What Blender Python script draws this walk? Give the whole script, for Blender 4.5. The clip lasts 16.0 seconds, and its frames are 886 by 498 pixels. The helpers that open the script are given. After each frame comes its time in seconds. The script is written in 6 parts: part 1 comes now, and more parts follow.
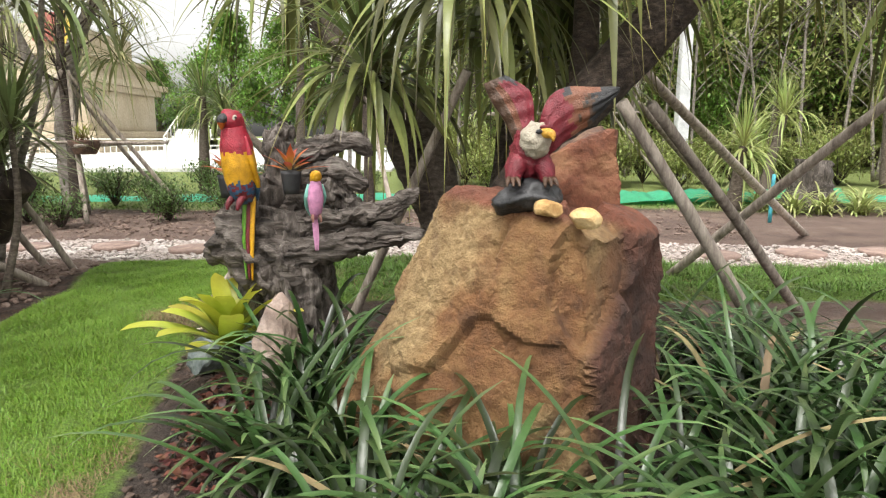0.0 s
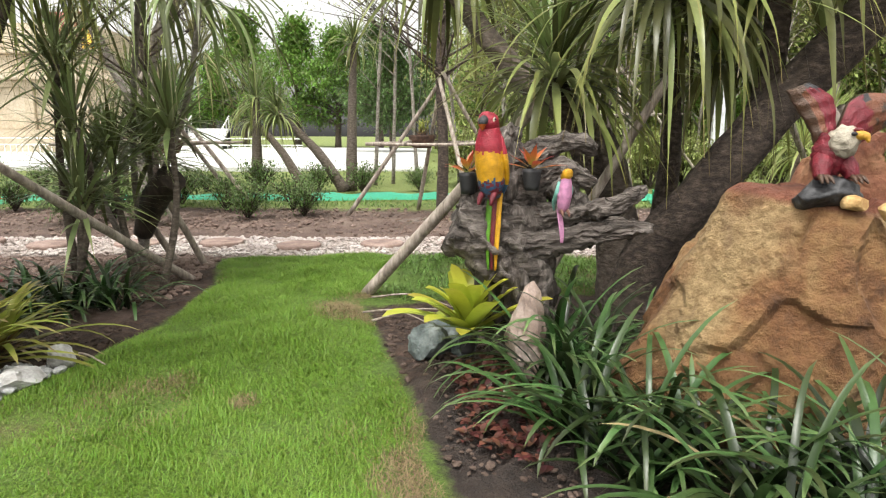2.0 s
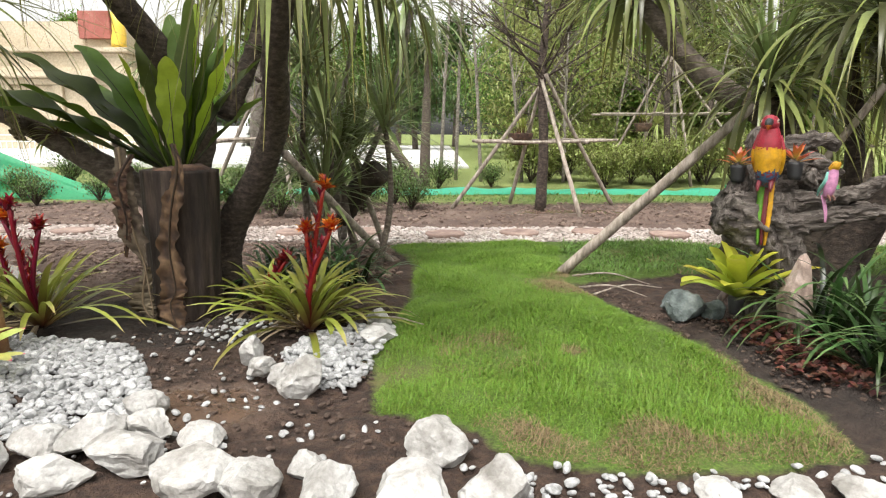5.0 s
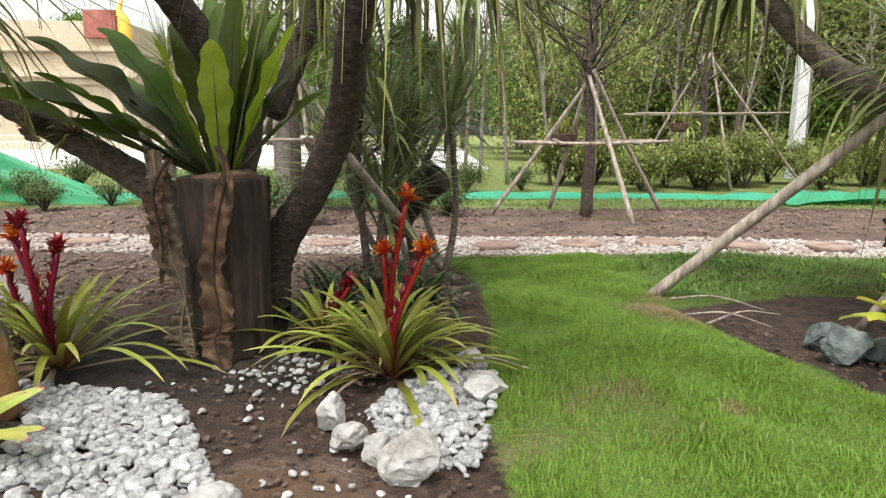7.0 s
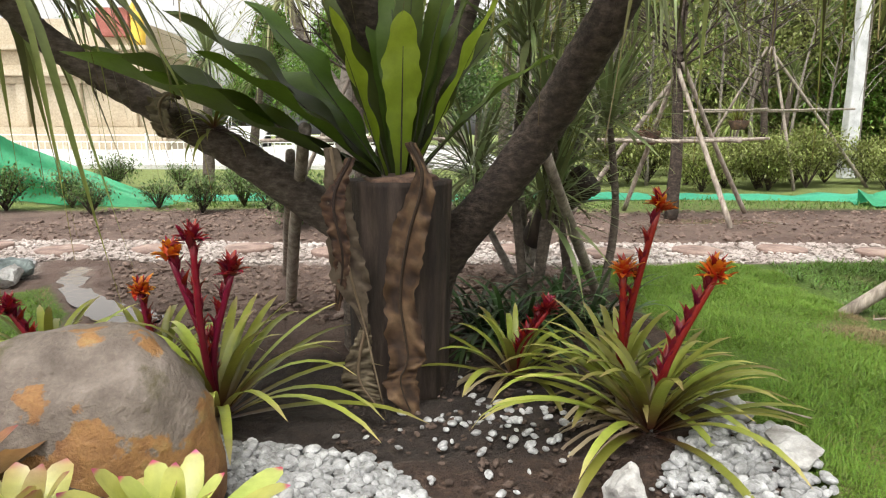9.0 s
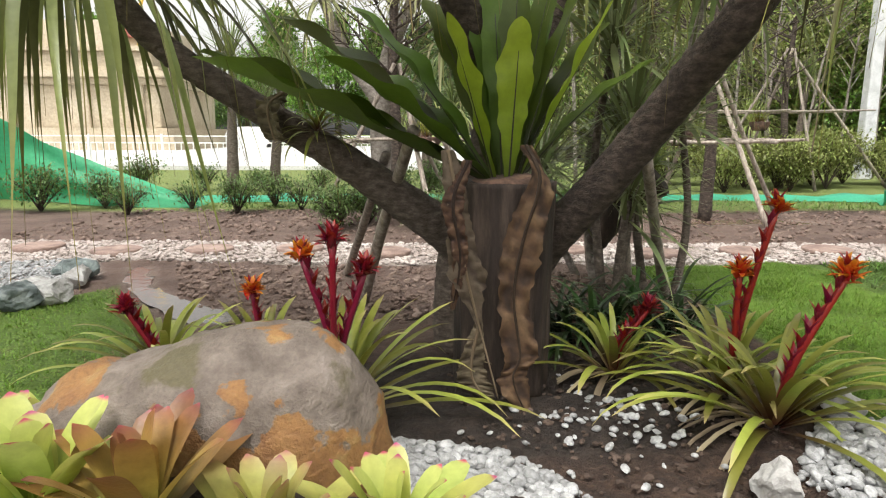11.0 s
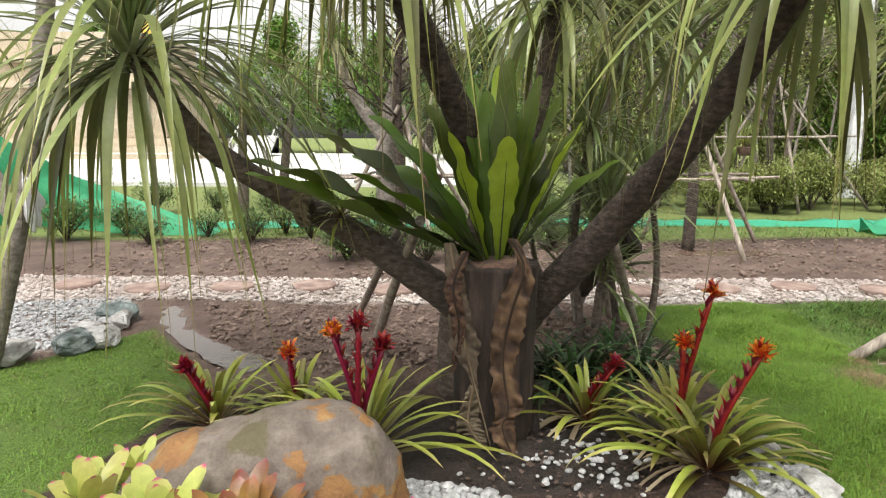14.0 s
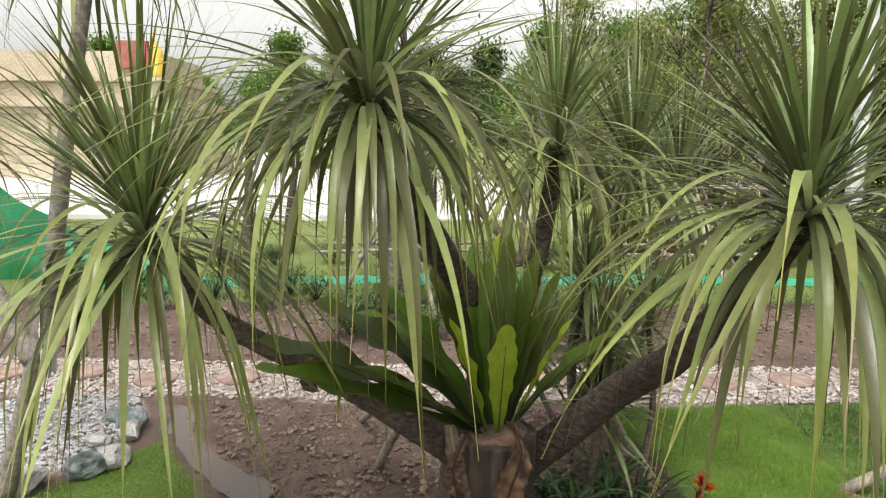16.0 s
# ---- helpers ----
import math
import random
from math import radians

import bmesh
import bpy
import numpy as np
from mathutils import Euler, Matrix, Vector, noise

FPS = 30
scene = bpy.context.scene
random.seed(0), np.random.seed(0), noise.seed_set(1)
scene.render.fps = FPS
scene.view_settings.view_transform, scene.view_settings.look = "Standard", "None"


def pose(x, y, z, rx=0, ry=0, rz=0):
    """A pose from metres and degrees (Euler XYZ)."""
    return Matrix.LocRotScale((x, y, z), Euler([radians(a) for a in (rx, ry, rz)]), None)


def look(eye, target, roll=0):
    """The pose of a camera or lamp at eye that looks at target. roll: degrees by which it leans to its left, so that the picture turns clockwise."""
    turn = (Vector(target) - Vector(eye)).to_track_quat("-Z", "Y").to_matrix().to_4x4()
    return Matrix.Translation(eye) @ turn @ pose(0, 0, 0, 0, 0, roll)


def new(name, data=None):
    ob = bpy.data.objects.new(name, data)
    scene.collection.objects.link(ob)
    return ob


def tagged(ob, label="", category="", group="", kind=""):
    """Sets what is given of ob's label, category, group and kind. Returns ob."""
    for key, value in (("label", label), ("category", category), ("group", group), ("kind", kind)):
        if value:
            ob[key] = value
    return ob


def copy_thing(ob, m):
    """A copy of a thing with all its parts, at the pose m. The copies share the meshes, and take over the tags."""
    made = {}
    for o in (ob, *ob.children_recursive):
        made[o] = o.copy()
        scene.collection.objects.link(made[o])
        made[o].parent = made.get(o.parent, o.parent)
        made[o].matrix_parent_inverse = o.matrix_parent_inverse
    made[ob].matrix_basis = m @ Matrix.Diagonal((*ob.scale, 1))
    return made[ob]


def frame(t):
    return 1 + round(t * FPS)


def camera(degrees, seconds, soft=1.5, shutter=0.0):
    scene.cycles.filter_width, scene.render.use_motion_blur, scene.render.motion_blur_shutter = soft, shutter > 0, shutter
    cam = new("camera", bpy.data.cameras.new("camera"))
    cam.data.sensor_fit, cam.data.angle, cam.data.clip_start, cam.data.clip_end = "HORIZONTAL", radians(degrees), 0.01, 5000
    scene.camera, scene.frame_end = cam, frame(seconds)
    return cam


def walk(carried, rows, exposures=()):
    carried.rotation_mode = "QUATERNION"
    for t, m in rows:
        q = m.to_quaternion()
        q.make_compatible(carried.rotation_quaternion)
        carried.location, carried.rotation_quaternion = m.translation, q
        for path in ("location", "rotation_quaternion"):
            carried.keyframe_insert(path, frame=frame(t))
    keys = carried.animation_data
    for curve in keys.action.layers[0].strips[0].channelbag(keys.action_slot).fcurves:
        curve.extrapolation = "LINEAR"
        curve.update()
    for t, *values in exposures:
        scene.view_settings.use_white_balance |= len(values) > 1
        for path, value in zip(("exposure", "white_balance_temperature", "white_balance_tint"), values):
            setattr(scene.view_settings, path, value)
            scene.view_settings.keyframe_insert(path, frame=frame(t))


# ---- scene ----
from mathutils import geometry

cam = camera(68.0, 16.0, soft=1.15)
PATH = [
    (0, (-0.078, 0.023, 1.110), (-0.060, 1.993, 0.769), 0.0),
    (0.5, (-0.214, 0.026, 1.109), (-0.195, 1.997, 0.769), 0.0),
    (1, (-0.421, 0.003, 1.115), (-0.403, 1.973, 0.772), 0.0),
    (1.5, (-0.744, -0.064, 1.119), (-0.726, 1.906, 0.774), -0.0),
    (2, (-1.067, -0.169, 1.110), (-1.048, 1.802, 0.770), 0.2),
    (2.5, (-1.342, -0.304, 1.112), (-1.324, 1.666, 0.770), 0.1),
    (3, (-1.589, -0.455, 1.110), (-1.569, 1.516, 0.768), 0.2),
    (3.5, (-1.832, -0.588, 1.112), (-1.813, 1.383, 0.770), 0.3),
    (4, (-2.084, -0.692, 1.109), (-2.067, 1.278, 0.767), 0.2),
    (4.5, (-2.329, -0.775, 1.109), (-2.310, 1.195, 0.765), 0.3),
    (4.7, (-2.417, -0.797, 1.109), (-2.398, 1.172, 0.762), 0.3),
    (6.8, (-2.958, -0.159, 1.094), (-2.947, 1.812, 0.755), -0.0),
    (7, (-3.012, -0.076, 1.101), (-3.001, 1.894, 0.757), 0.3),
    (7.5, (-3.213, 0.106, 1.091), (-3.205, 2.077, 0.748), 0.1),
    (8, (-3.466, 0.265, 1.088), (-3.456, 2.235, 0.742), 0.3),
    (8.5, (-3.716, 0.399, 1.080), (-3.707, 2.368, 0.733), 0.4),
    (9, (-3.946, 0.512, 1.075), (-3.942, 2.481, 0.729), 0.2),
    (9.5, (-4.183, 0.603, 1.067), (-4.180, 2.573, 0.722), 0.2),
    (12, (-4.429, 0.158, 1.136), (-4.422, 2.128, 0.792), 0.2),
    (12.5, (-4.437, -0.023, 1.196), (-4.431, 1.948, 0.855), 0.2),
    (13, (-4.424, -0.081, 1.290), (-4.423, 1.889, 0.947), -0.0),
    (13.5, (-4.424, -0.090, 1.405), (-4.419, 1.881, 1.067), 0.2),
    (14, (-4.419, -0.087, 1.532), (-4.414, 1.884, 1.196), 0.2),
    (14.5, (-4.418, -0.066, 1.732), (-4.413, 1.905, 1.396), 0.2),
    (15, (-4.425, -0.082, 1.955), (-4.416, 1.890, 1.624), 0.4),
    (15.5, (-4.422, -0.064, 2.201), (-4.421, 1.909, 1.871), 0.4),
    (16, (-4.414, -0.068, 2.444), (-4.420, 1.906, 2.124), 0.5),
]
walk(cam, [(t, look(eye, target, roll)) for t, eye, target, roll in PATH], exposures=[(0.0, 1.26), (4.5, 1.25), (7.0, 1.15), (12.0, 1.13), (14.5, 1.12), (16.0, 1.0)])

# ---- overcast daylight ----
SKY, SUN, EXPOSURE = 0.15, 0.8, 1.18
world = bpy.data.worlds.new("overcast_sky")
scene.world = world
world.use_nodes = True
wn = world.node_tree
wn.nodes.clear()
sky = wn.nodes.new("ShaderNodeTexSky")
sky.sky_type, sky.sun_disc = "NISHITA", False
sky.sun_elevation, sky.sun_rotation = radians(62), radians(200)
sky.dust_density, sky.air_density, sky.ozone_density = 5.0, 1.0, 1.0
grey = wn.nodes.new("ShaderNodeHueSaturation")
grey.inputs["Saturation"].default_value = 0.06
back = wn.nodes.new("ShaderNodeBackground")
back.inputs["Strength"].default_value = SKY
wout = wn.nodes.new("ShaderNodeOutputWorld")
wn.links.new(sky.outputs[0], grey.inputs["Color"])
haze = wn.nodes.new("ShaderNodeMix")
haze.data_type, haze.blend_type = "RGBA", "MULTIPLY"
haze.inputs[0].default_value, haze.inputs[7].default_value = 1.0, (1.0, 0.985, 0.945, 1)
wn.links.new(grey.outputs[0], haze.inputs[6])
wn.links.new(haze.outputs[2], back.inputs["Color"])
wn.links.new(back.outputs[0], wout.inputs["Surface"])
sun = new("sun", bpy.data.lights.new("sun", "SUN"))
sun.data.energy, sun.data.angle, sun.data.color = SUN, radians(20), (1.0, 0.97, 0.92)
sun.matrix_world = look((0, 0, 20), (0 + 3, 9, 0))
scene.view_settings.exposure = EXPOSURE

# ---- materials ----
def nodes_of(name):
    m = bpy.data.materials.new(name)
    m.use_nodes = True
    nt = m.node_tree
    return m, nt, nt.nodes["Principled BSDF"]


def ramp(nt, source, stops):
    r = nt.nodes.new("ShaderNodeValToRGB")
    e = r.color_ramp.elements
    while len(e) < len(stops):
        e.new(0.5)
    for el, (p, c) in zip(e, stops):
        el.position, el.color = p, (*c, 1)
    nt.links.new(source, r.inputs[0])
    return r.outputs[0]


def noise_tex(nt, vec, scale, detail=4.0, rough=0.6, stretch=None):
    if stretch:
        mp = nt.nodes.new("ShaderNodeMapping")
        mp.inputs["Scale"].default_value = stretch
        nt.links.new(vec, mp.inputs[0])
        vec = mp.outputs[0]
    n = nt.nodes.new("ShaderNodeTexNoise")
    n.inputs["Scale"].default_value, n.inputs["Detail"].default_value = scale, detail
    n.inputs["Roughness"].default_value = rough
    nt.links.new(vec, n.inputs["Vector"])
    return n.outputs[0]


def mixc(nt, fac, a, b, mode="MIX"):
    x = nt.nodes.new("ShaderNodeMix")
    x.data_type, x.blend_type = "RGBA", mode
    for sock, v in ((x.inputs[0], fac), (x.inputs[6], a), (x.inputs[7], b)):
        if isinstance(v, (int, float)):
            sock.default_value = v
        elif isinstance(v, tuple):
            sock.default_value = (*v, 1)
        else:
            nt.links.new(v, sock)
    return x.outputs[2]


def calc(nt, op, a, b=0.0, c=None):
    x = nt.nodes.new("ShaderNodeMath")
    x.operation = op
    for sock, v in zip(x.inputs, (a, b, c)):
        if v is None:
            continue
        if isinstance(v, (int, float)):
            sock.default_value = v
        else:
            nt.links.new(v, sock)
    return x.outputs[0]


def coords(nt, spread=True):
    """Object coordinates, shifted by the object's own random number so that copies differ."""
    tc = nt.nodes.new("ShaderNodeTexCoord")
    if not spread:
        return tc.outputs["Object"]
    oi = nt.nodes.new("ShaderNodeObjectInfo")
    add = nt.nodes.new("ShaderNodeVectorMath")
    add.operation = "MULTIPLY_ADD"
    nt.links.new(oi.outputs["Random"], add.inputs[0])
    add.inputs[1].default_value = (17, 23, 31)
    nt.links.new(tc.outputs["Object"], add.inputs[2])
    return add.outputs[0]


def bump(nt, p, height, dist, strength=1.0):
    b = nt.nodes.new("ShaderNodeBump")
    b.inputs["Strength"].default_value, b.inputs["Distance"].default_value = strength, dist
    nt.links.new(height, b.inputs["Height"])
    nt.links.new(b.outputs[0], p.inputs["Normal"])


def rough_mat(name, dark, mid, light, scale=6.0, fine=60.0, rough=0.85, depth=0.01, stretch=None, vary=0.0, spread=True):
    """A grainy surface: three tones at a coarse scale, a fine grain over them, and relief from both."""
    m, nt, p = nodes_of(name)
    v = coords(nt, spread)
    big = noise_tex(nt, v, scale, 5, 0.62, stretch)
    small = noise_tex(nt, v, fine, 3, 0.7, stretch)
    c = ramp(nt, big, [(0.32, dark), (0.5, mid), (0.68, light)])
    c = mixc(nt, 0.55, c, ramp(nt, small, [(0.3, (0.35, 0.35, 0.35)), (0.7, (0.72, 0.72, 0.72))]), "OVERLAY")
    if vary:
        oi = nt.nodes.new("ShaderNodeObjectInfo")
        k = calc(nt, "MULTIPLY_ADD", oi.outputs["Random"], 2 * vary, 1 - vary)
        hs = nt.nodes.new("ShaderNodeHueSaturation")
        nt.links.new(k, hs.inputs["Value"])
        nt.links.new(c, hs.inputs["Color"])
        c = hs.outputs[0]
    nt.links.new(c, p.inputs["Base Color"])
    p.inputs["Roughness"].default_value = rough
    bump(nt, p, calc(nt, "MULTIPLY_ADD", small, 0.35, big), depth)
    return m


def leaf_mat(name, stops, vary=0.35, rough=0.42, thin=0.3, veins=0.0, mottle=0.25):
    """A leaf: colour runs along its length, each leaf a little different, part of the light goes through."""
    m, nt, p = nodes_of(name)
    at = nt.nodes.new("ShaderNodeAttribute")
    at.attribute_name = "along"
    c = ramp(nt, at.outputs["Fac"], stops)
    geo = nt.nodes.new("ShaderNodeNewGeometry")
    oi = nt.nodes.new("ShaderNodeObjectInfo")
    rnd = calc(nt, "FRACT", calc(nt, "ADD", geo.outputs["Random Per Island"], oi.outputs["Random"]))
    hs = nt.nodes.new("ShaderNodeHueSaturation")
    nt.links.new(calc(nt, "MULTIPLY_ADD", rnd, 2 * vary, 1 - vary), hs.inputs["Value"])
    nt.links.new(calc(nt, "MULTIPLY_ADD", rnd, 0.04, 0.48), hs.inputs["Hue"])
    nt.links.new(c, hs.inputs["Color"])
    c = hs.outputs[0]
    v = coords(nt)
    spots = noise_tex(nt, v, 24, 4)
    c = mixc(nt, mottle, c, ramp(nt, spots, [(0.3, (0.3, 0.3, 0.25)), (0.7, (0.75, 0.75, 0.7))]), "OVERLAY")
    nt.links.new(c, p.inputs["Base Color"])
    p.inputs["Roughness"].default_value = rough
    p.inputs["Specular IOR Level"].default_value = 0.5
    bump(nt, p, noise_tex(nt, v, 90, 2), 0.002, 0.5)
    tr = nt.nodes.new("ShaderNodeBsdfTranslucent")
    nt.links.new(c, tr.inputs["Color"])
    mx = nt.nodes.new("ShaderNodeMixShader")
    mx.inputs[0].default_value = thin
    out = nt.nodes["Material Output"]
    nt.links.new(p.outputs[0], mx.inputs[1])
    nt.links.new(tr.outputs[0], mx.inputs[2])
    nt.links.new(mx.outputs[0], out.inputs["Surface"])
    return m


def paint_mat(name, col, rough=0.35, wear=0.2):
    m, nt, p = nodes_of(name)
    v = coords(nt)
    n = noise_tex(nt, v, 40, 4)
    c = mixc(nt, wear, col, ramp(nt, n, [(0.35, (0.2, 0.2, 0.2)), (0.65, (0.8, 0.8, 0.8))]), "OVERLAY")
    nt.links.new(c, p.inputs["Base Color"])
    p.inputs["Roughness"].default_value = rough
    bump(nt, p, noise_tex(nt, v, 170, 3), 0.006, 0.8)
    return m


M = {}


def sandstone_mat():
    """Ochre sandstone: pale yellow flakes, orange body, dark red-brown towards its right front side."""
    m, nt, p = nodes_of("sandstone")
    v = coords(nt, False)
    n0, n1, n2, n3 = noise_tex(nt, v, 2.6, 3, 0.55), noise_tex(nt, v, 5.5, 8, 0.62), noise_tex(nt, v, 42, 5, 0.7), noise_tex(nt, v, 160, 2, 0.6)
    c = ramp(nt, n1, [(0.30, (0.055, 0.027, 0.014)), (0.43, (0.15, 0.069, 0.027)), (0.55, (0.205, 0.112, 0.045)), (0.70, (0.29, 0.19, 0.088))])
    c = mixc(nt, ramp(nt, n0, [(0.50, (0, 0, 0)), (0.60, (0.75, 0.75, 0.75))]), c, ramp(nt, n2, [(0.3, (0.17, 0.11, 0.047)), (0.7, (0.33, 0.245, 0.125))]))
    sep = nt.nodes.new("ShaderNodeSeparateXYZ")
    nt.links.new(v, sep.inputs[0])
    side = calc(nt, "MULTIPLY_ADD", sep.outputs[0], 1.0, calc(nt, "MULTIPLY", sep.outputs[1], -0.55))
    right_dark = calc(nt, "MULTIPLY", calc(nt, "SUBTRACT", calc(nt, "ADD", side, calc(nt, "MULTIPLY", n1, 0.22)), 0.445), 14.0)
    right_dark.node.use_clamp = True
    c = mixc(nt, right_dark, c, ramp(nt, n1, [(0.35, (0.024, 0.012, 0.009)), (0.65, (0.085, 0.034, 0.021))]))
    streak = noise_tex(nt, v, 4.2, 4, 0.6, (1, 1, 0.45))
    c = mixc(nt, ramp(nt, streak, [(0.56, (0, 0, 0)), (0.66, (0.6, 0.6, 0.6))]), c, (0.075, 0.036, 0.02))
    top = calc(nt, "MULTIPLY", calc(nt, "SUBTRACT", calc(nt, "MULTIPLY_ADD", sep.outputs[0], 0.16, calc(nt, "MULTIPLY_ADD", n1, 0.06, sep.outputs[2])), 0.905), 40.0)
    top.node.use_clamp = True
    c = mixc(nt, top, c, ramp(nt, n1, [(0.35, (0.09, 0.032, 0.02)), (0.6, (0.19, 0.07, 0.04)), (0.75, (0.26, 0.13, 0.07))]))
    c = mixc(nt, 0.45, c, ramp(nt, n2, [(0.3, (0.3, 0.3, 0.3)), (0.7, (0.72, 0.72, 0.72))]), "OVERLAY")
    nt.links.new(c, p.inputs["Base Color"])
    p.inputs["Roughness"].default_value = 0.92
    h = calc(nt, "MULTIPLY_ADD", n2, 0.45, n1)
    bump(nt, p, calc(nt, "MULTIPLY_ADD", n3, 0.12, h), 0.035)
    return m


M["sandstone"] = sandstone_mat()
M["redstone"] = rough_mat("red_sandstone", (0.07, 0.027, 0.016), (0.165, 0.062, 0.034), (0.24, 0.12, 0.062), 7, 60, 0.9, 0.012)
M["crust"] = rough_mat("dark_crust", (0.04, 0.03, 0.025), (0.10, 0.06, 0.045), (0.2, 0.12, 0.08), 9, 70, 0.9, 0.01)
M["yellowstone"] = rough_mat("yellow_stone", (0.30, 0.17, 0.06), (0.48, 0.31, 0.13), (0.6, 0.45, 0.24), 14, 90, 0.9, 0.006)


def boulder_mat():
    """Grey-brown river boulder with sharp-edged ochre patches and a little green."""
    m, nt, p = nodes_of("river_boulder")
    v = coords(nt, False)
    n0, n1, n2 = noise_tex(nt, v, 3.1, 7, 0.58), noise_tex(nt, v, 9, 6, 0.65), noise_tex(nt, v, 70, 4, 0.7)
    c = ramp(nt, n1, [(0.3, (0.075, 0.058, 0.046)), (0.5, (0.135, 0.108, 0.088)), (0.7, (0.205, 0.17, 0.146))])
    ochre = ramp(nt, n1, [(0.3, (0.14, 0.055, 0.02)), (0.55, (0.24, 0.12, 0.036)), (0.72, (0.28, 0.20, 0.07))])
    c = mixc(nt, ramp(nt, n0, [(0.50, (0, 0, 0)), (0.515, (0.95, 0.95, 0.95))]), c, ochre)
    c = mixc(nt, ramp(nt, n0, [(0.37, (0.85, 0.85, 0.85)), (0.41, (0, 0, 0))]), c, (0.075, 0.065, 0.026))
    c = mixc(nt, 0.4, c, ramp(nt, n2, [(0.3, (0.3, 0.3, 0.3)), (0.7, (0.72, 0.72, 0.72))]), "OVERLAY")
    nt.links.new(c, p.inputs["Base Color"])
    p.inputs["Roughness"].default_value = 0.72
    bump(nt, p, calc(nt, "MULTIPLY_ADD", n0, 0.8, calc(nt, "MULTIPLY_ADD", n2, 0.25, n1)), 0.022)
    return m


M["boulder"] = boulder_mat()
M["whitestone"] = rough_mat("white_stone", (0.17, 0.16, 0.145), (0.31, 0.30, 0.285), (0.44, 0.437, 0.425), 7, 50, 0.8, 0.008, vary=0.1)
M["pinkstone"] = rough_mat("pink_quartz_stone", (0.16, 0.11, 0.085), (0.28, 0.21, 0.175), (0.40, 0.33, 0.295), 8, 60, 0.8, 0.008)
M["greystone"] = rough_mat("grey_green_stone", (0.04, 0.052, 0.05), (0.115, 0.14, 0.135), (0.27, 0.30, 0.295), 9, 50, 0.7, 0.008, vary=0.25)
M["pebble"] = rough_mat("white_pebble", (0.18, 0.18, 0.175), (0.32, 0.322, 0.323), (0.47, 0.472, 0.473), 26, 120, 0.7, 0.003, vary=0.2)
M["pathpebble"] = rough_mat("pinkish_gravel", (0.28, 0.23, 0.205), (0.41, 0.355, 0.325), (0.53, 0.49, 0.46), 3, 60, 0.85, 0.004)
M["disc"] = rough_mat("stepping_stone", (0.15, 0.10, 0.085), (0.26, 0.18, 0.15), (0.36, 0.27, 0.23), 6, 60, 0.85, 0.006)
M["driftwood"] = rough_mat("driftwood", (0.02, 0.016, 0.013), (0.085, 0.07, 0.06), (0.20, 0.175, 0.157), 16, 70, 0.92, 0.03, (1.6, 1.6, 0.22))
M["driftlong"] = rough_mat("driftwood_along", (0.02, 0.016, 0.013), (0.085, 0.07, 0.06), (0.20, 0.175, 0.157), 16, 70, 0.92, 0.03, (0.22, 1.6, 1.6))
M["stumpbark"] = rough_mat("dark_stump", (0.012, 0.008, 0.006), (0.035, 0.023, 0.017), (0.075, 0.052, 0.04), 14, 80, 0.8, 0.012, (1, 1, 0.18))
M["bark"] = rough_mat("grey_brown_bark", (0.05, 0.037, 0.029), (0.10, 0.078, 0.062), (0.17, 0.138, 0.112), 22, 90, 0.9, 0.015, (1, 1, 2.0))
M["darkbark"] = rough_mat("dark_bark", (0.025, 0.018, 0.014), (0.06, 0.044, 0.035), (0.125, 0.095, 0.075), 22, 80, 0.9, 0.018, (1, 1, 1.8))
M["palebark"] = rough_mat("pale_grey_bark", (0.11, 0.095, 0.08), (0.20, 0.175, 0.15), (0.30, 0.27, 0.24), 16, 80, 0.9, 0.012, (1, 1, 1.6))
M["pole"] = rough_mat("weathered_pole", (0.15, 0.12, 0.10), (0.29, 0.245, 0.205), (0.44, 0.38, 0.325), 9, 60, 0.85, 0.006, (3, 3, 0.5), vary=0.15)
M["concrete"] = rough_mat("grey_concrete", (0.42, 0.43, 0.44), (0.55, 0.56, 0.57), (0.66, 0.67, 0.68), 3, 60, 0.85, 0.004)
M["blacksoil"] = rough_mat("black_plastic", (0.012, 0.012, 0.013), (0.02, 0.02, 0.022), (0.04, 0.04, 0.042), 9, 60, 0.6, 0.002)
M["eaglebase"] = rough_mat("black_painted_stone", (0.008, 0.008, 0.009), (0.022, 0.022, 0.024), (0.06, 0.06, 0.062), 18, 70, 0.55, 0.01)
M["deadleaf"] = leaf_mat("dead_leaf", [(0.0, (0.03, 0.017, 0.010)), (0.5, (0.085, 0.048, 0.024)), (1.0, (0.15, 0.095, 0.05))], 0.3, 0.8, 0.12, mottle=0.7)
M["deadpale"] = leaf_mat("pale_dead_leaf", [(0.0, (0.05, 0.034, 0.022)), (0.5, (0.115, 0.09, 0.06)), (1.0, (0.13, 0.10, 0.068))], 0.3, 0.8, 0.12, mottle=0.7)
M["strawleaf"] = leaf_mat("straw_leaf", [(0.0, (0.20, 0.15, 0.09)), (0.5, (0.33, 0.27, 0.18)), (1.0, (0.38, 0.32, 0.23))], 0.25, 0.7, 0.2)
M["dracaena"] = leaf_mat("dracaena_leaf", [(0.0, (0.21, 0.23, 0.115)), (0.25, (0.19, 0.215, 0.095)), (0.7, (0.205, 0.225, 0.066)), (0.88, (0.185, 0.165, 0.045)), (1.0, (0.14, 0.10, 0.04))], 0.75, 0.28, 0.34)
M["dracyoung"] = leaf_mat("young_dracaena_leaf", [(0.0, (0.12, 0.15, 0.055)), (0.4, (0.145, 0.185, 0.065)), (1.0, (0.19, 0.22, 0.08))], 0.65, 0.32, 0.28)
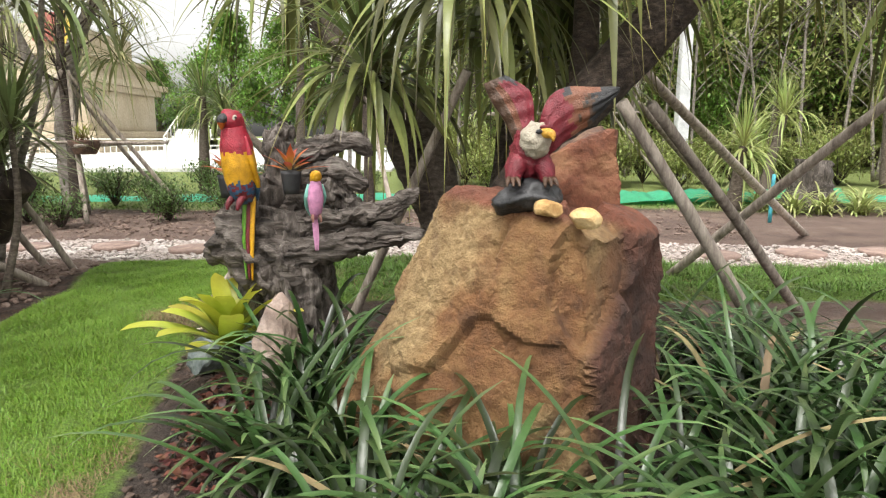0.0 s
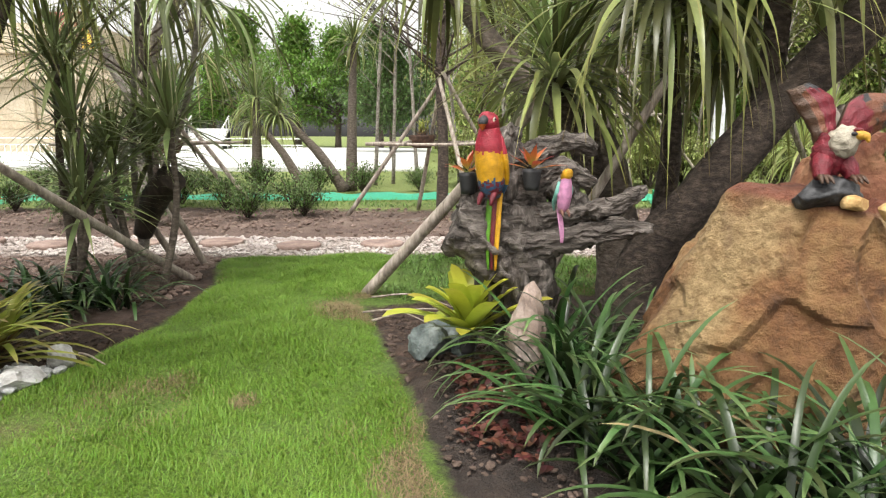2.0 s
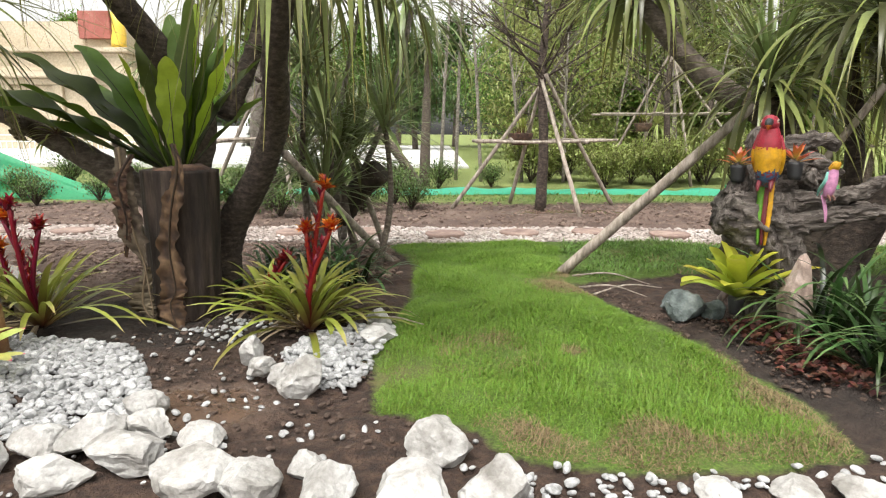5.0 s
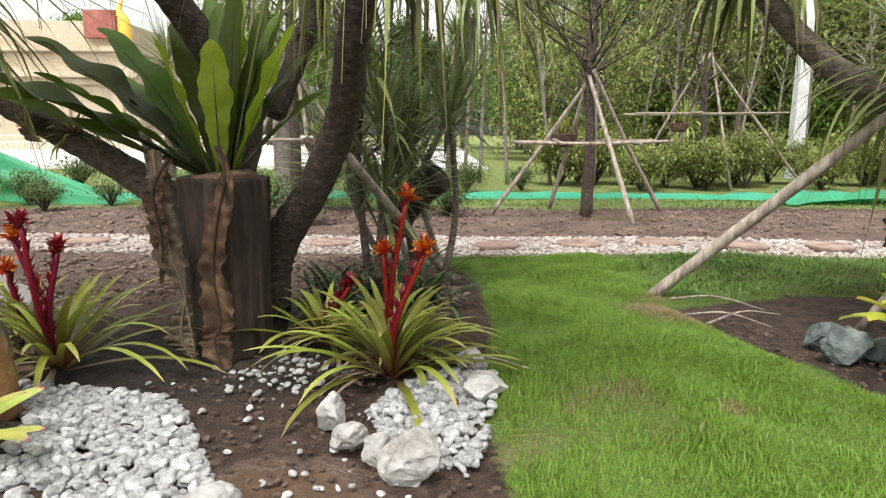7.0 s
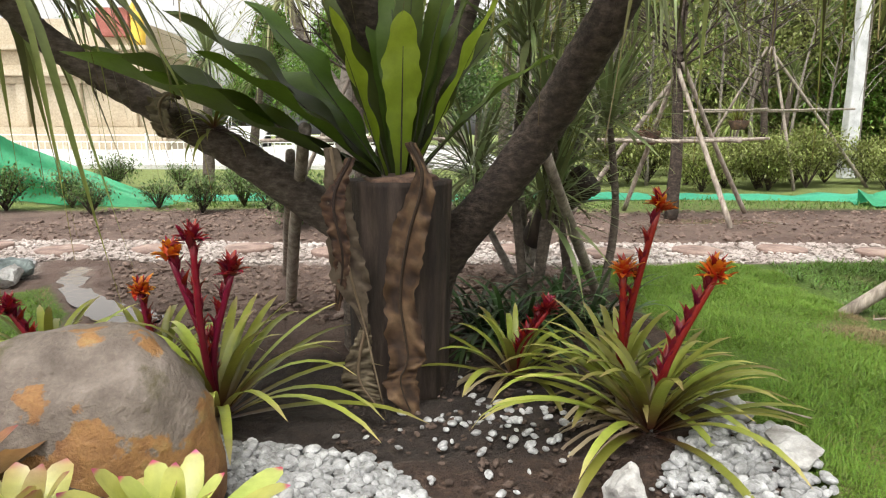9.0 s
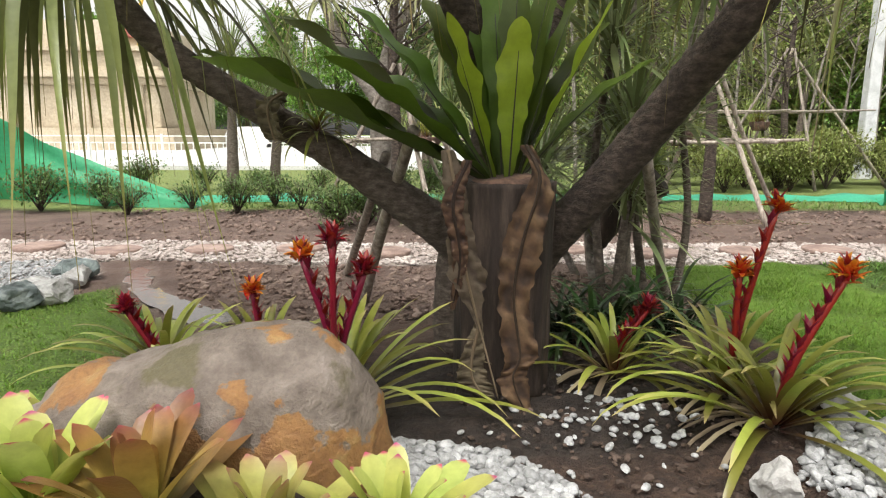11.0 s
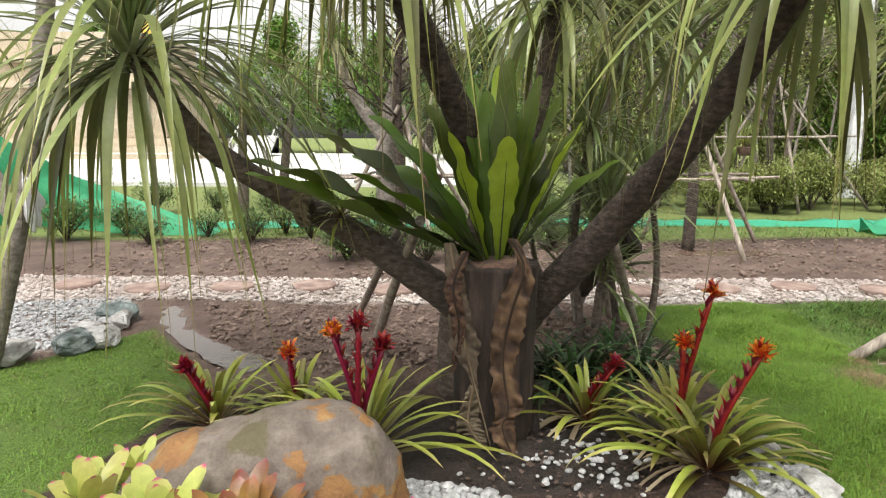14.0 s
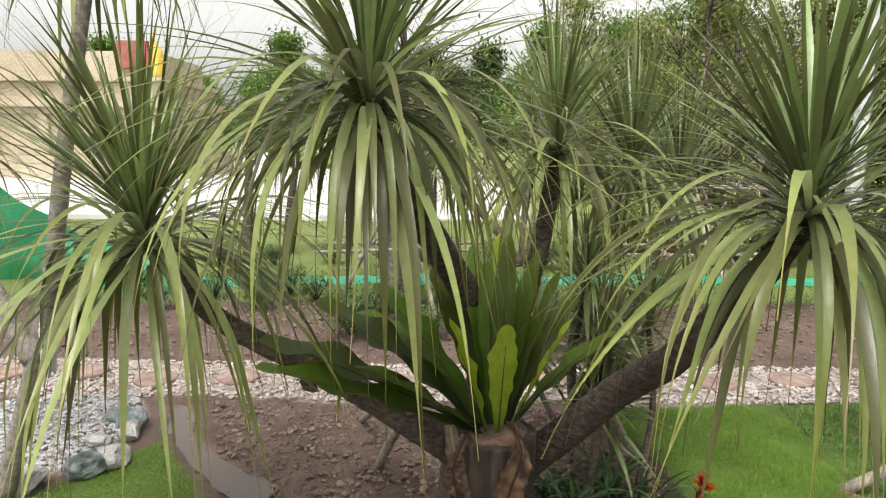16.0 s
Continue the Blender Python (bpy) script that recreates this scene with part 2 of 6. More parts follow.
M["dracdark"] = leaf_mat("dark_dracaena_leaf", [(0.0, (0.18, 0.20, 0.09)), (0.4, (0.155, 0.195, 0.08)), (1.0, (0.19, 0.20, 0.075))], 0.55, 0.34, 0.32)
M["dracpale"] = leaf_mat("pale_dry_dracaena_leaf", [(0.0, (0.20, 0.21, 0.09)), (0.5, (0.24, 0.24, 0.11)), (1.0, (0.30, 0.24, 0.13))], 0.45, 0.5, 0.3)
M["variegated"] = leaf_mat("cream_edged_leaf", [(0.0, (0.36, 0.38, 0.14)), (0.5, (0.30, 0.36, 0.12)), (1.0, (0.40, 0.40, 0.18))], 0.4, 0.45, 0.3)
# Near-black leaf bases: the shade deep inside the clumps is put into the colour.
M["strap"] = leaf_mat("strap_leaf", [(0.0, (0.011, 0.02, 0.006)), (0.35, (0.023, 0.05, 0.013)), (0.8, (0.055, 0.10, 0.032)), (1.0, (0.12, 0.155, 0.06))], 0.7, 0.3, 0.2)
M["fernleaf"] = leaf_mat("nest_fern_frond", [(0.0, (0.035, 0.045, 0.010)), (0.3, (0.062, 0.10, 0.012)), (1.0, (0.10, 0.16, 0.018))], 0.45, 0.48, 0.38)
M["fernlight"] = leaf_mat("young_nest_fern_frond", [(0.0, (0.07, 0.11, 0.014)), (0.3, (0.21, 0.33, 0.024)), (1.0, (0.36, 0.50, 0.045))], 0.15, 0.35, 0.42)
M["midrib"] = paint_mat("dark_midrib", (0.02, 0.018, 0.008), 0.5)
M["guzleaf"] = leaf_mat("guzmania_leaf", [(0.0, (0.09, 0.022, 0.018)), (0.2, (0.14, 0.10, 0.028)), (0.45, (0.20, 0.225, 0.036)), (0.8, (0.29, 0.31, 0.058)), (1.0, (0.42, 0.33, 0.15))], 0.45, 0.33, 0.3)
M["guzred"] = leaf_mat("red_bract", [(0.0, (0.08, 0.006, 0.012)), (0.5, (0.19, 0.008, 0.022)), (1.0, (0.30, 0.012, 0.02))], 0.2, 0.35, 0.25)
M["guzorange"] = leaf_mat("orange_bract", [(0.0, (0.42, 0.025, 0.01)), (0.5, (0.55, 0.075, 0.01)), (0.85, (0.62, 0.20, 0.015)), (1.0, (0.65, 0.34, 0.03))], 0.15, 0.4, 0.25)
M["neoyellow"] = leaf_mat("yellow_green_bromeliad", [(0.0, (0.15, 0.20, 0.03)), (0.3, (0.30, 0.36, 0.06)), (0.7, (0.42, 0.45, 0.12)), (0.94, (0.42, 0.43, 0.13)), (0.975, (0.48, 0.10, 0.17)), (1.0, (0.42, 0.05, 0.14))], 0.12, 0.35, 0.3, mottle=0.35)
M["neobronze"] = leaf_mat("bronze_bromeliad", [(0.0, (0.19, 0.20, 0.045)), (0.35, (0.28, 0.20, 0.052)), (0.8, (0.24, 0.125, 0.04)), (0.96, (0.21, 0.075, 0.042)), (1.0, (0.28, 0.045, 0.065))], 0.35, 0.35, 0.25, mottle=0.5)
M["neopink"] = leaf_mat("pink_flushed_bromeliad", [(0.0, (0.14, 0.13, 0.05)), (0.35, (0.28, 0.28, 0.06)), (0.75, (0.36, 0.34, 0.10)), (0.92, (0.36, 0.27, 0.11)), (1.0, (0.32, 0.09, 0.10))], 0.25, 0.35, 0.3, mottle=0.4)
M["neored"] = leaf_mat("small_red_bromeliad", [(0.0, (0.30, 0.25, 0.05)), (0.4, (0.48, 0.14, 0.04)), (1.0, (0.36, 0.05, 0.04))], 0.25, 0.35, 0.3)
M["yellowleaf"] = leaf_mat("lime_yellow_leaf", [(0.0, (0.22, 0.27, 0.03)), (0.6, (0.40, 0.43, 0.05)), (1.0, (0.42, 0.40, 0.05))], 0.15, 0.35, 0.3)
M["redcover"] = leaf_mat("red_ground_leaf", [(0.0, (0.06, 0.035, 0.02)), (1.0, (0.17, 0.045, 0.04))], 0.5, 0.5, 0.2)
M["grass"] = leaf_mat("lawn_blade", [(0.0, (0.085, 0.13, 0.014)), (0.5, (0.14, 0.25, 0.022)), (1.0, (0.205, 0.335, 0.044))], 0.24, 0.5, 0.3, mottle=0.1)
M["drygrass"] = leaf_mat("dry_blade", [(0.0, (0.15, 0.11, 0.058)), (1.0, (0.31, 0.235, 0.125))], 0.3, 0.7, 0.25, mottle=0.1)
M["weed"] = leaf_mat("broad_grass_blade", [(0.0, (0.075, 0.115, 0.025)), (1.0, (0.17, 0.31, 0.05))], 0.4, 0.45, 0.3, mottle=0.1)
M["shrub"] = leaf_mat("shrub_leaf", [(0.0, (0.06, 0.11, 0.025)), (1.0, (0.13, 0.19, 0.055))], 0.5, 0.45, 0.3)
M["paleshrub"] = leaf_mat("pale_shrub_leaf", [(0.0, (0.17, 0.20, 0.05)), (1.0, (0.28, 0.31, 0.10))], 0.5, 0.5, 0.3)
M["treeleaf"] = leaf_mat("tree_leaf", [(0.0, (0.11, 0.20, 0.035)), (1.0, (0.19, 0.31, 0.06))], 0.5, 0.5, 0.45)
M["treepale"] = leaf_mat("pale_tree_leaf", [(0.0, (0.20, 0.23, 0.075)), (1.0, (0.31, 0.33, 0.12))], 0.5, 0.5, 0.45)
M["treedark"] = leaf_mat("dark_tree_leaf", [(0.0, (0.06, 0.11, 0.03)), (1.0, (0.11, 0.17, 0.05))], 0.5, 0.5, 0.4)
M["net"] = leaf_mat("green_shade_net", [(0.0, (0.05, 0.34, 0.18)), (1.0, (0.07, 0.44, 0.26))], 0.2, 0.5, 0.35, mottle=0.3)
M["beige"] = rough_mat("beige_plaster", (0.38, 0.315, 0.225), (0.44, 0.375, 0.275), (0.50, 0.44, 0.34), 0.35, 8, 0.85, 0.01)
M["redroof"] = rough_mat("red_brown_band", (0.22, 0.07, 0.05), (0.3, 0.10, 0.08), (0.36, 0.15, 0.12), 1.0, 12, 0.8, 0.01)
M["gold"] = paint_mat("gold_paint", (0.70, 0.46, 0.06), 0.35)
M["whitepaint"] = paint_mat("white_paint", (0.80, 0.80, 0.79), 0.45, 0.1)
M["plaza"] = rough_mat("pale_concrete_paving", (0.42, 0.415, 0.40), (0.50, 0.495, 0.48), (0.56, 0.555, 0.54), 0.8, 20, 0.8, 0.004)
M["plastic"] = leaf_mat("white_plastic_bag", [(0.0, (0.7, 0.7, 0.72)), (1.0, (0.8, 0.8, 0.82))], 0.05, 0.3, 0.4)
M["cord"] = paint_mat("black_cord", (0.03, 0.03, 0.03), 0.7)
for key, col in {"red": (0.27, 0.012, 0.028), "yellow": (0.52, 0.27, 0.008), "blue": (0.03, 0.08, 0.16), "green": (0.09, 0.24, 0.015), "orange": (0.42, 0.09, 0.01), "white": (0.36, 0.32, 0.25), "pink": (0.48, 0.21, 0.36), "mint": (0.18, 0.42, 0.36), "black": (0.02, 0.02, 0.022), "cream": (0.30, 0.22, 0.11), "tan": (0.16, 0.06, 0.03), "beak": (0.55, 0.30, 0.03), "wine": (0.13, 0.012, 0.02), "foot": (0.16, 0.07, 0.05), "eaglered": (0.15, 0.011, 0.02), "umber": (0.07, 0.036, 0.02), "cyan": (0.05, 0.30, 0.36)}.items():
    M[key] = paint_mat("statue_" + key, col, 0.38, 0.35)


def ground_mat():
    """Soil everywhere; lawn, gravel and wet mud where the ground carries them."""
    m, nt, p = nodes_of("garden_ground")
    v = coords(nt, False)
    n1, n2, n3 = noise_tex(nt, v, 1.6, 6, 0.65), noise_tex(nt, v, 14, 5, 0.7), noise_tex(nt, v, 70, 3, 0.7)

    def mask(name, soft=0.05, wob=0.12):
        at = nt.nodes.new("ShaderNodeAttribute")
        at.attribute_name = name
        d = calc(nt, "MULTIPLY_ADD", calc(nt, "SUBTRACT", n2, 0.5), wob, at.outputs["Fac"])
        x = calc(nt, "DIVIDE", d, soft)
        x = calc(nt, "ADD", x, 0.5)
        x.node.use_clamp = True
        return x

    soil = ramp(nt, n2, [(0.3, (0.016, 0.009, 0.006)), (0.5, (0.048, 0.027, 0.018)), (0.72, (0.10, 0.06, 0.04))])
    soil = mixc(nt, mask("pinkmud", 0.5, 0.5), soil, ramp(nt, n1, [(0.3, (0.085, 0.054, 0.042)), (0.6, (0.165, 0.112, 0.09)), (0.75, (0.24, 0.185, 0.155))]))
    soil = mixc(nt, mask("darkbed", 0.3, 0.4), soil, ramp(nt, n2, [(0.3, (0.014, 0.010, 0.008)), (0.7, (0.05, 0.034, 0.026))]))
    grass = ramp(nt, n3, [(0.3, (0.06, 0.10, 0.013)), (0.7, (0.11, 0.19, 0.022))])
    grass = mixc(nt, ramp(nt, n1, [(0.55, (0, 0, 0)), (0.7, (1, 1, 1))]), grass, (0.16, 0.13, 0.06))
    far = ramp(nt, n2, [(0.3, (0.11, 0.145, 0.035)), (0.7, (0.22, 0.265, 0.075))])
    c = mixc(nt, mask("lawn"), soil, grass)
    c = mixc(nt, mask("verge", 0.4, 0.8), c, far)
    grit = ramp(nt, n3, [(0.3, (0.20, 0.155, 0.13)), (0.55, (0.40, 0.34, 0.305)), (0.75, (0.55, 0.50, 0.47))])
    c = mixc(nt, mask("gravel", 0.1, 0.3), c, grit)
    wet = mask("wet", 0.12, 0.2)
    c = mixc(nt, wet, c, mixc(nt, 0.6, c, (0.13, 0.085, 0.06)))
    c = mixc(nt, 0.5, c, ramp(nt, n3, [(0.3, (0.32, 0.32, 0.32)), (0.7, (0.7, 0.7, 0.7))]), "OVERLAY")
    nt.links.new(c, p.inputs["Base Color"])
    nt.links.new(calc(nt, "MULTIPLY_ADD", wet, -0.72, 0.92), p.inputs["Roughness"])
    h = calc(nt, "MULTIPLY_ADD", n3, 0.4, n2)
    h = calc(nt, "MULTIPLY", h, calc(nt, "MULTIPLY_ADD", wet, -0.9, 1.0))
    bump(nt, p, h, 0.05)
    return m


M["ground"] = ground_mat()

# ---- building blocks ----
rng = np.random.default_rng(7)


def obj(name, verts, faces, mats, parent=None, smooth=True, along=None, index=None, label="", at=None):
    """One mesh object from arrays; along: a number for each vertex that leaf colours follow."""
    me = bpy.data.meshes.new(name)
    me.from_pydata(np.asarray(verts, float).tolist(), [], faces.tolist() if isinstance(faces, np.ndarray) else faces)
    for m in mats if isinstance(mats, (list, tuple)) else [mats]:
        me.materials.append(m)
    if smooth:
        me.polygons.foreach_set("use_smooth", [True] * len(me.polygons))
    if index is not None:
        me.polygons.foreach_set("material_index", np.asarray(index, np.int32))
    if along is not None:
        a = me.attributes.new("along", "FLOAT", "POINT")
        a.data.foreach_set("value", np.asarray(along, np.float32))
    me.update()
    ob = new(name, me)
    if at is not None:
        ob.location = at
    if parent:
        ob.parent = parent
    if label:
        ob["label"] = label
    return ob


def empty(name, at, label, category, group=""):
    ob = new(name)
    ob.location = at
    ob.empty_display_size = 0.1
    return tagged(ob, label, category, group)


def join(pieces):
    """Join (verts, faces, along) triples into one."""
    vs, fs, al, k = [], [], [], 0
    for v, f, a in pieces:
        vs.append(v)
        fs += (np.asarray(f) + k).tolist() if isinstance(f, np.ndarray) else [[i + k for i in q] for q in f]
        al.append(a if a is not None else np.zeros(len(v)))
        k += len(v)
    return np.concatenate(vs), fs, np.concatenate(al)


PROFILE = {
    "strap": lambda s: np.minimum(1, 0.55 + 1.8 * s) * np.sqrt(np.clip(1 - s ** 3.2, 0.0004, 1)),
    "lance": lambda s: np.clip(0.5 + 1.4 * s, 0, 1) * np.clip((1.0 - s) * 1.9, 0.05, 1),
    "whip": lambda s: np.clip(0.5 + 1.5 * s, 0, 1) * np.clip(1.0 - ((s - 0.35).clip(0) / 0.5) ** 1.4, 0.07, 1),
    "blade": lambda s: np.clip(1 - s, 0.05, 1) ** 0.7,
    "paddle": lambda s: np.clip(0.62 + 0.55 * np.sin(s * 2.6), 0, 1) * np.sqrt(np.clip(1 - s ** 7, 0.004, 1)),
    "frond": lambda s: np.clip(0.14 + 1.35 * s, 0, 1) * np.sqrt(np.clip(1 - ((s - 0.4).clip(0) / 0.6) ** 2.6, 0.002, 1)),
    "leaf": lambda s: np.sin(np.clip(s, 0.03, 0.98) * math.pi) ** 0.8,
}


def blades(base, az, el, length, width, droop, segs=8, fold=0.25, shape="strap", power=1.5, low=-1.5, wave=0.0, curl=0.0, low_jitter=0.0):
    """Many leaves at once. Each starts at base, heads along az at elevation el (radians) and bends down by droop along its length."""
    az, el, length, width, droop = (np.broadcast_to(np.asarray(a, float), (len(base),)) for a in (az, el, length, width, droop))
    n = len(base)
    s = np.linspace(0, 1, segs + 1)
    lows = low + low_jitter * rng.random(n)[:, None]
    e = np.maximum(el[:, None] - droop[:, None] * s[None] ** power, np.minimum(lows, el[:, None]))
    a = az[:, None] + curl * (rng.random(n)[:, None] - 0.5) * s[None] ** 2
    step = length[:, None] / segs
    d = np.stack([np.cos(e) * np.cos(a), np.cos(e) * np.sin(a), np.sin(e)], -1) * step[..., None]
    pos = np.concatenate([np.zeros((n, 1, 3)), np.cumsum((d[:, :-1] + d[:, 1:]) / 2, 1)], 1) + base[:, None]
    side = np.stack([-np.sin(a), np.cos(a), np.zeros_like(a)], -1)
    up = np.stack([-np.sin(e) * np.cos(a), -np.sin(e) * np.sin(a), np.cos(e)], -1)
    w = width[:, None] * 0.5 * PROFILE[shape](s)[None]
    if wave:
        ph = 6.3 * rng.random((6, n, 1))
        ripple = lambda k: 0.5 * np.sin(s[None] * 19 + ph[k]) + 0.4 * np.sin(s[None] * 37 + ph[k + 1]) + 0.3 * np.sin(s[None] * 58 + ph[k + 2])
        wl, wr = w * (1 + 0.3 * wave * ripple(0)), w * (1 + 0.3 * wave * ripple(3))
    else:
        wl = wr = w
    lift = fold * w + (wave * w * 0.5 * np.sin(s[None] * 21 + 6 * rng.random(n)[:, None]) if wave else 0)
    left = pos - side * wl[..., None] + up * lift[..., None]
    lift2 = fold * w + (wave * w * 0.5 * np.sin(s[None] * 23 + 6 * rng.random(n)[:, None]) if wave else 0)
    right = pos + side * wr[..., None] + up * lift2[..., None]
    v = np.stack([left, pos, right], 2).reshape(-1, 3)
    r = np.arange(segs)
    q = np.concatenate([np.stack([r * 3, r * 3 + 1, r * 3 + 4, r * 3 + 3], -1), np.stack([r * 3 + 1, r * 3 + 2, r * 3 + 5, r * 3 + 4], -1)])
    f = (q[None] + (np.arange(n) * (segs + 1) * 3)[:, None, None]).reshape(-1, 4)
    return v, f, np.broadcast_to(s[None, :, None], (n, segs + 1, 3)).reshape(-1)


def smooth_path(pts, n=24):
    """A curve through points (Catmull-Rom)."""
    p = np.asarray(pts, float)
    p = np.concatenate([2 * p[:1] - p[1:2], p, 2 * p[-1:] - p[-2:-1]])
    u = np.linspace(0, len(p) - 3 - 1e-6, n)
    i = u.astype(int)
    t = (u - i)[:, None]
    a, b, c, d = p[i], p[i + 1], p[i + 2], p[i + 3]
    return 0.5 * (2 * b + (c - a) * t + (2 * a - 5 * b + 4 * c - d) * t ** 2 + (3 * b - a - 3 * c + d) * t ** 3)


def tube(pts, radii, sides=10, n=24, rough=0.0, flat=1.0, seed=0, rings=0.0, groove=0.0):
    """A tapered, uneven round limb along a curve, closed at both ends."""
    c = smooth_path(pts, n)
    r = np.interp(np.linspace(0, 1, n), np.linspace(0, 1, len(radii)), radii)
    t = np.gradient(c, axis=0)
    t /= np.linalg.norm(t, axis=1)[:, None] + 1e-9
    ref = np.array([0.31, 0.95, 0.05]) if abs(t[:, 2]).mean() > 0.6 else np.array([0, 0, 1.0])
    x = np.cross(t, ref)
    x /= np.linalg.norm(x, axis=1)[:, None] + 1e-9
    y = np.cross(t, x)
    g = np.linspace(0, 2 * math.pi, sides, endpoint=False)
    rr = np.repeat(r[:, None], sides, 1)
    if rough:
        loc = np.random.default_rng(abs(seed) + 11)
        lobes = sum(loc.normal(0, 1 / k) * np.sin(k * g[None] + loc.random() * 6 + np.linspace(0, loc.normal(0, 3), n)[:, None]) for k in (1, 2, 3, 5))
        rr = rr * (1 + rough * (0.5 * lobes + 0.5 * loc.normal(0, 1, (n, sides))))
    if rings:
        rr = rr * (1 + rings * (np.arange(n)[:, None] % 2))
    if groove:
        loc = np.random.default_rng(abs(seed) + 5)
        z = np.linspace(0, 1, n)[:, None]
        for k in (7, 11, 17):
            rr = rr * (1 + groove * np.sin(k * g[None] + 2.5 * np.sin(5 * z + loc.random() * 6) + loc.random() * 6) * (0.5 + 0.5 * np.sin(9 * z + loc.random() * 6)))
    v = c[:, None] + rr[..., None] * (np.cos(g)[None, :, None] * x[:, None] + flat * np.sin(g)[None, :, None] * y[:, None])
    v = np.concatenate([v.reshape(-1, 3), c[:1], c[-1:]])
    i, j = np.meshgrid(np.arange(n - 1), np.arange(sides), indexing="ij")
    k = (j + 1) % sides
    f = np.stack([i * sides + j, i * sides + k, (i + 1) * sides + k, (i + 1) * sides + j], -1).reshape(-1, 4).tolist()
    m = n * sides
    f += [[m, (q + 1) % sides, q] for q in range(sides)] + [[m + 1, (n - 1) * sides + q, (n - 1) * sides + (q + 1) % sides] for q in range(sides)]
    return v, f, np.concatenate([np.repeat(np.linspace(0, 1, n), sides), [0, 1]])


def ico(sub):
    bm = bmesh.new()
    bmesh.ops.create_icosphere(bm, subdivisions=sub, radius=1)
    v = np.array([q.co[:] for q in bm.verts])
    f = np.array([[q.index for q in t.verts] for t in bm.faces])
    bm.free()
    return v, f


ICO = {k: ico(k) for k in (1, 2, 3, 4)}


def lumps(v, scale, seed, octaves=3):
    """Smooth noise at each vertex."""
    off = Vector((seed * 3.1, seed * 1.7, seed * 2.3))
    return np.array([noise.fractal(Vector(p) * scale + off, 1.0, 2.0, octaves) for p in v.tolist()])


def stone(seed, size, sub=3, cuts=9, rough=0.06, cut=0.72):
    """A broken stone: a ball cut by random planes, with rough faces. size: half extents."""
    loc = np.random.default_rng(seed)
    v, f = ICO[sub]
    v = v.copy()
    for _ in range(cuts):
        d = loc.normal(0, 1, 3)
        d /= np.linalg.norm(d)
        h = cut * (0.85 + 0.3 * loc.random())
        over = np.maximum(v @ d - h, 0)
        v -= over[:, None] * d[None]
    v *= 1 + rough * lumps(v, 2.2, seed)[:, None] if sub > 1 else 1
    return v / np.abs(v).max(0) * np.asarray(size), f


def solid(name, corners, mat, parent=None, sub=5, rough=0.02, scale=5.0, seed=1, label="", flakes=0.0, grain=0.0, chips=0):
    """A hewn block: the hull of a few corners as an even mesh, its faces broken into flakes and roughened."""
    bm = bmesh.new()
    for c in corners:
        bm.verts.new(c)
    bmesh.ops.convex_hull(bm, input=bm.verts)
    bm.normal_update()
    mid = np.mean(np.asarray(corners, float), 0)
    planes = np.array([[*q.normal, q.normal.dot(q.calc_center_median() - Vector(mid))] for q in bm.faces if q.calc_area() > 1e-6])
    planes[:, :3] *= np.sign(planes[:, 3:4])
    planes[:, 3] = np.abs(planes[:, 3])
    if chips:
        loc = np.random.default_rng(seed + 50)
        cut = loc.normal(0, 1, (chips, 3))
        cut /= np.linalg.norm(cut, axis=1)[:, None]
        far = (cut @ (np.asarray(corners, float) - mid).T).max(1) * (0.99 - 0.045 * loc.random(chips))
        planes = np.concatenate([planes, np.concatenate([cut, far[:, None]], 1)])
    bm.free()
    if sub not in ICO:
        ICO[sub] = ico(sub)
    d, f = ICO[sub]
    with np.errstate(divide="ignore"):
        reach = np.where(d @ planes[:, :3].T > 1e-4, planes[None, :, 3] / np.maximum(d @ planes[:, :3].T, 1e-4), 1e9)
    hit = reach.min(1)
    v = d * hit[:, None] + mid
    nrm = planes[reach.argmin(1), :3]
    push = rough * lumps(v, scale, seed, 5)
    if grain:
        push = push + grain * lumps(v, scale * 7, seed + 4, 4)
    if flakes:
        bend = np.stack([lumps(v, 3.5, seed + 5, 2), lumps(v, 3.5, seed + 6, 2), lumps(v, 3.5, seed + 7, 2)], -1)
        w = (v + 0.10 * bend) * (4.4, 4.4, 2.6)
        loc = np.random.default_rng(seed)
        cells = np.floor(w.min(0)) + loc.random((190, 3)) * (np.ptp(w, 0) + 1)
        level = loc.random(190)
        dist = np.linalg.norm(w[:, None] - cells[None], axis=2)
        order = np.argsort(dist, 1)[:, :2]
        near = np.take_along_axis(dist, order, 1)
        edge = np.clip((near[:, 1] - near[:, 0]) / 0.05, 0, 1)
        push = push + flakes * (level[order[:, 0]] * edge + 0.5 * (level[order[:, 0]] + level[order[:, 1]]) * (1 - edge) - 0.5)
    v = v + nrm * push[:, None]
    ob = obj(name, v, f, mat, parent, smooth=False, label=label)
    return ob


def inside(poly, x, y):
    """Signed distance to a polygon, positive inside, for arrays of points."""
    p = np.asarray(poly, float)
    q = np.roll(p, -1, 0)
    d = np.full(x.shape, 1e9)
    ins = np.zeros(x.shape, bool)
    for (ax, ay), (bx, by) in zip(p, q):
        ex, ey = bx - ax, by - ay
        t = np.clip(((x - ax) * ex + (y - ay) * ey) / (ex * ex + ey * ey + 1e-12), 0, 1)
        d = np.minimum(d, np.hypot(x - ax - t * ex, y - ay - t * ey))
        ins ^= ((ay > y) != (by > y)) & (x < (bx - ax) * (y - ay) / (by - ay + 1e-12) + ax)
    return np.where(ins, d, -d)


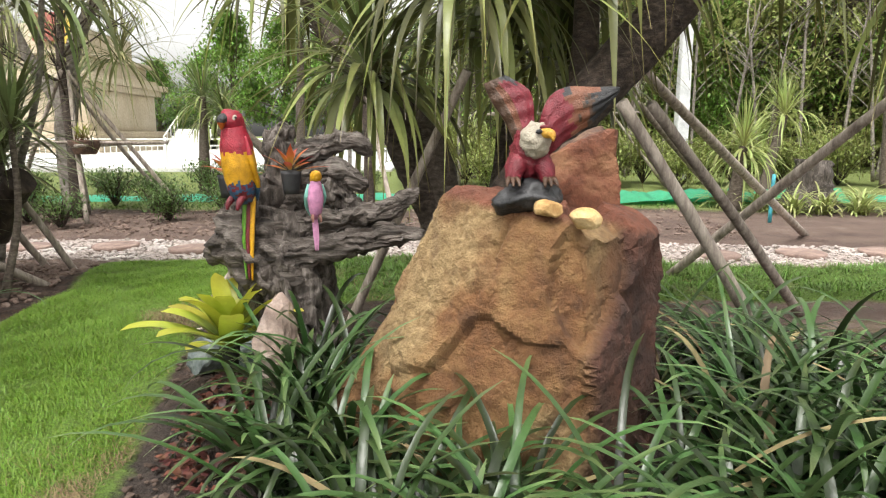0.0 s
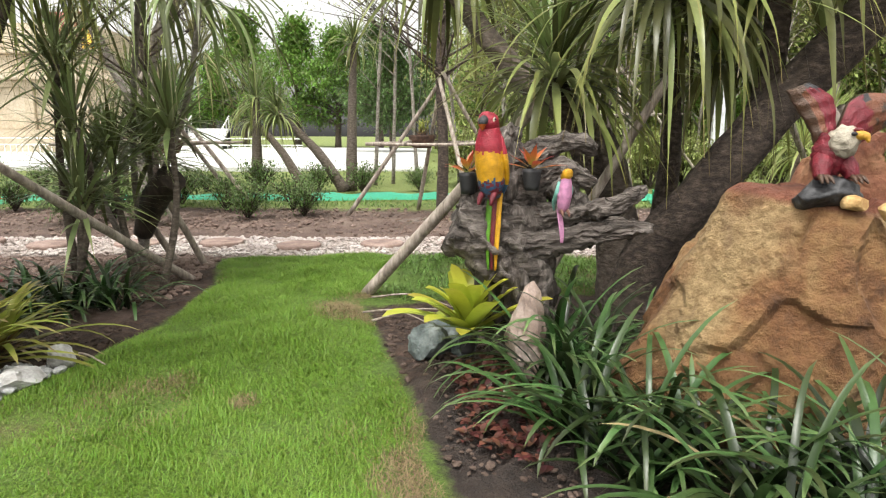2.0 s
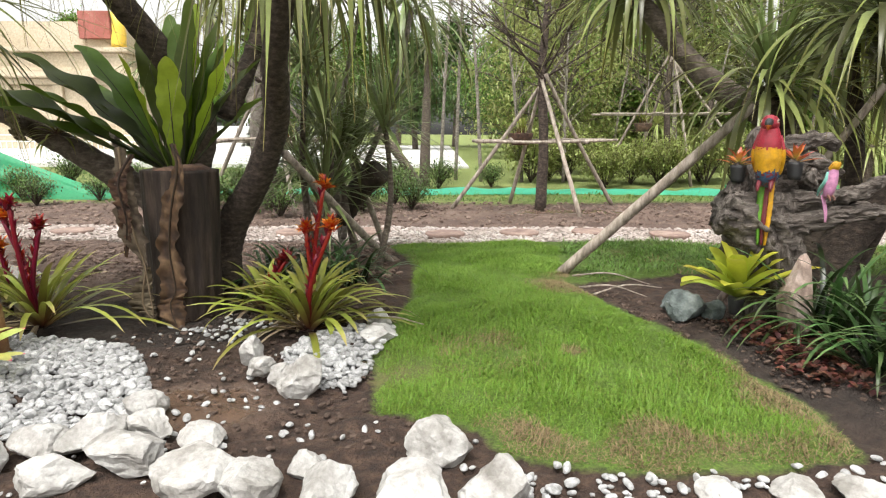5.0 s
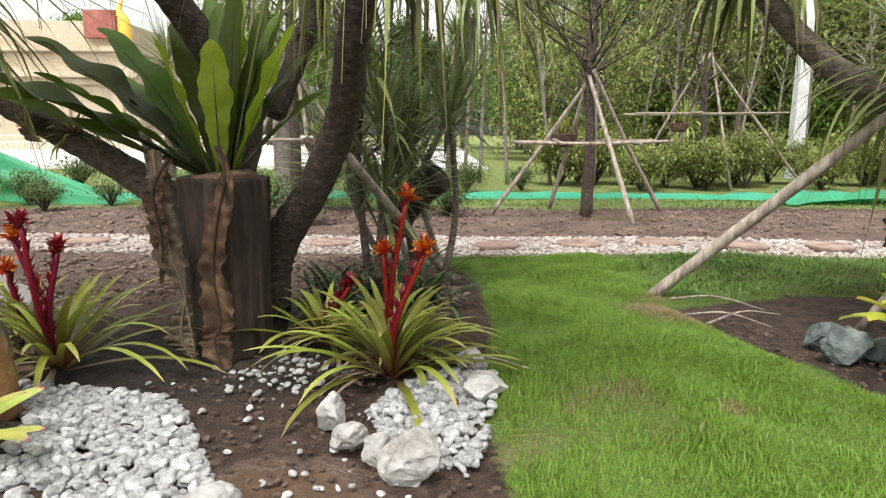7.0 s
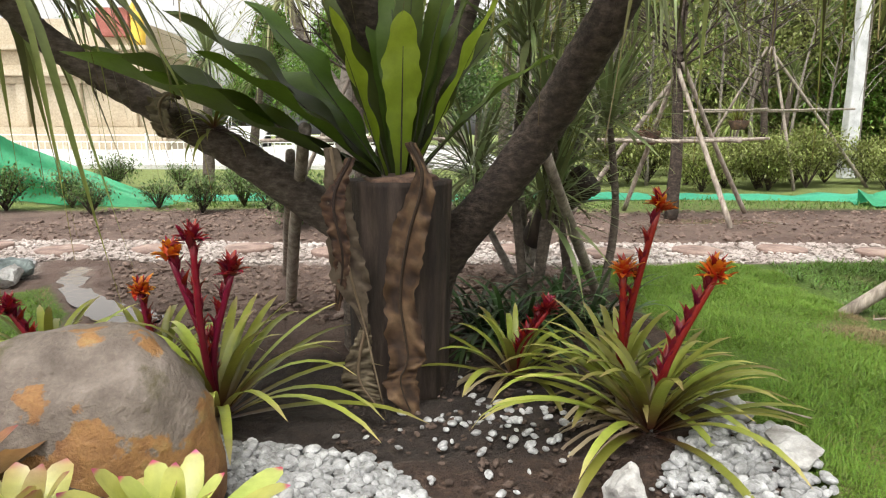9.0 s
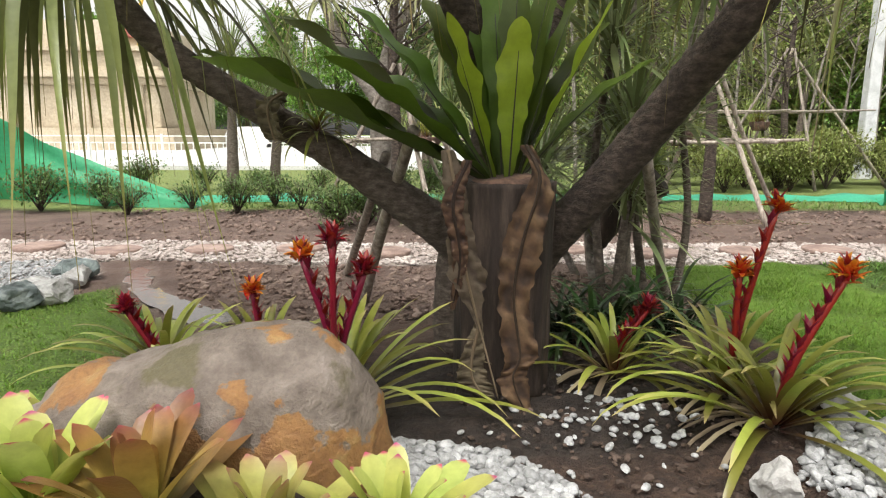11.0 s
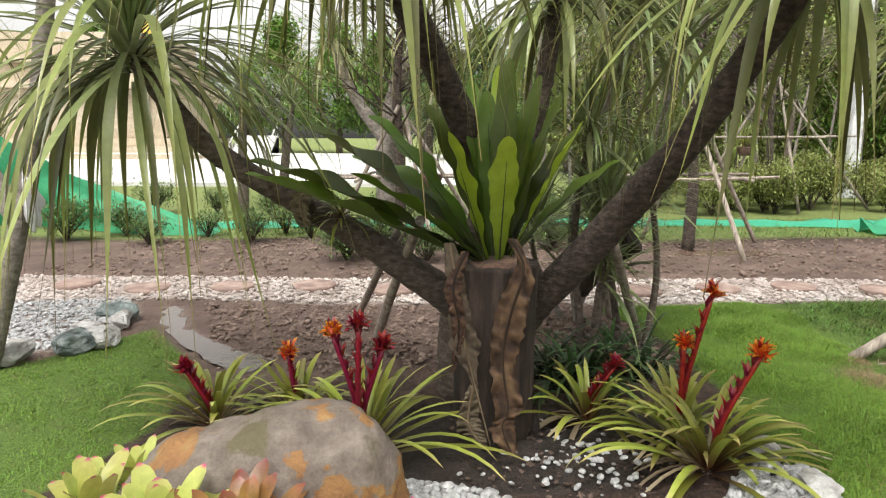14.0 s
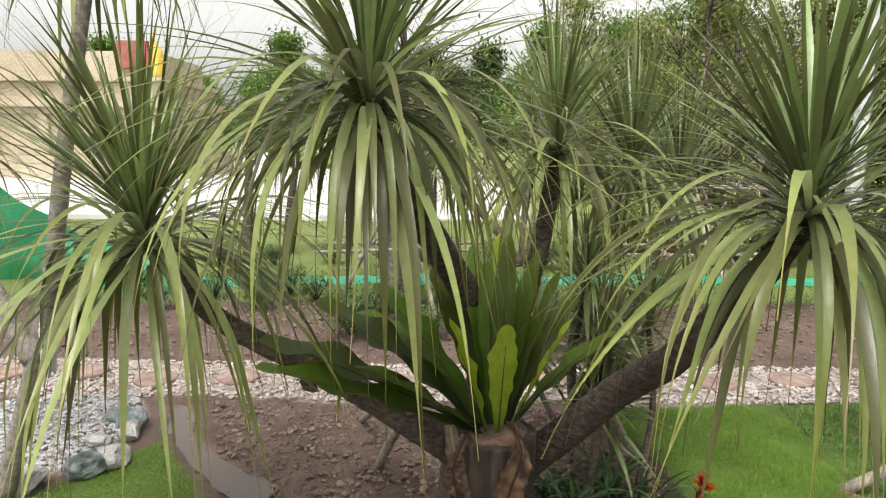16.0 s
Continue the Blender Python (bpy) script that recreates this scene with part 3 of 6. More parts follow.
# ---- the ground ----
LAWN = [(-3.05, 5.75), (-2.72, 4.6), (-2.70, 3.6), (-2.78, 3.05), (-2.85, 2.3), (-2.78, 1.72), (-2.36, 1.52), (-2.3, 1.34), (-1.95, 1.24), (-1.45, 1.24), (-1.04, 1.32), (-1.0, 1.65), (-1.12, 2.15), (-1.32, 3.05), (-1.52, 4.0), (-0.5, 4.4), (1.9, 4.3), (5.0, 4.5), (9.0, 4.8), (9.0, 5.6), (5.0, 5.5), (2.4, 5.5), (-0.1, 5.95)]
LEFT_LAWN = [(-7.3, 4.1), (-6.95, 4.75), (-6.72, 5.02), (-6.2, 4.35), (-5.95, 3.75), (-5.95, 3.2), (-6.15, 2.5), (-6.25, 1.9), (-7.2, 1.2), (-10, 1.2), (-10, 3.4)]
LEFT_GRAVEL = [(-9.5, 5.5), (-8.3, 5.9), (-7.4, 6.05), (-7.0, 5.3), (-7.2, 4.5), (-7.5, 4.2), (-8.6, 3.8), (-10.5, 3.6)]
PEBBLE_BED = [(-3.60, 1.52), (-3.72, 1.86), (-3.88, 2.12), (-4.02, 2.42), (-4.2, 2.62), (-4.6, 2.68), (-4.95, 2.7), (-4.75, 2.4), (-4.45, 2.1), (-4.32, 1.75), (-4.3, 1.45), (-3.9, 1.42)]
MOUND = [(-3.3, 2.35), (-2.98, 2.75), (-2.74, 2.72), (-2.8, 2.2), (-2.9, 1.92), (-3.08, 1.92), (-3.2, 2.1)]
PUDDLE = [(-6.95, 5.7), (-6.75, 5.7), (-6.45, 5.05), (-5.95, 4.55), (-5.6, 4.3), (-5.75, 4.05), (-6.15, 4.4), (-6.7, 5.1)]


def path_mid(x):
    return np.interp(x, [-12, -7, -2.8, 0, 2.6, 5, 12], [6.6, 6.42, 6.38, 6.42, 6.0, 5.95, 6.3])


def ground_height(x, y):
    x, y = np.asarray(x, float), np.asarray(y, float)
    h = 0.012 * np.sin(1.7 * x + 0.6 * y) * np.sin(1.3 * y - 0.4 * x)
    bed = lambda cx, cy, rx, ry, a: a * np.exp(-(((x - cx) / rx) ** 2 + ((y - cy) / ry) ** 2))
    h = h + bed(0.3, 2.2, 1.2, 0.8, 0.13) + bed(-0.75, 2.7, 0.5, 0.5, 0.06) + bed(-4.0, 3.0, 1.0, 0.7, -0.035) + bed(-3.02, 2.4, 0.35, 0.4, 0.07) + bed(-3.4, 2.9, 0.4, 0.4, 0.05) + bed(-5.02, 1.82, 0.74, 0.38, 0.28) + bed(-3.4, 4.9, 0.6, 0.5, 0.1)
    tuft = 0.014 * np.sin(4.3 * x + 1.4 * np.sin(2.2 * y)) * np.sin(5.1 * y + 1.2 * np.sin(2.7 * x)) + 0.011 * np.sin(9.1 * x + 2.0 * np.sin(3.1 * y)) * np.sin(10.3 * y + 2.0 * np.sin(4.1 * x))
    h = h + tuft * np.clip(inside(LAWN, x, y) / 0.1, 0, 1)
    h = h + np.clip(np.minimum(inside(LAWN, x, y), 0.12), 0, 1) * 0.22
    return h - 0.03 * np.clip(inside(PUDDLE, x, y) / 0.1, 0, 1)


def gz(x, y):
    return float(ground_height(np.array([x]), np.array([y]))[0])


def spaced(a, b, fine, reach):
    mid = np.arange(a, b + 1e-6, fine)
    out, d = [], fine
    p = b
    while p < reach:
        d *= 1.25
        p += d
        out.append(p)
    neg, d, p = [], fine, a
    while p > -reach:
        d *= 1.25
        p -= d
        neg.append(p)
    return np.concatenate([neg[::-1], mid, out])


def make_ground():
    xs, ys = spaced(-9, 4, 0.05, 600), spaced(0.4, 7.2, 0.05, 600)
    X, Y = np.meshgrid(xs, ys, indexing="ij")
    x, y = X.ravel(), Y.ravel()
    z = ground_height(x, y)
    near = (x > -9.2) & (x < 4.2) & (y > 0.2) & (y < 9.5)
    grit = np.zeros(len(x))
    pts = np.stack([x[near] * 6, y[near] * 6, 0 * x[near]], -1)
    grit[near] = lumps(pts, 1.0, 3, 4)
    lawn = np.maximum(inside(LAWN, x, y), inside(LEFT_LAWN, x, y))
    z = z + grit * np.where(lawn > 0, 0.006, 0.03)
    nx, ny = len(xs), len(ys)
    i, j = np.meshgrid(np.arange(nx - 1), np.arange(ny - 1), indexing="ij")
    f = np.stack([i * ny + j, (i + 1) * ny + j, (i + 1) * ny + j + 1, i * ny + j + 1], -1).reshape(-1, 4)
    ob = obj("ground", np.stack([x, y, z], -1), f, M["ground"])
    me = ob.data
    half = 0.5 + 0.06 * np.sin(2.1 * x)
    fields = {
        "lawn": lawn,
        "gravel": np.maximum.reduce([half - np.abs(y - path_mid(x)), inside(LEFT_GRAVEL, x, y)]),
        "verge": np.minimum(y - 9.9 - 0.25 * np.sin(x * 0.9), 60),
        "pinkmud": np.minimum(y - 3.75, 9.6 - y) + np.where((x > -2.9) & (x < 1.5) & (y < 5.8), -3, 0),
        "darkbed": np.maximum.reduce([0.95 - np.hypot((x - 0.15) / 1.5, (y - 2.1) / 1.15), 0.9 - np.hypot((x + 4.0) / 1.1, (y - 3.1) / 0.6), 0.6 - np.hypot((x + 4.9) / 1.3, (y - 2.1) / 0.9)]),
        "wet": np.maximum.reduce([inside(PUDDLE, x, y), 0.3 - np.hypot((x + 3.5) / 1.0, (y - 1.75) / 0.9) , 0.35 - np.hypot((x - 2.6) / 1.6, (y - 3.7) / 0.5), 0.4 - np.hypot((x + 0.6) / 3.0, (y - 8.6) / 0.7)]),
    }
    for k, d in fields.items():
        a = me.attributes.new(k, "FLOAT", "POINT")
        a.data.foreach_set("value", np.clip(d, -3, 3).astype(np.float32))
    return tagged(ob, "brown garden soil with lawn, gravel path and muddy patches", "ground", kind="structure")


ground = make_ground()


def scatter(poly, n, margin=0.0):
    p = np.asarray(poly)
    lo, hi = p.min(0), p.max(0)
    out = np.zeros((0, 2))
    while len(out) < n:
        q = lo + rng.random((n * 2, 2)) * (hi - lo)
        q = q[inside(poly, q[:, 0], q[:, 1]) > margin]
        out = np.concatenate([out, q])
    return out[:n]


def grass(name, poly, count, mat, length, width, label, dry=None):
    q = scatter(poly, count)
    edge = inside(poly, q[:, 0], q[:, 1])
    patch = lumps(np.stack([q[:, 0] * 1.1, q[:, 1] * 1.1, 0 * q[:, 0]], -1), 1.0, 5, 3)
    tall = lumps(np.stack([q[:, 0] * 3.2, q[:, 1] * 3.2, 0 * q[:, 0]], -1), 1.0, 9, 2)
    keep = edge + 0.09 * tall > 0.01
    q, edge, patch, tall = q[keep], edge[keep], patch[keep], tall[keep]
    z = ground_height(q[:, 0], q[:, 1])
    base = np.stack([q[:, 0], q[:, 1], z - 0.004], -1)
    n = len(q)
    swirl = 5.0 * lumps(np.stack([q[:, 0] * 0.9, q[:, 1] * 0.9, 0 * q[:, 0]], -1), 1.0, 15, 2)
    L = length * (0.6 + 0.7 * rng.random(n)) * (1 + 0.7 * tall) * np.clip(0.55 + edge * 6, 0.55, 1)
    v, f, al = blades(base, swirl + rng.normal(0, 1.9, n), 0.3 + 0.95 * rng.random(n), L, width * (0.7 + 0.6 * rng.random(n)), 1.6 * rng.random(n), 2, 0.2, "blade")
    spot = lambda x, y, r: np.clip(1.2 - np.hypot(q[:, 0] - x, (q[:, 1] - y) * 0.8) / r, 0, 1)
    dead = (0.75 * patch + 0.16 * rng.normal(0, 1, n) + 0.45 * np.clip(1 - edge / 0.14, 0, 1) + 0.95 * np.clip((1.55 - q[:, 1]) / 0.25, 0, 1) + 1.1 * (spot(-1.6, 3.9, 0.34) + spot(-1.08, 1.75, 0.2) + spot(-2.22, 1.42, 0.2) + spot(-1.85, 2.35, 0.07) + spot(-1.75, 1.45, 0.16))) > 0.62
    return tagged(obj(name, v, f, [mat, dry or mat], along=al, index=np.repeat(dead.astype(int), 4)), label, "grass", kind="stuff")

# ---- sandstone rock with the eagle ----
def sandstone_rock():
    th = empty("sandstone_rock", (0.17, 2.1, 0), "large rough orange sandstone block standing among strap-leaved plants", "rock")
    low, top = 0.0, 0.9
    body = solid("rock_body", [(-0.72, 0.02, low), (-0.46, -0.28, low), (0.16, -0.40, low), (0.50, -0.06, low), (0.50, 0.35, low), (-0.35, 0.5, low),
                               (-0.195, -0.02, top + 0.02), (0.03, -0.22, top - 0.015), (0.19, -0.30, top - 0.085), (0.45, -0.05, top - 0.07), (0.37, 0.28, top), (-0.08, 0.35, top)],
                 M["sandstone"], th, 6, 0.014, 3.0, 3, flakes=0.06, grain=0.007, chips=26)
    solid("upper_block", [(0.09, 0.02, 0.87), (0.34, 0.0, 0.87), (0.36, 0.25, 0.87), (0.1, 0.28, 0.87), (0.12, 0.05, 1.05), (0.22, 0.03, 1.09), (0.32, 0.02, 1.13), (0.345, 0.2, 1.12), (0.15, 0.24, 1.03)], M["redstone"], th, 5, 0.016, 9, 5, "red sandstone block with a dark crust")
    solid("dark_crust", [(0.135, 0.06, 1.04), (0.31, 0.045, 1.125), (0.335, 0.19, 1.12), (0.16, 0.22, 1.03), (0.16, 0.1, 1.08), (0.29, 0.1, 1.145), (0.3, 0.17, 1.14)], M["crust"], th, 5, 0.014, 12, 6)
    return th


sandstone_rock()
for x, y, s, k in ((0.235, 1.86, (0.042, 0.036, 0.028), 3), (0.33, 1.82, (0.048, 0.04, 0.034), 8)):
    v, f = stone(k, s, 3)
    tagged(obj("small_stone", v, f, M["yellowstone"], smooth=False, at=(x, y, 0.885 - 0.35 * max(0, x - 0.24) + s[2] * 0.8)), "small yellow stone lying on top of the sandstone", "stone", "stones on the rock")


def eagle_statue():
    """One plain statue: black stump, body, head, two raised wings."""
    parts, idx = [], []

    def add(v, f, m):
        parts.append((v, f, None))
        idx.extend([m] * len(f))

    v, f = stone(21, (0.108, 0.085, 0.066), 4, 9, 0.16, 0.72)
    add(v + (0, 0, 0.045), f, 0)
    v, f, _ = tube([(0.004, 0.02, 0.10), (0.004, 0.01, 0.14), (0.006, 0.0, 0.185), (0.012, -0.01, 0.235)], [0.03, 0.05, 0.054, 0.04], 26, 26, 0.03)
    v = v + 0.006 * np.stack([lumps(v, 60, 1), lumps(v, 60, 2), lumps(v, 60, 3)], -1)
    add(v, f, 1)
    v, f, _ = tube([(0.014, -0.03, 0.17), (0.018, -0.035, 0.195), (0.02, -0.04, 0.228), (0.022, -0.045, 0.262)], [0.026, 0.043, 0.046, 0.02], 24, 18, 0.03)
    v = v + 0.006 * np.stack([lumps(v, 70, 4), lumps(v, 70, 5), lumps(v, 70, 6)], -1)
    add(v, f, 2)
    v, f, _ = tube([(0.036, -0.07, 0.236), (0.055, -0.09, 0.23), (0.06, -0.097, 0.212)], [0.016, 0.013, 0.003], 10, 10)
    add(v, f, 3)
    v, f = ICO[2]
    add(v * (0.016, 0.010, 0.007) + (0.04, -0.074, 0.25), f, 1)
    add(v * (0.010, 0.006, 0.007) + (0.022, -0.084, 0.238), f, 4)
    for side, first, second in ((-1, [(-0.03, 0.20), (-0.06, 0.265), (-0.10, 0.325), (-0.122, 0.375)], [(0.022, 0.22), (0.022, 0.29), (0.008, 0.355), (-0.06, 0.40)]), (1, [(0.03, 0.235), (0.058, 0.325), (0.11, 0.364), (0.19, 0.366), (0.272, 0.368)], [(0.06, 0.16), (0.10, 0.20), (0.15, 0.235), (0.20, 0.27), (0.268, 0.345)])):
        n, m = 30, 12
        ea, eb = (smooth_path([(x, 0.02, z) for x, z in e], n) for e in (first, second))
        u = np.linspace(0, 1, m)[None, :, None]
        front = ea[:, None] * (1 - u) + eb[:, None] * u
        ridge = 0.004 * np.sin(np.arange(m) * 2.1)[None, :] + 0.003 * np.sin(np.arange(n) * 0.9)[:, None]
        front[..., 1] += -0.02 * np.sin(u[..., 0] * 3.14) + ridge + 0.03 * np.linspace(0, 1, n)[:, None] ** 2
        rear = front + np.array((0, 0.016, 0))
        v = np.concatenate([front.reshape(-1, 3), rear.reshape(-1, 3)])
        f, mi = [], []
        for layer in (0, 1):
            for p in range(n - 1):
                for q in range(m - 1):
                    o = layer * n * m + p * m + q
                    f.append([o, o + m, o + m + 1, o + 1] if layer else [o, o + 1, o + m + 1, o + m])
                    w = p / n + 0.16 * noise.noise(Vector((p * 0.35, q * 0.5, side * 3)))
                    across = q / m if side > 0 else 1 - q / m
                    if side < 0:
                        mi.append((4 if across < 0.45 else 5) if w > 0.84 else 1 if across < 0.62 else 6 if across < 0.76 else 5)
                    else:
                        mi.append((4 if w < 0.55 or w > 0.78 else 6) if across < 0.16 and w > 0.42 else 1 if w < 0.50 - 0.1 * across else 6 if w < 0.60 else 5 if w < 0.68 else 4)
        ring = [p * m for p in range(n)] + [(n - 1) * m + q for q in range(1, m)] + [p * m + m - 1 for p in range(n - 2, -1, -1)] + list(range(m - 2, 0, -1))
        for p, q in zip(ring, ring[1:] + ring[:1]):
            f.append([p, q, q + n * m, p + n * m])
            mi.append(5)
        parts.append((v, f, None))
        idx.extend(mi)
    for sx in (-1, 1):
        v, f, _ = tube([(0.006 + sx * 0.025, -0.01, 0.165), (0.006 + sx * 0.042, -0.03, 0.135), (0.006 + sx * 0.05, -0.045, 0.10)], [0.03, 0.03, 0.02], 14, 14, 0.03)
        add(v + 0.004 * np.stack([lumps(v, 60, 7), lumps(v, 60, 8), lumps(v, 60, 9)], -1), f, 1)
        for toe in (-0.014, 0.0, 0.014):
            v, f, _ = tube([(0.006 + sx * 0.05 + toe * 0.5, -0.045, 0.108), (0.006 + sx * 0.052 + toe, -0.072, 0.104), (0.006 + sx * 0.053 + toe * 1.3, -0.092, 0.088)], [0.009, 0.008, 0.003], 8, 8)
            add(v, f, 7)
    v, f, _ = join(parts)
    ob = obj("eagle_statue", v, f, [M[k] for k in ("eaglebase", "eaglered", "white", "beak", "black", "umber", "tan", "umber")], index=idx, at=(0.18, 1.93, 0.882))
    return tagged(ob, "painted red eagle statue with raised wings on a black base", "statue")


eagle_statue()


# ---- driftwood with the birds ----
def driftwood():
    th = empty("driftwood_stump", (-0.72, 2.78, 0), "weathered grey driftwood stump with twisted roots and a long arm", "driftwood")
    k = 0

    def limb(name, pts, rad, sides=14, n=22, rough=0.13, flat=1.0):
        nonlocal k
        k += 1
        v, f, a = tube(pts, rad, 72, 64, rough * 0.12, flat, k, 0, 0.10)
        v = v + 0.02 * np.stack([lumps(v, 8, k), lumps(v, 9, k + 20), lumps(v, 9, k + 40)], -1) + 0.016 * np.stack([lumps(v, 20, k), lumps(v, 22, k + 20), lumps(v, 22, k + 40)], -1)
        upright = abs(pts[-1][2] - pts[0][2]) > abs(pts[-1][0] - pts[0][0])
        return obj(name, v, f, M["driftwood" if upright else "driftlong"], th)

    limb("trunk", [(0.08, 0.02, 0.0), (0.03, 0.0, 0.3), (0.0, 0.02, 0.55), (0.02, 0.04, 0.8)], [0.17, 0.16, 0.19, 0.13], 20, 26, 0.16)
    limb("root_butt", [(0.05, 0.0, 0.52), (-0.12, -0.03, 0.66), (-0.27, -0.04, 0.72)], [0.16, 0.15, 0.11], 18, 20, 0.16)
    limb("long_arm", [(0.0, -0.02, 0.6), (0.2, -0.06, 0.66), (0.38, -0.1, 0.70), (0.58, -0.14, 0.72)], [0.13, 0.085, 0.06, 0.02], 14, 26, 0.2, 0.8)
    limb("upper_arm", [(0.1, -0.02, 0.72), (0.28, -0.06, 0.76), (0.42, -0.09, 0.80), (0.56, -0.1, 0.90)], [0.09, 0.05, 0.045, 0.015], 12, 24, 0.22)
    limb("branch", [(-0.05, 0.06, 0.75), (0.0, 0.08, 0.95), (-0.02, 0.08, 1.08), (0.02, 0.07, 1.14)], [0.11, 0.09, 0.07, 0.03], 14, 22, 0.25)
    limb("branch", [(0.0, 0.08, 0.98), (0.14, 0.06, 1.04), (0.25, 0.04, 1.08), (0.36, 0.02, 1.05)], [0.07, 0.05, 0.045, 0.02], 12, 22, 0.25)
    limb("branch", [(0.02, 0.05, 0.8), (0.14, 0.03, 0.92), (0.24, 0.0, 0.95), (0.34, -0.02, 0.9)], [0.09, 0.07, 0.055, 0.03], 12, 22, 0.25)
    limb("branch", [(0.16, 0.0, 0.9), (0.27, 0.0, 0.83), (0.3, -0.03, 0.76)], [0.06, 0.05, 0.03], 12, 16, 0.25)
    limb("snag", [(-0.2, -0.02, 0.78), (-0.16, 0.0, 0.88), (-0.2, 0.02, 0.98)], [0.06, 0.04, 0.015], 10, 14, 0.25)
    return th


driftwood()


def bird_statue(name, at, h, colours, label, tail, turn=0.0):
    """A perched parrot in one mesh: body in coloured zones, folded wings, hooked beak, hanging tail."""
    parts, idx = [], []

    def add(t, pick):
        v, f, a = t
        parts.append((v, f, a))
        for q in f:
            idx.append(pick(np.mean([v[i] for i in q], 0)))

    body, head, back, tail_c, beak, eye, foot, belly = range(8)
    zone = lambda p: head if p[2] > 0.50 * h else belly
    if name == "macaw_statue":
        zone = lambda p: head if p[2] + 0.05 * noise.noise(Vector(p) * 90) * h > 0.56 * h else body if p[2] + 0.06 * noise.noise(Vector(p) * 60) * h > 0.24 * h else 10 if noise.noise(Vector(p) * 70) > 0 else back
    girth = [0.085 * h, 0.15 * h, 0.178 * h, 0.165 * h, 0.115 * h] if name == "macaw_statue" else [0.07 * h, 0.13 * h, 0.165 * h, 0.14 * h, 0.09 * h]
    add(tube([(0, 0.02, 0.04 * h), (0, 0.0, 0.18 * h), (0, -0.005, 0.42 * h), (0, -0.01, 0.64 * h), (0, -0.015, 0.82 * h)], girth, 44, 64, 0.012), zone)
    add(tube([(0, -0.0, 0.78 * h), (0, -0.02, 0.90 * h), (0, -0.03, 0.97 * h), (0, -0.03, 1.0 * h)], [0.105 * h, 0.12 * h, 0.08 * h, 0.03 * h], 18, 18), lambda p: head if name == "macaw_statue" else 9)
    add(tube([(0, -0.11 * h, 0.92 * h), (0, -0.175 * h, 0.885 * h), (0, -0.18 * h, 0.80 * h)], [0.06 * h, 0.055 * h, 0.012 * h], 12, 12), lambda p: beak if p[2] > 0.87 * h or name != "macaw_statue" else 12)
    for sx in (-1, 1):
        v, f = ICO[2]
        add((v * (0.02 * h, 0.04 * h, 0.045 * h) + (sx * 0.092 * h, -0.075 * h, 0.90 * h), f, None), lambda p: 8)
        v, f = ICO[1]
        add((v * 0.015 * h + (sx * 0.108 * h, -0.085 * h, 0.915 * h), f, None), lambda p: eye)
        add(tube([(sx * 0.12 * h, 0.0, 0.72 * h), (sx * 0.165 * h, 0.0, 0.48 * h), (sx * 0.14 * h, 0.03, 0.24 * h), (sx * 0.06 * h, 0.05, 0.04 * h)], [0.04 * h, 0.06 * h, 0.05 * h, 0.02 * h], 14, 20, 0.03, 0.6), (lambda p: head if p[2] > 0.52 * h else body if p[2] > 0.18 * h else back) if name == "macaw_statue" else lambda p: back)
        add(tube([(sx * 0.07 * h, -0.06 * h, 0.1 * h), (sx * 0.08 * h, -0.13 * h, 0.04 * h), (sx * 0.08 * h, -0.16 * h, -0.03 * h)], [0.04 * h, 0.032 * h, 0.016 * h], 8, 8, 0.08), lambda p: foot)
    w = (0.105 if name == "macaw_statue" else 0.06) * h
    for off, c in ((-0.55, tail_c), (0.0, 10), (0.55, 11)):
        add(tube([(off * w, 0.03, 0.08 * h), (off * w * 1.1, 0.0, -tail * 0.5), (off * w * 0.8, -0.01, -tail)], [w * 0.5, w * 0.42, w * 0.16], 8, 16, 0.02, 0.5), lambda p, c=c: c)
    v, f, _ = join(parts)
    ob = obj(name, v, f, [M[c] for c in colours], index=idx, at=at)
    ob.rotation_euler = (0.06, 0, turn)
    return tagged(ob, label, "statue")


bird_statue("macaw_statue", (-0.835, 2.6, 0.84), 0.37, ("yellow", "red", "blue", "green", "black", "black", "wine", "yellow", "white", "red", "wine", "yellow", "orange"), "painted macaw statue in red, yellow and green on driftwood", 0.30, -0.6)
bird_statue("small_parrot_statue", (-0.545, 2.54, 0.79), 0.19, ("pink", "pink", "mint", "pink", "beak", "black", "foot", "pink", "white", "yellow", "pink", "pink"), "small pink parrot statue with a yellow head on driftwood", 0.12, 0.35)


def rosette_plant(name, at, count, length, width, mat, label, category, shape="paddle", el=(0.15, 1.25), droop=(0.3, 1.0), group="", pot=0.0, leaf_name="leaf", core=0.02, segs=12, fold=0.3):
    """A bromeliad: each leaf an object of its own round a centre, outer leaves lower and longer."""
    th = empty(name, at, label, category, group)
    for i in range(count):
        u = i / max(count - 1, 1)
        az = i * 2.39996 + 0.3 * rng.normal()
        e = el[0] + (el[1] - el[0]) * u + 0.08 * rng.normal()
        L = length * (1.0 - 0.38 * u) * (0.88 + 0.24 * rng.random())
        b = np.array([[core * math.cos(az) * (1.2 - u), core * math.sin(az) * (1.2 - u), 0.02 + pot + 0.03 * u]])
        v, f, a = blades(b, az, e, L, width * (0.85 + 0.3 * rng.random()), droop[0] + (droop[1] - droop[0]) * rng.random(), segs, fold, shape, 1.8, curl=0.5)
        obj(leaf_name, v, f, mat, th, along=a)
    if pot:
        v, f, a = tube([(0, 0, -0.02), (0, 0, pot * 0.6), (0, 0, pot + 0.02)], [pot * 0.62, pot * 0.75, pot * 0.85], 16, 6)
        obj("pot", v, f, M["blacksoil"], th, label="black plastic nursery pot")
    return th


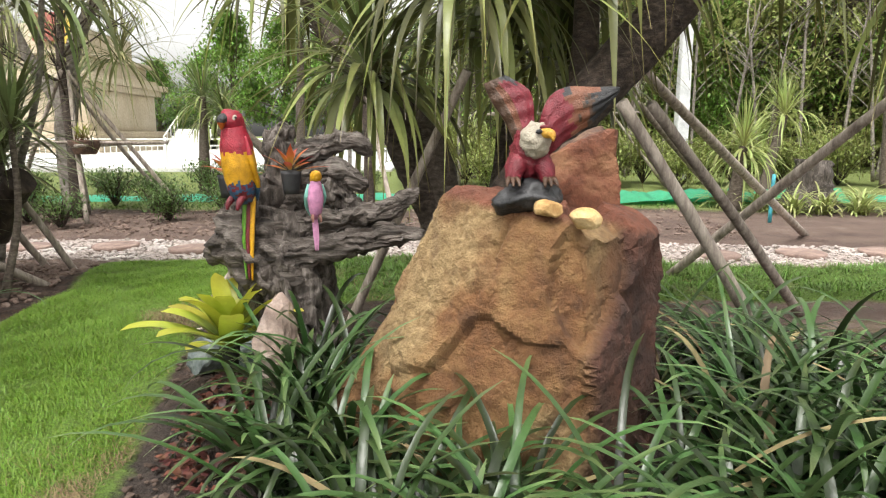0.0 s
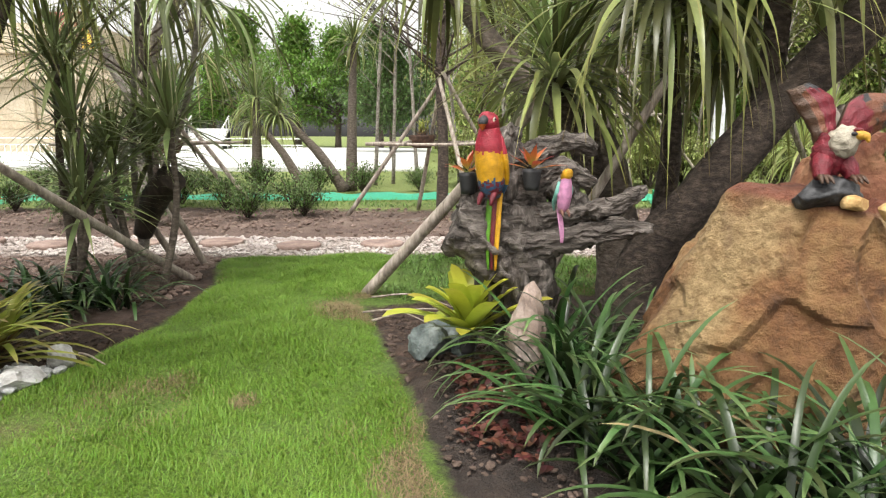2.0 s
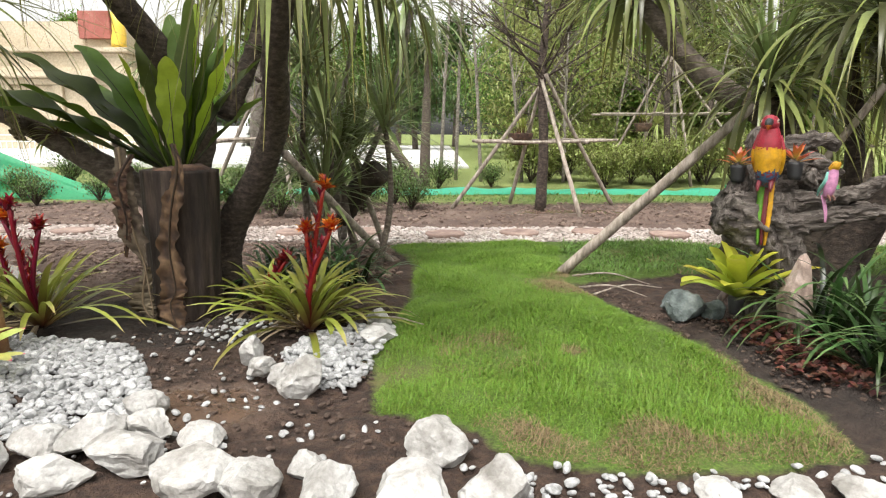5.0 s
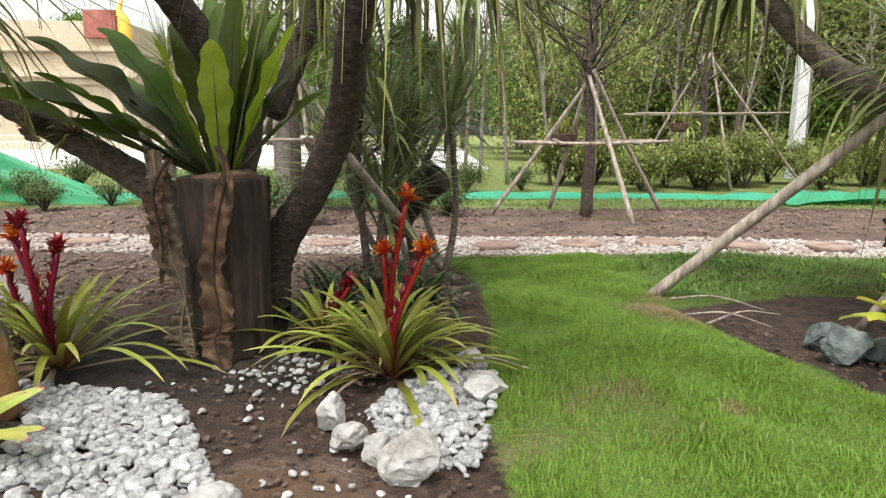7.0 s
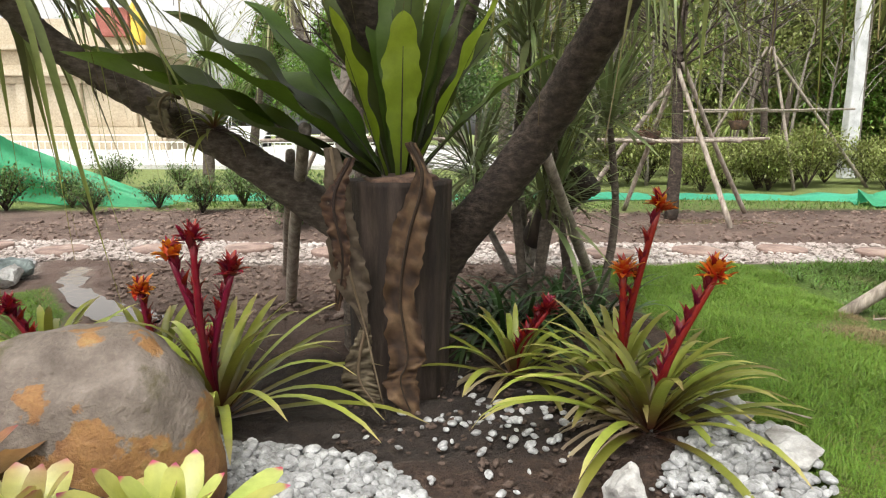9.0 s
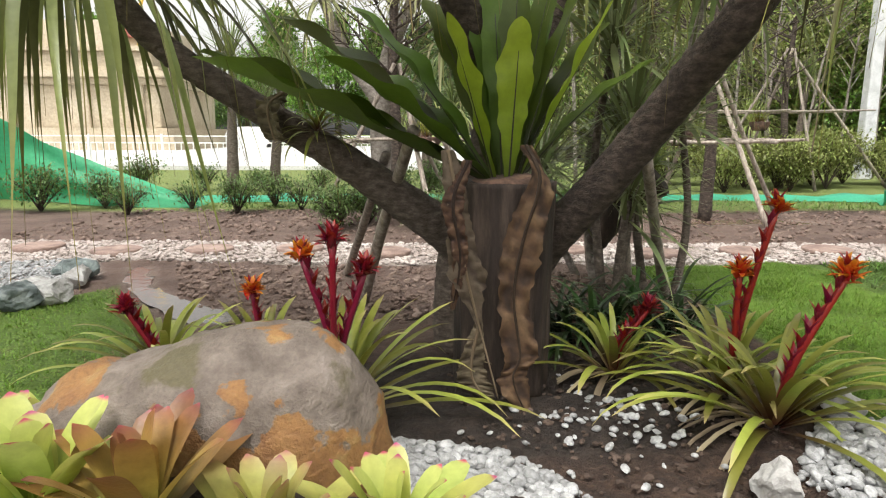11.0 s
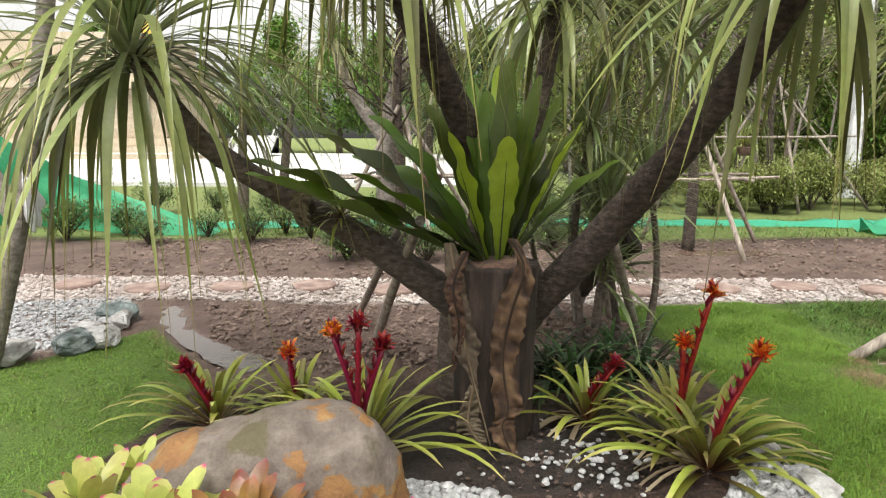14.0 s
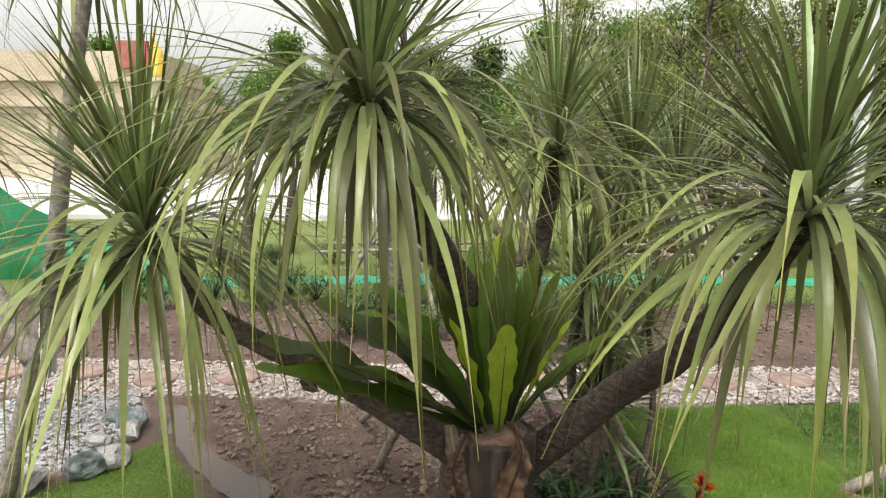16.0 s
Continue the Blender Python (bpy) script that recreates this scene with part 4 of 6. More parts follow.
for at in ((-0.66, 2.66, 0.9), (-0.93, 2.72, 0.88)):
    rosette_plant("small_bromeliad", at, 12, 0.13, 0.028, M["neored"], "small red and orange bromeliad in a black pot on driftwood", "bromeliad", "lance", (0.2, 1.2), (0.1, 0.7), "bromeliads on the driftwood", 0.05)
rosette_plant("lime_bromeliad", (-0.93, 2.62, gz(-0.93, 2.62) + 0.10), 24, 0.40, 0.09, M["yellowleaf"], "lime-yellow bromeliad beside a pink stone", "bromeliad", "paddle", (0.3, 1.35), (0.3, 1.0), pot=0.05)


def loose_stone(name, x, y, size, k, mat, label, group="", sink=0.25, cuts=9):
    v, f = stone(k, size, 4, cuts, 0.09, 0.66)
    v = v + 0.035 * min(size) * np.stack([lumps(v / min(size), 3.0, k), lumps(v / min(size), 3.0, k + 3), lumps(v / min(size), 3.0, k + 6)], -1) * 2
    ob = obj(name, v, f, mat, smooth=False, at=(x, y, gz(x, y) + size[2] * (1 - sink)))
    ob.rotation_euler = (0, 0, k * 1.3)
    return tagged(ob, label, "stone", group)


loose_stone("pink_stone", -0.70, 2.44, (0.10, 0.09, 0.25), 31, M["pinkstone"], "upright pale pink stone in front of the driftwood", sink=0.3, cuts=16)
loose_stone("grey_stone", -1.10, 2.86, (0.11, 0.10, 0.10), 33, M["greystone"], "grey-green stone on dark soil beside the lawn")
loose_stone("grey_stone", -1.02, 3.08, (0.14, 0.10, 0.09), 36, M["greystone"], "mottled grey stone on dark soil beside the lawn")
loose_stone("grey_stone", -0.93, 2.9, (0.07, 0.07, 0.06), 39, M["greystone"], "mottled grey stone on dark soil beside the lawn")


# ---- strap-leaved plants round the rock ----
def strap_clump(x, y, n, L, label="clump of dark green arching strap leaves"):
    th = empty("strap_plant", (x, y, gz(x, y) - 0.01), label, "plant", "strap plants round the rock")
    b = rng.normal(0, 0.025, (n, 3)) * (1, 1, 0)
    az = rng.random(n) * 6.283
    el = 0.55 + 0.9 * rng.random(n)
    dry = rng.random(n) < 0.03
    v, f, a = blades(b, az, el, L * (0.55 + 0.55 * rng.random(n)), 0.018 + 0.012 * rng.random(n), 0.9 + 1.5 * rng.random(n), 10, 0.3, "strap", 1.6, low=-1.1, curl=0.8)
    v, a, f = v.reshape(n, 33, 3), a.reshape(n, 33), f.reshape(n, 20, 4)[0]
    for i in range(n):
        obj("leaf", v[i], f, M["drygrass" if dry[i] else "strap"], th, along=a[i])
    return th


BED = [(-0.72, 2.5), (-0.62, 1.75), (-0.3, 1.3), (0.4, 1.18), (1.2, 1.3), (1.75, 1.7), (1.8, 2.4), (1.3, 2.9), (0.8, 2.7), (0.95, 2.1), (0.6, 1.72), (0.2, 1.52), (-0.25, 1.75), (-0.45, 2.15), (-0.35, 2.55)]
placed = []
for x, y in scatter(BED, 900):
    if all(math.hypot(x - a, y - b) > 0.135 for a, b in placed) and len(placed) < 62:
        placed.append((x, y))
        strap_clump(x, y, 19 + int(rng.random() * 9), 0.58 + 0.16 * rng.random())
for x, y in ((-0.55, 2.62), (-0.32, 2.75), (-0.1, 2.8), (-0.62, 2.5)):
    strap_clump(x, y, 20, 0.44)

q = scatter([(-0.98, 2.0), (-0.7, 1.7), (-0.6, 2.3), (-0.75, 2.65), (-1.0, 2.6)], 420)
v, f, a = blades(np.stack([q[:, 0], q[:, 1], ground_height(q[:, 0], q[:, 1]) + 0.05 * rng.random(420)], -1), rng.random(420) * 6.28, 0.4 + 0.7 * rng.random(420), 0.045, 0.03, 0.8, 3, 0.2, "leaf")
tagged(obj("red_groundcover", v, f, M["redcover"], along=a), "low dark red leafy groundcover on soil", "groundcover", kind="stuff")


# ---- dracaena trees ----
def crown(th, at, count, L, mat, tilt=(0.0, 0.0), width=0.035, hang=0.5, name="foliage", stiff=False):
    """A drooping head: stiff leaves upwards in the middle, arching ones round it, old ones hanging down."""
    n = count
    u = rng.random(n) ** 0.9
    az = rng.random(n) * 6.283
    el = np.where(u < hang, -0.35 + 1.15 * rng.random(n), 0.55 + 1.0 * rng.random(n))
    droop = np.where(u < hang, 0.75 + 2.1 * rng.random(n), 0.05 + 1.5 * rng.random(n) ** 2.2)
    if stiff:
        el, droop = -0.35 + 1.85 * rng.random(n), 0.15 + 0.9 * rng.random(n) ** 1.5
    L = L * np.where(u < hang, 1.12, 0.9)
    b = np.asarray(at) + np.stack([0.03 * np.cos(az), 0.03 * np.sin(az), np.where(u < hang, -0.06, 0.05) + 0.045 * rng.normal(0, 1, n)], -1)
    v, f, a = blades(b, az, el, L * (0.75 + 0.4 * rng.random(n)), width * (0.65 + 0.55 * rng.random(n)) * np.where(u < hang, 0.92, 0.56), droop, 14, 0.22, "whip", 1.05, low=-1.55, curl=0.5, low_jitter=0.3)
    if tilt[0] or tilt[1]:
        rel = v - np.asarray(at)
        v = np.asarray(at) + rel + np.stack([tilt[0] * rel[:, 2].clip(0), tilt[1] * rel[:, 2].clip(0), 0 * rel[:, 2]], -1)
    k = 14 * 2
    fr, ar, vr = f.reshape(n, k, 4), a.reshape(n, 45), v.reshape(n, 45, 3)
    for title, pick, m in ((name, u < hang, mat), ("young_foliage", u >= hang, M["dracyoung"] if mat == M["dracaena"] else mat)):
        if pick.any():
            obj(title, vr[pick].reshape(-1, 3), (fr[0][None] + (np.arange(pick.sum()) * 45)[:, None, None]).reshape(-1, 4), m, th, along=ar[pick].reshape(-1))


def limb_of(th, pts, rad, mat, name="trunk", sides=12, n=28, rough=0.05, seed=0):
    v, f, a = tube(pts, rad, sides, n, rough, 1.0, seed, 0.03)
    return obj(name, v, f, mat, th)


def tree_by_stump():
    o = np.array((-4.0, 3.75, 0.0))
    th = empty("dracaena_tree", o, "large multi-headed dracaena with drooping leaves behind a fern stump", "tree")
    r = lambda *p: [np.asarray(q) - o for q in p]
    limb_of(th, r((-4.3, 3.8, -0.04), (-4.32, 3.8, 0.3), (-4.28, 3.8, 0.62), (-4.15, 3.82, 1.1), (-4.15, 3.75, 1.45)), [0.15, 0.12, 0.11, 0.10, 0.085], M["bark"], seed=1)
    limb_of(th, r((-4.26, 3.78, 0.5), (-4.46, 3.72, 0.66), (-4.85, 3.65, 0.94), (-5.18, 3.58, 1.15), (-5.44, 3.50, 1.32), (-5.60, 3.44, 1.44), (-5.73, 3.38, 1.58), (-5.97, 3.32, 1.94)), [0.12, 0.10, 0.08, 0.068, 0.062, 0.058, 0.055, 0.05], M["bark"], "limb", n=60, seed=2)
    limb_of(th, r((-4.05, 3.78, 0.05), (-4.0, 3.74, 0.34), (-3.88, 3.66, 0.56), (-3.69, 3.50, 0.82), (-3.51, 3.25, 1.14), (-3.43, 3.00, 1.34), (-3.37, 2.75, 1.52), (-3.2, 2.42, 1.95), (-3.13, 2.26, 2.2)), [0.135, 0.115, 0.10, 0.09, 0.084, 0.078, 0.07, 0.06, 0.05], M["darkbark"], "limb", n=60, seed=3)
    limb_of(th, r((-4.15, 3.78, 1.3), (-4.4, 3.45, 1.8), (-4.66, 2.95, 2.3), (-4.73, 2.7, 2.6)), [0.09, 0.08, 0.068, 0.055], M["darkbark"], "limb", n=44, seed=4)
    limb_of(th, r((-4.0, 3.9, 1.2), (-3.8, 4.1, 1.8), (-3.7, 4.2, 2.4)), [0.07, 0.06, 0.05], M["darkbark"], "limb", seed=5)
    for p, n, L, w in (((-5.97, 3.31, 1.98), 300, 1.45, 0.046), ((-3.13, 2.25, 2.24), 240, 1.1, 0.045), ((-4.73, 2.66, 2.64), 270, 1.2, 0.042), ((-3.7, 4.2, 2.45), 170, 1.15, 0.05)):
        crown(th, np.asarray(p) - o, n, L, M["dracaena"], width=w, hang=0.66 if n == 270 else 0.54)
    return th


tree_by_stump()


def tree_by_rock():
    o = np.array((0.0, 3.4, 0.0))
    th = empty("dracaena_tree", o, "large leaning dracaena with several drooping heads behind the rock", "tree")
    r = lambda *p: [np.asarray(q) - o for q in p]
    limb_of(th, r((-0.05, 3.35, -0.02), (0.05, 3.3, 0.45), (0.3, 3.15, 0.85), (0.6, 3.1, 1.25), (0.98, 3.0, 1.72), (1.2, 3.0, 2.2)), [0.15, 0.125, 0.115, 0.11, 0.115, 0.11], M["darkbark"], seed=11)
    limb_of(th, r((-0.02, 3.42, 0.0), (-0.05, 3.5, 0.6), (-0.15, 3.7, 1.1), (-0.6, 4.15, 1.55), (-1.05, 4.5, 2.2)), [0.14, 0.12, 0.10, 0.075, 0.06], M["bark"], "limb", seed=12)
    limb_of(th, r((0.15, 3.45, 0.1), (0.4, 3.4, 0.8), (0.6, 3.25, 1.3), (0.62, 3.2, 2.0)), [0.085, 0.075, 0.065, 0.055], M["darkbark"], "limb", seed=13)
    limb_of(th, r((-0.05, 3.5, 0.6), (-0.25, 3.5, 1.0), (-0.43, 3.5, 1.42)), [0.085, 0.07, 0.055], M["darkbark"], "limb", seed=14)
    limb_of(th, r((0.1, 3.45, 0.2), (0.3, 3.7, 1.0), (0.3, 3.9, 1.8)), [0.07, 0.06, 0.05], M["darkbark"], "limb", seed=15)
    for p, n, L, h in (((-1.0, 4.45, 2.28), 150, 0.95, 0.6), ((-0.43, 3.5, 1.46), 130, 0.85, 0.5), ((0.05, 3.2, 1.85), 170, 1.05, 0.55), ((0.62, 3.2, 2.05), 130, 1.0, 0.6), ((1.25, 3.0, 2.3), 150, 1.05, 0.5), ((0.3, 3.9, 1.9), 150, 1.05, 0.5), ((0.55, 3.7, 1.55), 110, 0.85, 0.5)):
        crown(th, np.asarray(p) - o, n, L, M["dracaena"], width=0.05, hang=h)
    return th


tree_by_rock()


def small_dracaena(at, heads, label, mat="dracdark", trunk="bark"):
    th = empty("dracaena", at, label, "tree")
    for i, (pts, p, n, L, w) in enumerate(heads):
        thick = 0.028 if "clump" in label else 0.065
        limb_of(th, pts, [thick, thick * 0.8, thick * 0.65], M[trunk], "trunk", seed=20 + i)
        low = L < 0.8
        crown(th, p, n, L * (1.12 if low else 1.0), M[mat], width=w * (1.25 if low else 1.0), hang=0.35, stiff=low)
    return th


small_dracaena((-3.35, 4.9, 0), [
    ([(0, 0, 0), (-0.05, 0.05, 1.0), (0.25, -0.3, 2.25)], (0.25, -0.3, 2.3), 130, 1.15, 0.04),
    ([(0, 0, 0.2), (0.1, -0.05, 0.6), (0.12, -0.05, 0.95)], (0.12, -0.05, 0.98), 130, 0.62, 0.034),
    ([(-0.1, 0.1, 0.1), (-0.3, 0.1, 0.5), (-0.38, 0.1, 0.8)], (-0.38, 0.1, 0.85), 130, 0.62, 0.034),
    ([(0.1, 0.0, 0.6), (0.45, -0.1, 1.4), (0.62, -0.2, 2.1)], (0.62, -0.2, 2.15), 100, 1.15, 0.04)], "dracaena clump with a cut side branch beside the lawn", "dracdark", "palebark")
cut = empty("cut_branch", (-3.35, 4.9, 0), "thick sawn-off side branch of the dracaena clump", "branch")
limb_of(cut, [(0.0, 0, 0.35), (0.15, -0.1, 0.62), (0.34, -0.22, 0.80)], [0.07, 0.10, 0.105], M["stumpbark"], "wood", seed=31)
small_dracaena((-3.05, 4.25, 0), [
    ([(0.05, 0.1, 0), (0.15, 0.2, 0.6), (0.1, 0.3, 1.25)], (0.1, 0.3, 1.2), 90, 0.6, 0.032),
    ([(-0.1, 0.1, 0), (-0.2, 0.1, 0.6), (-0.25, 0.15, 1.0)], (-0.25, 0.15, 0.95), 90, 0.55, 0.03)], "bushy green dracaena clump behind the guzmanias")
small_dracaena((-3.42, 4.1, 0), [
    ([(0.0, 0, 0), (0.02, 0, 0.4), (0.05, 0, 0.72)], (0.05, 0, 0.74), 80, 0.5, 0.028),
    ([(0.02, 0, 0.3), (0.1, 0.05, 0.8), (0.06, 0.0, 1.15)], (0.06, 0.0, 1.17), 90, 0.55, 0.028),
    ([(-0.05, 0.05, 0.1), (-0.12, 0.1, 0.9), (-0.06, 0.05, 1.55)], (-0.06, 0.05, 1.58), 90, 0.6, 0.03)], "dense narrow-leaved dracaena clump behind the fern stump", "dracdark")
small_dracaena((2.9, 3.6, 0), [([(0, 0, 0), (-0.2, -0.1, 1.0), (-0.5, -0.3, 2.1)], (-0.5, -0.3, 2.15), 160, 1.2, 0.045)], "leaning dracaena with long hanging leaves", "dracaena")
small_dracaena((-7.4, 4.05, 0), [([(0, 0, 0), (0.42, 0, 1.4), (0.62, 0.0, 2.4), (0.9, 0.0, 3.7)], (0.9, 0, 3.8), 140, 1.0, 0.042), ([(0.3, 0, 1.0), (-0.3, 0.3, 1.8), (-0.6, 0.4, 2.4)], (-0.6, 0.4, 2.45), 140, 1.0, 0.042)], "tall grey-trunked dracaena with a plastic bag tied to it", "dracaena", "palebark")


# ---- fern stump ----
def fern_stump():
    th = empty("fern_stump", (-4.13, 3.34, gz(-4.13, 3.34) - 0.03), "dark upright wooden stump used as a planter for a fern", "stump")
    v, f, a = tube([(0, 0, 0), (0.0, 0, 0.33), (0, 0, 0.66), (0.0, 0, 0.94)], [0.215, 0.212, 0.218, 0.224], 96, 40, 0.0)
    ang = np.arctan2(v[:, 1], v[:, 0])
    k = 1 + 0.018 * np.sin(7 * ang) + 0.02 * np.sin(17 * ang + 1 + 2 * v[:, 2]) + 0.012 * np.sin(31 * ang + 3 * v[:, 2]) + 0.03 * lumps(v * (1, 1, 0.25), 9, 4) + 0.012 * lumps(v * (1, 1, 0.15), 40, 6)
    v[:, :2] *= k[:, None]
    obj("body", v, f, M["stumpbark"], th)
    v, f = stone(4, (0.2, 0.2, 0.05), 3, 4, 0.2)
    obj("soil", v + (0, 0, 0.93), f, M["crust"], th, label="dark fibrous root mass")
    return th


fern_stump()


def nest_fern():
    c = np.array((-4.13, 3.32, 0.86))
    th = empty("birds_nest_fern", c, "large bird's-nest fern with broad wavy fronds, growing on the stump", "fern")
    spec = []
    for az, el, L, w, dr, m in ((100, 80, 0.95, 0.16, 0.15, "fernleaf"), (60, 72, 0.98, 0.16, 0.3, "fernleaf"), (130, 66, 1.0, 0.2, 0.3, "fernleaf"), (160, 56, 1.05, 0.27, 0.3, "fernleaf"), (183, 30, 1.34, 0.36, 0.25, "fernleaf"), (196, 25, 1.3, 0.34, 0.1, "fernleaf"), (174, 44, 1.2, 0.36, 0.3, "fernleaf"), (150, 42, 1.05, 0.33, 0.4, "fernleaf"), (205, 40, 0.9, 0.22, 0.25, "fernleaf"), (30, 64, 0.9, 0.17, 0.4, "fernleaf"), (80, 62, 0.95, 0.18, 0.4, "fernleaf"), (12, 50, 0.85, 0.16, 0.4, "fernleaf"), (110, 74, 1.05, 0.15, 0.1, "fernleaf"), (45, 78, 1.05, 0.14, 0.2, "fernleaf"), (20, 74, 0.95, 0.14, 0.15, "fernleaf"), (70, 84, 1.1, 0.14, 0.1, "fernleaf"),
                               (282, 80, 0.69, 0.165, 0.02, "fernlight"), (208, 72, 0.74, 0.15, 0.04, "fernlight"), (345, 64, 0.84, 0.14, 0.02, "fernlight"), (85, 76, 1.12, 0.13, 0.15, "fernlight")):
        az, el = radians(az), radians(el)
        b = np.array([[0.05 * math.cos(az), 0.05 * math.sin(az), 0.0]])
        v, f, a = blades(b, az, el, L, w, dr, 52, 0.28, "frond", 1.5, wave=0.34 if m == "fernleaf" else 0.42)
        fr = obj("frond", v, f, M[m], th, along=a)
        mid = v.reshape(53, 3, 3)[:, 1]
        v, f, _ = tube(mid[:48:6] + (0, 0, 0.003), [0.0045, 0.0035, 0.0015], 6, 20)
        obj("midrib", v, f, M["midrib"], fr)
    return th


nest_fern()


def dead_frond(pts, widths, mat, label, curl=0.5):
    """A withered frond along a curve: a stiff rib, a crinkled blade with torn, ruffled margins."""
    n, m = 110, 9
    at = np.asarray(pts[0], float)
    c = smooth_path(np.asarray(pts, float) - at, n)
    w = np.interp(np.linspace(0, 1, n), np.linspace(0, 1, len(widths)), widths)
    k = int(abs(pts[0][0]) * 100) % 17
    loc = np.random.default_rng(k)
    s, u = np.linspace(0, 1, n)[:, None], np.linspace(-1, 1, m)[None]
    ragged = 1 + 0.22 * np.array([[noise.fractal(Vector((q * 26, sd * 3.0 + k, 0)), 1, 2, 3) for sd in (0, 1)] for q in s[:, 0]])
    half = 0.5 * w[:, None] * np.where(u < 0, ragged[:, :1], ragged[:, 1:])
    crinkle = np.array([[noise.fractal(Vector((q * 17, e * 1.4 + k, 4)), 1, 2, 3) for e in u[0]] for q in s[:, 0]])
    ruffle = (np.abs(u) ** 1.2) * half * (0.9 * crinkle)
    turn = curl * np.sin(s * 5.0 + k)
    x = c[:, None, 0] + u * half * np.cos(turn)
    y = c[:, None, 1] + u * half * np.sin(turn) - ruffle + 0.35 * half * u ** 2 * np.cos(s * 6)
    z = c[:, None, 2] + 0.4 * ruffle
    v = np.stack([x, y, z], -1).reshape(-1, 3)
    i, j = np.meshgrid(np.arange(n - 1), np.arange(m - 1), indexing="ij")
    f = np.stack([i * m + j, (i + 1) * m + j, (i + 1) * m + j + 1, i * m + j + 1], -1).reshape(-1, 4)
    th = tagged(obj("dead_frond", v, f, mat, along=np.clip(0.5 + 1.1 * crinkle, 0, 1).reshape(-1), at=tuple(at)), label, "leaf", "dead fronds on the stump")
    v, f, _ = tube(c[::8] + (0, -0.004, 0), [0.008, 0.006, 0.003], 6, 30)
    obj("midrib", v, f, M["strawleaf" if mat == M["deadpale"] else "deadleaf"], th, label="dry woody midrib")
    return th


dead_frond([(-4.07, 3.10, 1.04), (-4.02, 3.03, 0.90), (-4.08, 3.05, 0.66), (-4.11, 3.06, 0.42), (-4.08, 3.04, 0.19), (-4.11, 3.02, 0.09), (-4.05, 2.98, -0.06)], [0.045, 0.05, 0.15, 0.165, 0.12, 0.15, 0.13, 0.15, 0.04], M["deadleaf"], "curled brown dead fern frond hanging against the stump")
dead_frond([(-4.38, 3.10, 1.02), (-4.35, 3.05, 0.86), (-4.33, 3.04, 0.69), (-4.30, 3.04, 0.51), (-4.26, 3.05, 0.35), (-4.22, 3.00, 0.20), (-4.16, 2.92, -0.02)], [0.05, 0.10, 0.10, 0.13, 0.15, 0.06, 0.012, 0.01, 0.006], M["deadpale"], "pale grey dead fern frond hanging against the stump")
dead_frond([(-4.25, 3.06, 0.32), (-4.28, 3.04, 0.11), (-4.20, 3.00, -0.01)], [0.03, 0.12, 0.14, 0.05], M["deadpale"], "crumpled pale dead frond at the foot of the stump")
dead_frond([(-4.3, 3.08, 0.98), (-4.36, 3.02, 0.82), (-4.33, 3.02, 0.6), (-4.36, 3.04, 0.38)], [0.04, 0.09, 0.07, 0.02], M["deadleaf"], "narrow brown dead fern frond hanging beside the stump")
dead_frond([(-5.12, 3.52, 1.27), (-5.18, 3.45, 1.20), (-5.16, 3.45, 1.07), (-5.14, 3.45, 1.05)], [0.03, 0.13, 0.10, 0.04], M["deadpale"], "dead curled leaf hanging from the dracaena limb")
th = rosette_plant("clinging_fern", (-4.98, 3.54, 1.06), 34, 0.26, 0.022, M["guzleaf"], "small trailing fern growing on the dracaena limb", "fern", "lance", (-0.2, 1.0), (0.8, 2.0))


# ---- red guzmanias ----
def guzmania(x, y, n, L, stems, label, z=None):
    at = (x, y, gz(x, y) - 0.01 if z is None else z)
    th = rosette_plant("guzmania", at, int(n * 1.15), L, 0.038, M["guzleaf"], label, "bromeliad", "strap", (0.3, 1.3), (0.6, 1.6), "red guzmanias", 0.0, "leaf", 0.03, 9)
    for i in range(int(n * 0.4)):
        az = rng.random() * 6.28
        v, f, a = blades(np.array([[0.03 * math.cos(az), 0.03 * math.sin(az), 0.05]]), az, 0.25, L * 0.85, 0.022, 1.9, 8, 0.5, "strap", 1.0, curl=0.6)
        obj("dry_leaf", v, f, M["strawleaf"], th, along=a, label="withered straw-coloured leaf")
    for dx, dy, h, kind in stems:
        top = np.array((dx, dy, h))
        p = smooth_path([(0, 0, 0.05), (dx * 0.2, dy * 0.6, h * 0.5), top], 12)
        v, f, a = tube(p, [0.015, 0.013, 0.011], 8, 12)
        st = obj("flower_stem", v, f, M["guzred"], th, along=a)
        b = p[3:].repeat(4, 0)
        k = len(b)
        v, f, a = blades(b, np.arange(k) * 2.4, 1.3, 0.085, 0.03, 0.35, 4, 0.45, "lance")
        obj("bract_spike", v, f, M["guzred"], st, along=a)
        k = 34
        b = np.repeat(top[None], k, 0) + rng.normal(0, 0.010, (k, 3))
        v, f, a = blades(b, np.arange(k) * 2.4, 0.1 + 1.3 * rng.random(k), 0.065, 0.024, 0.3, 4, 0.5, "leaf")
        obj("flower_head", v, f, M["guzorange" if kind else "guzred"], st, along=a)
    return th


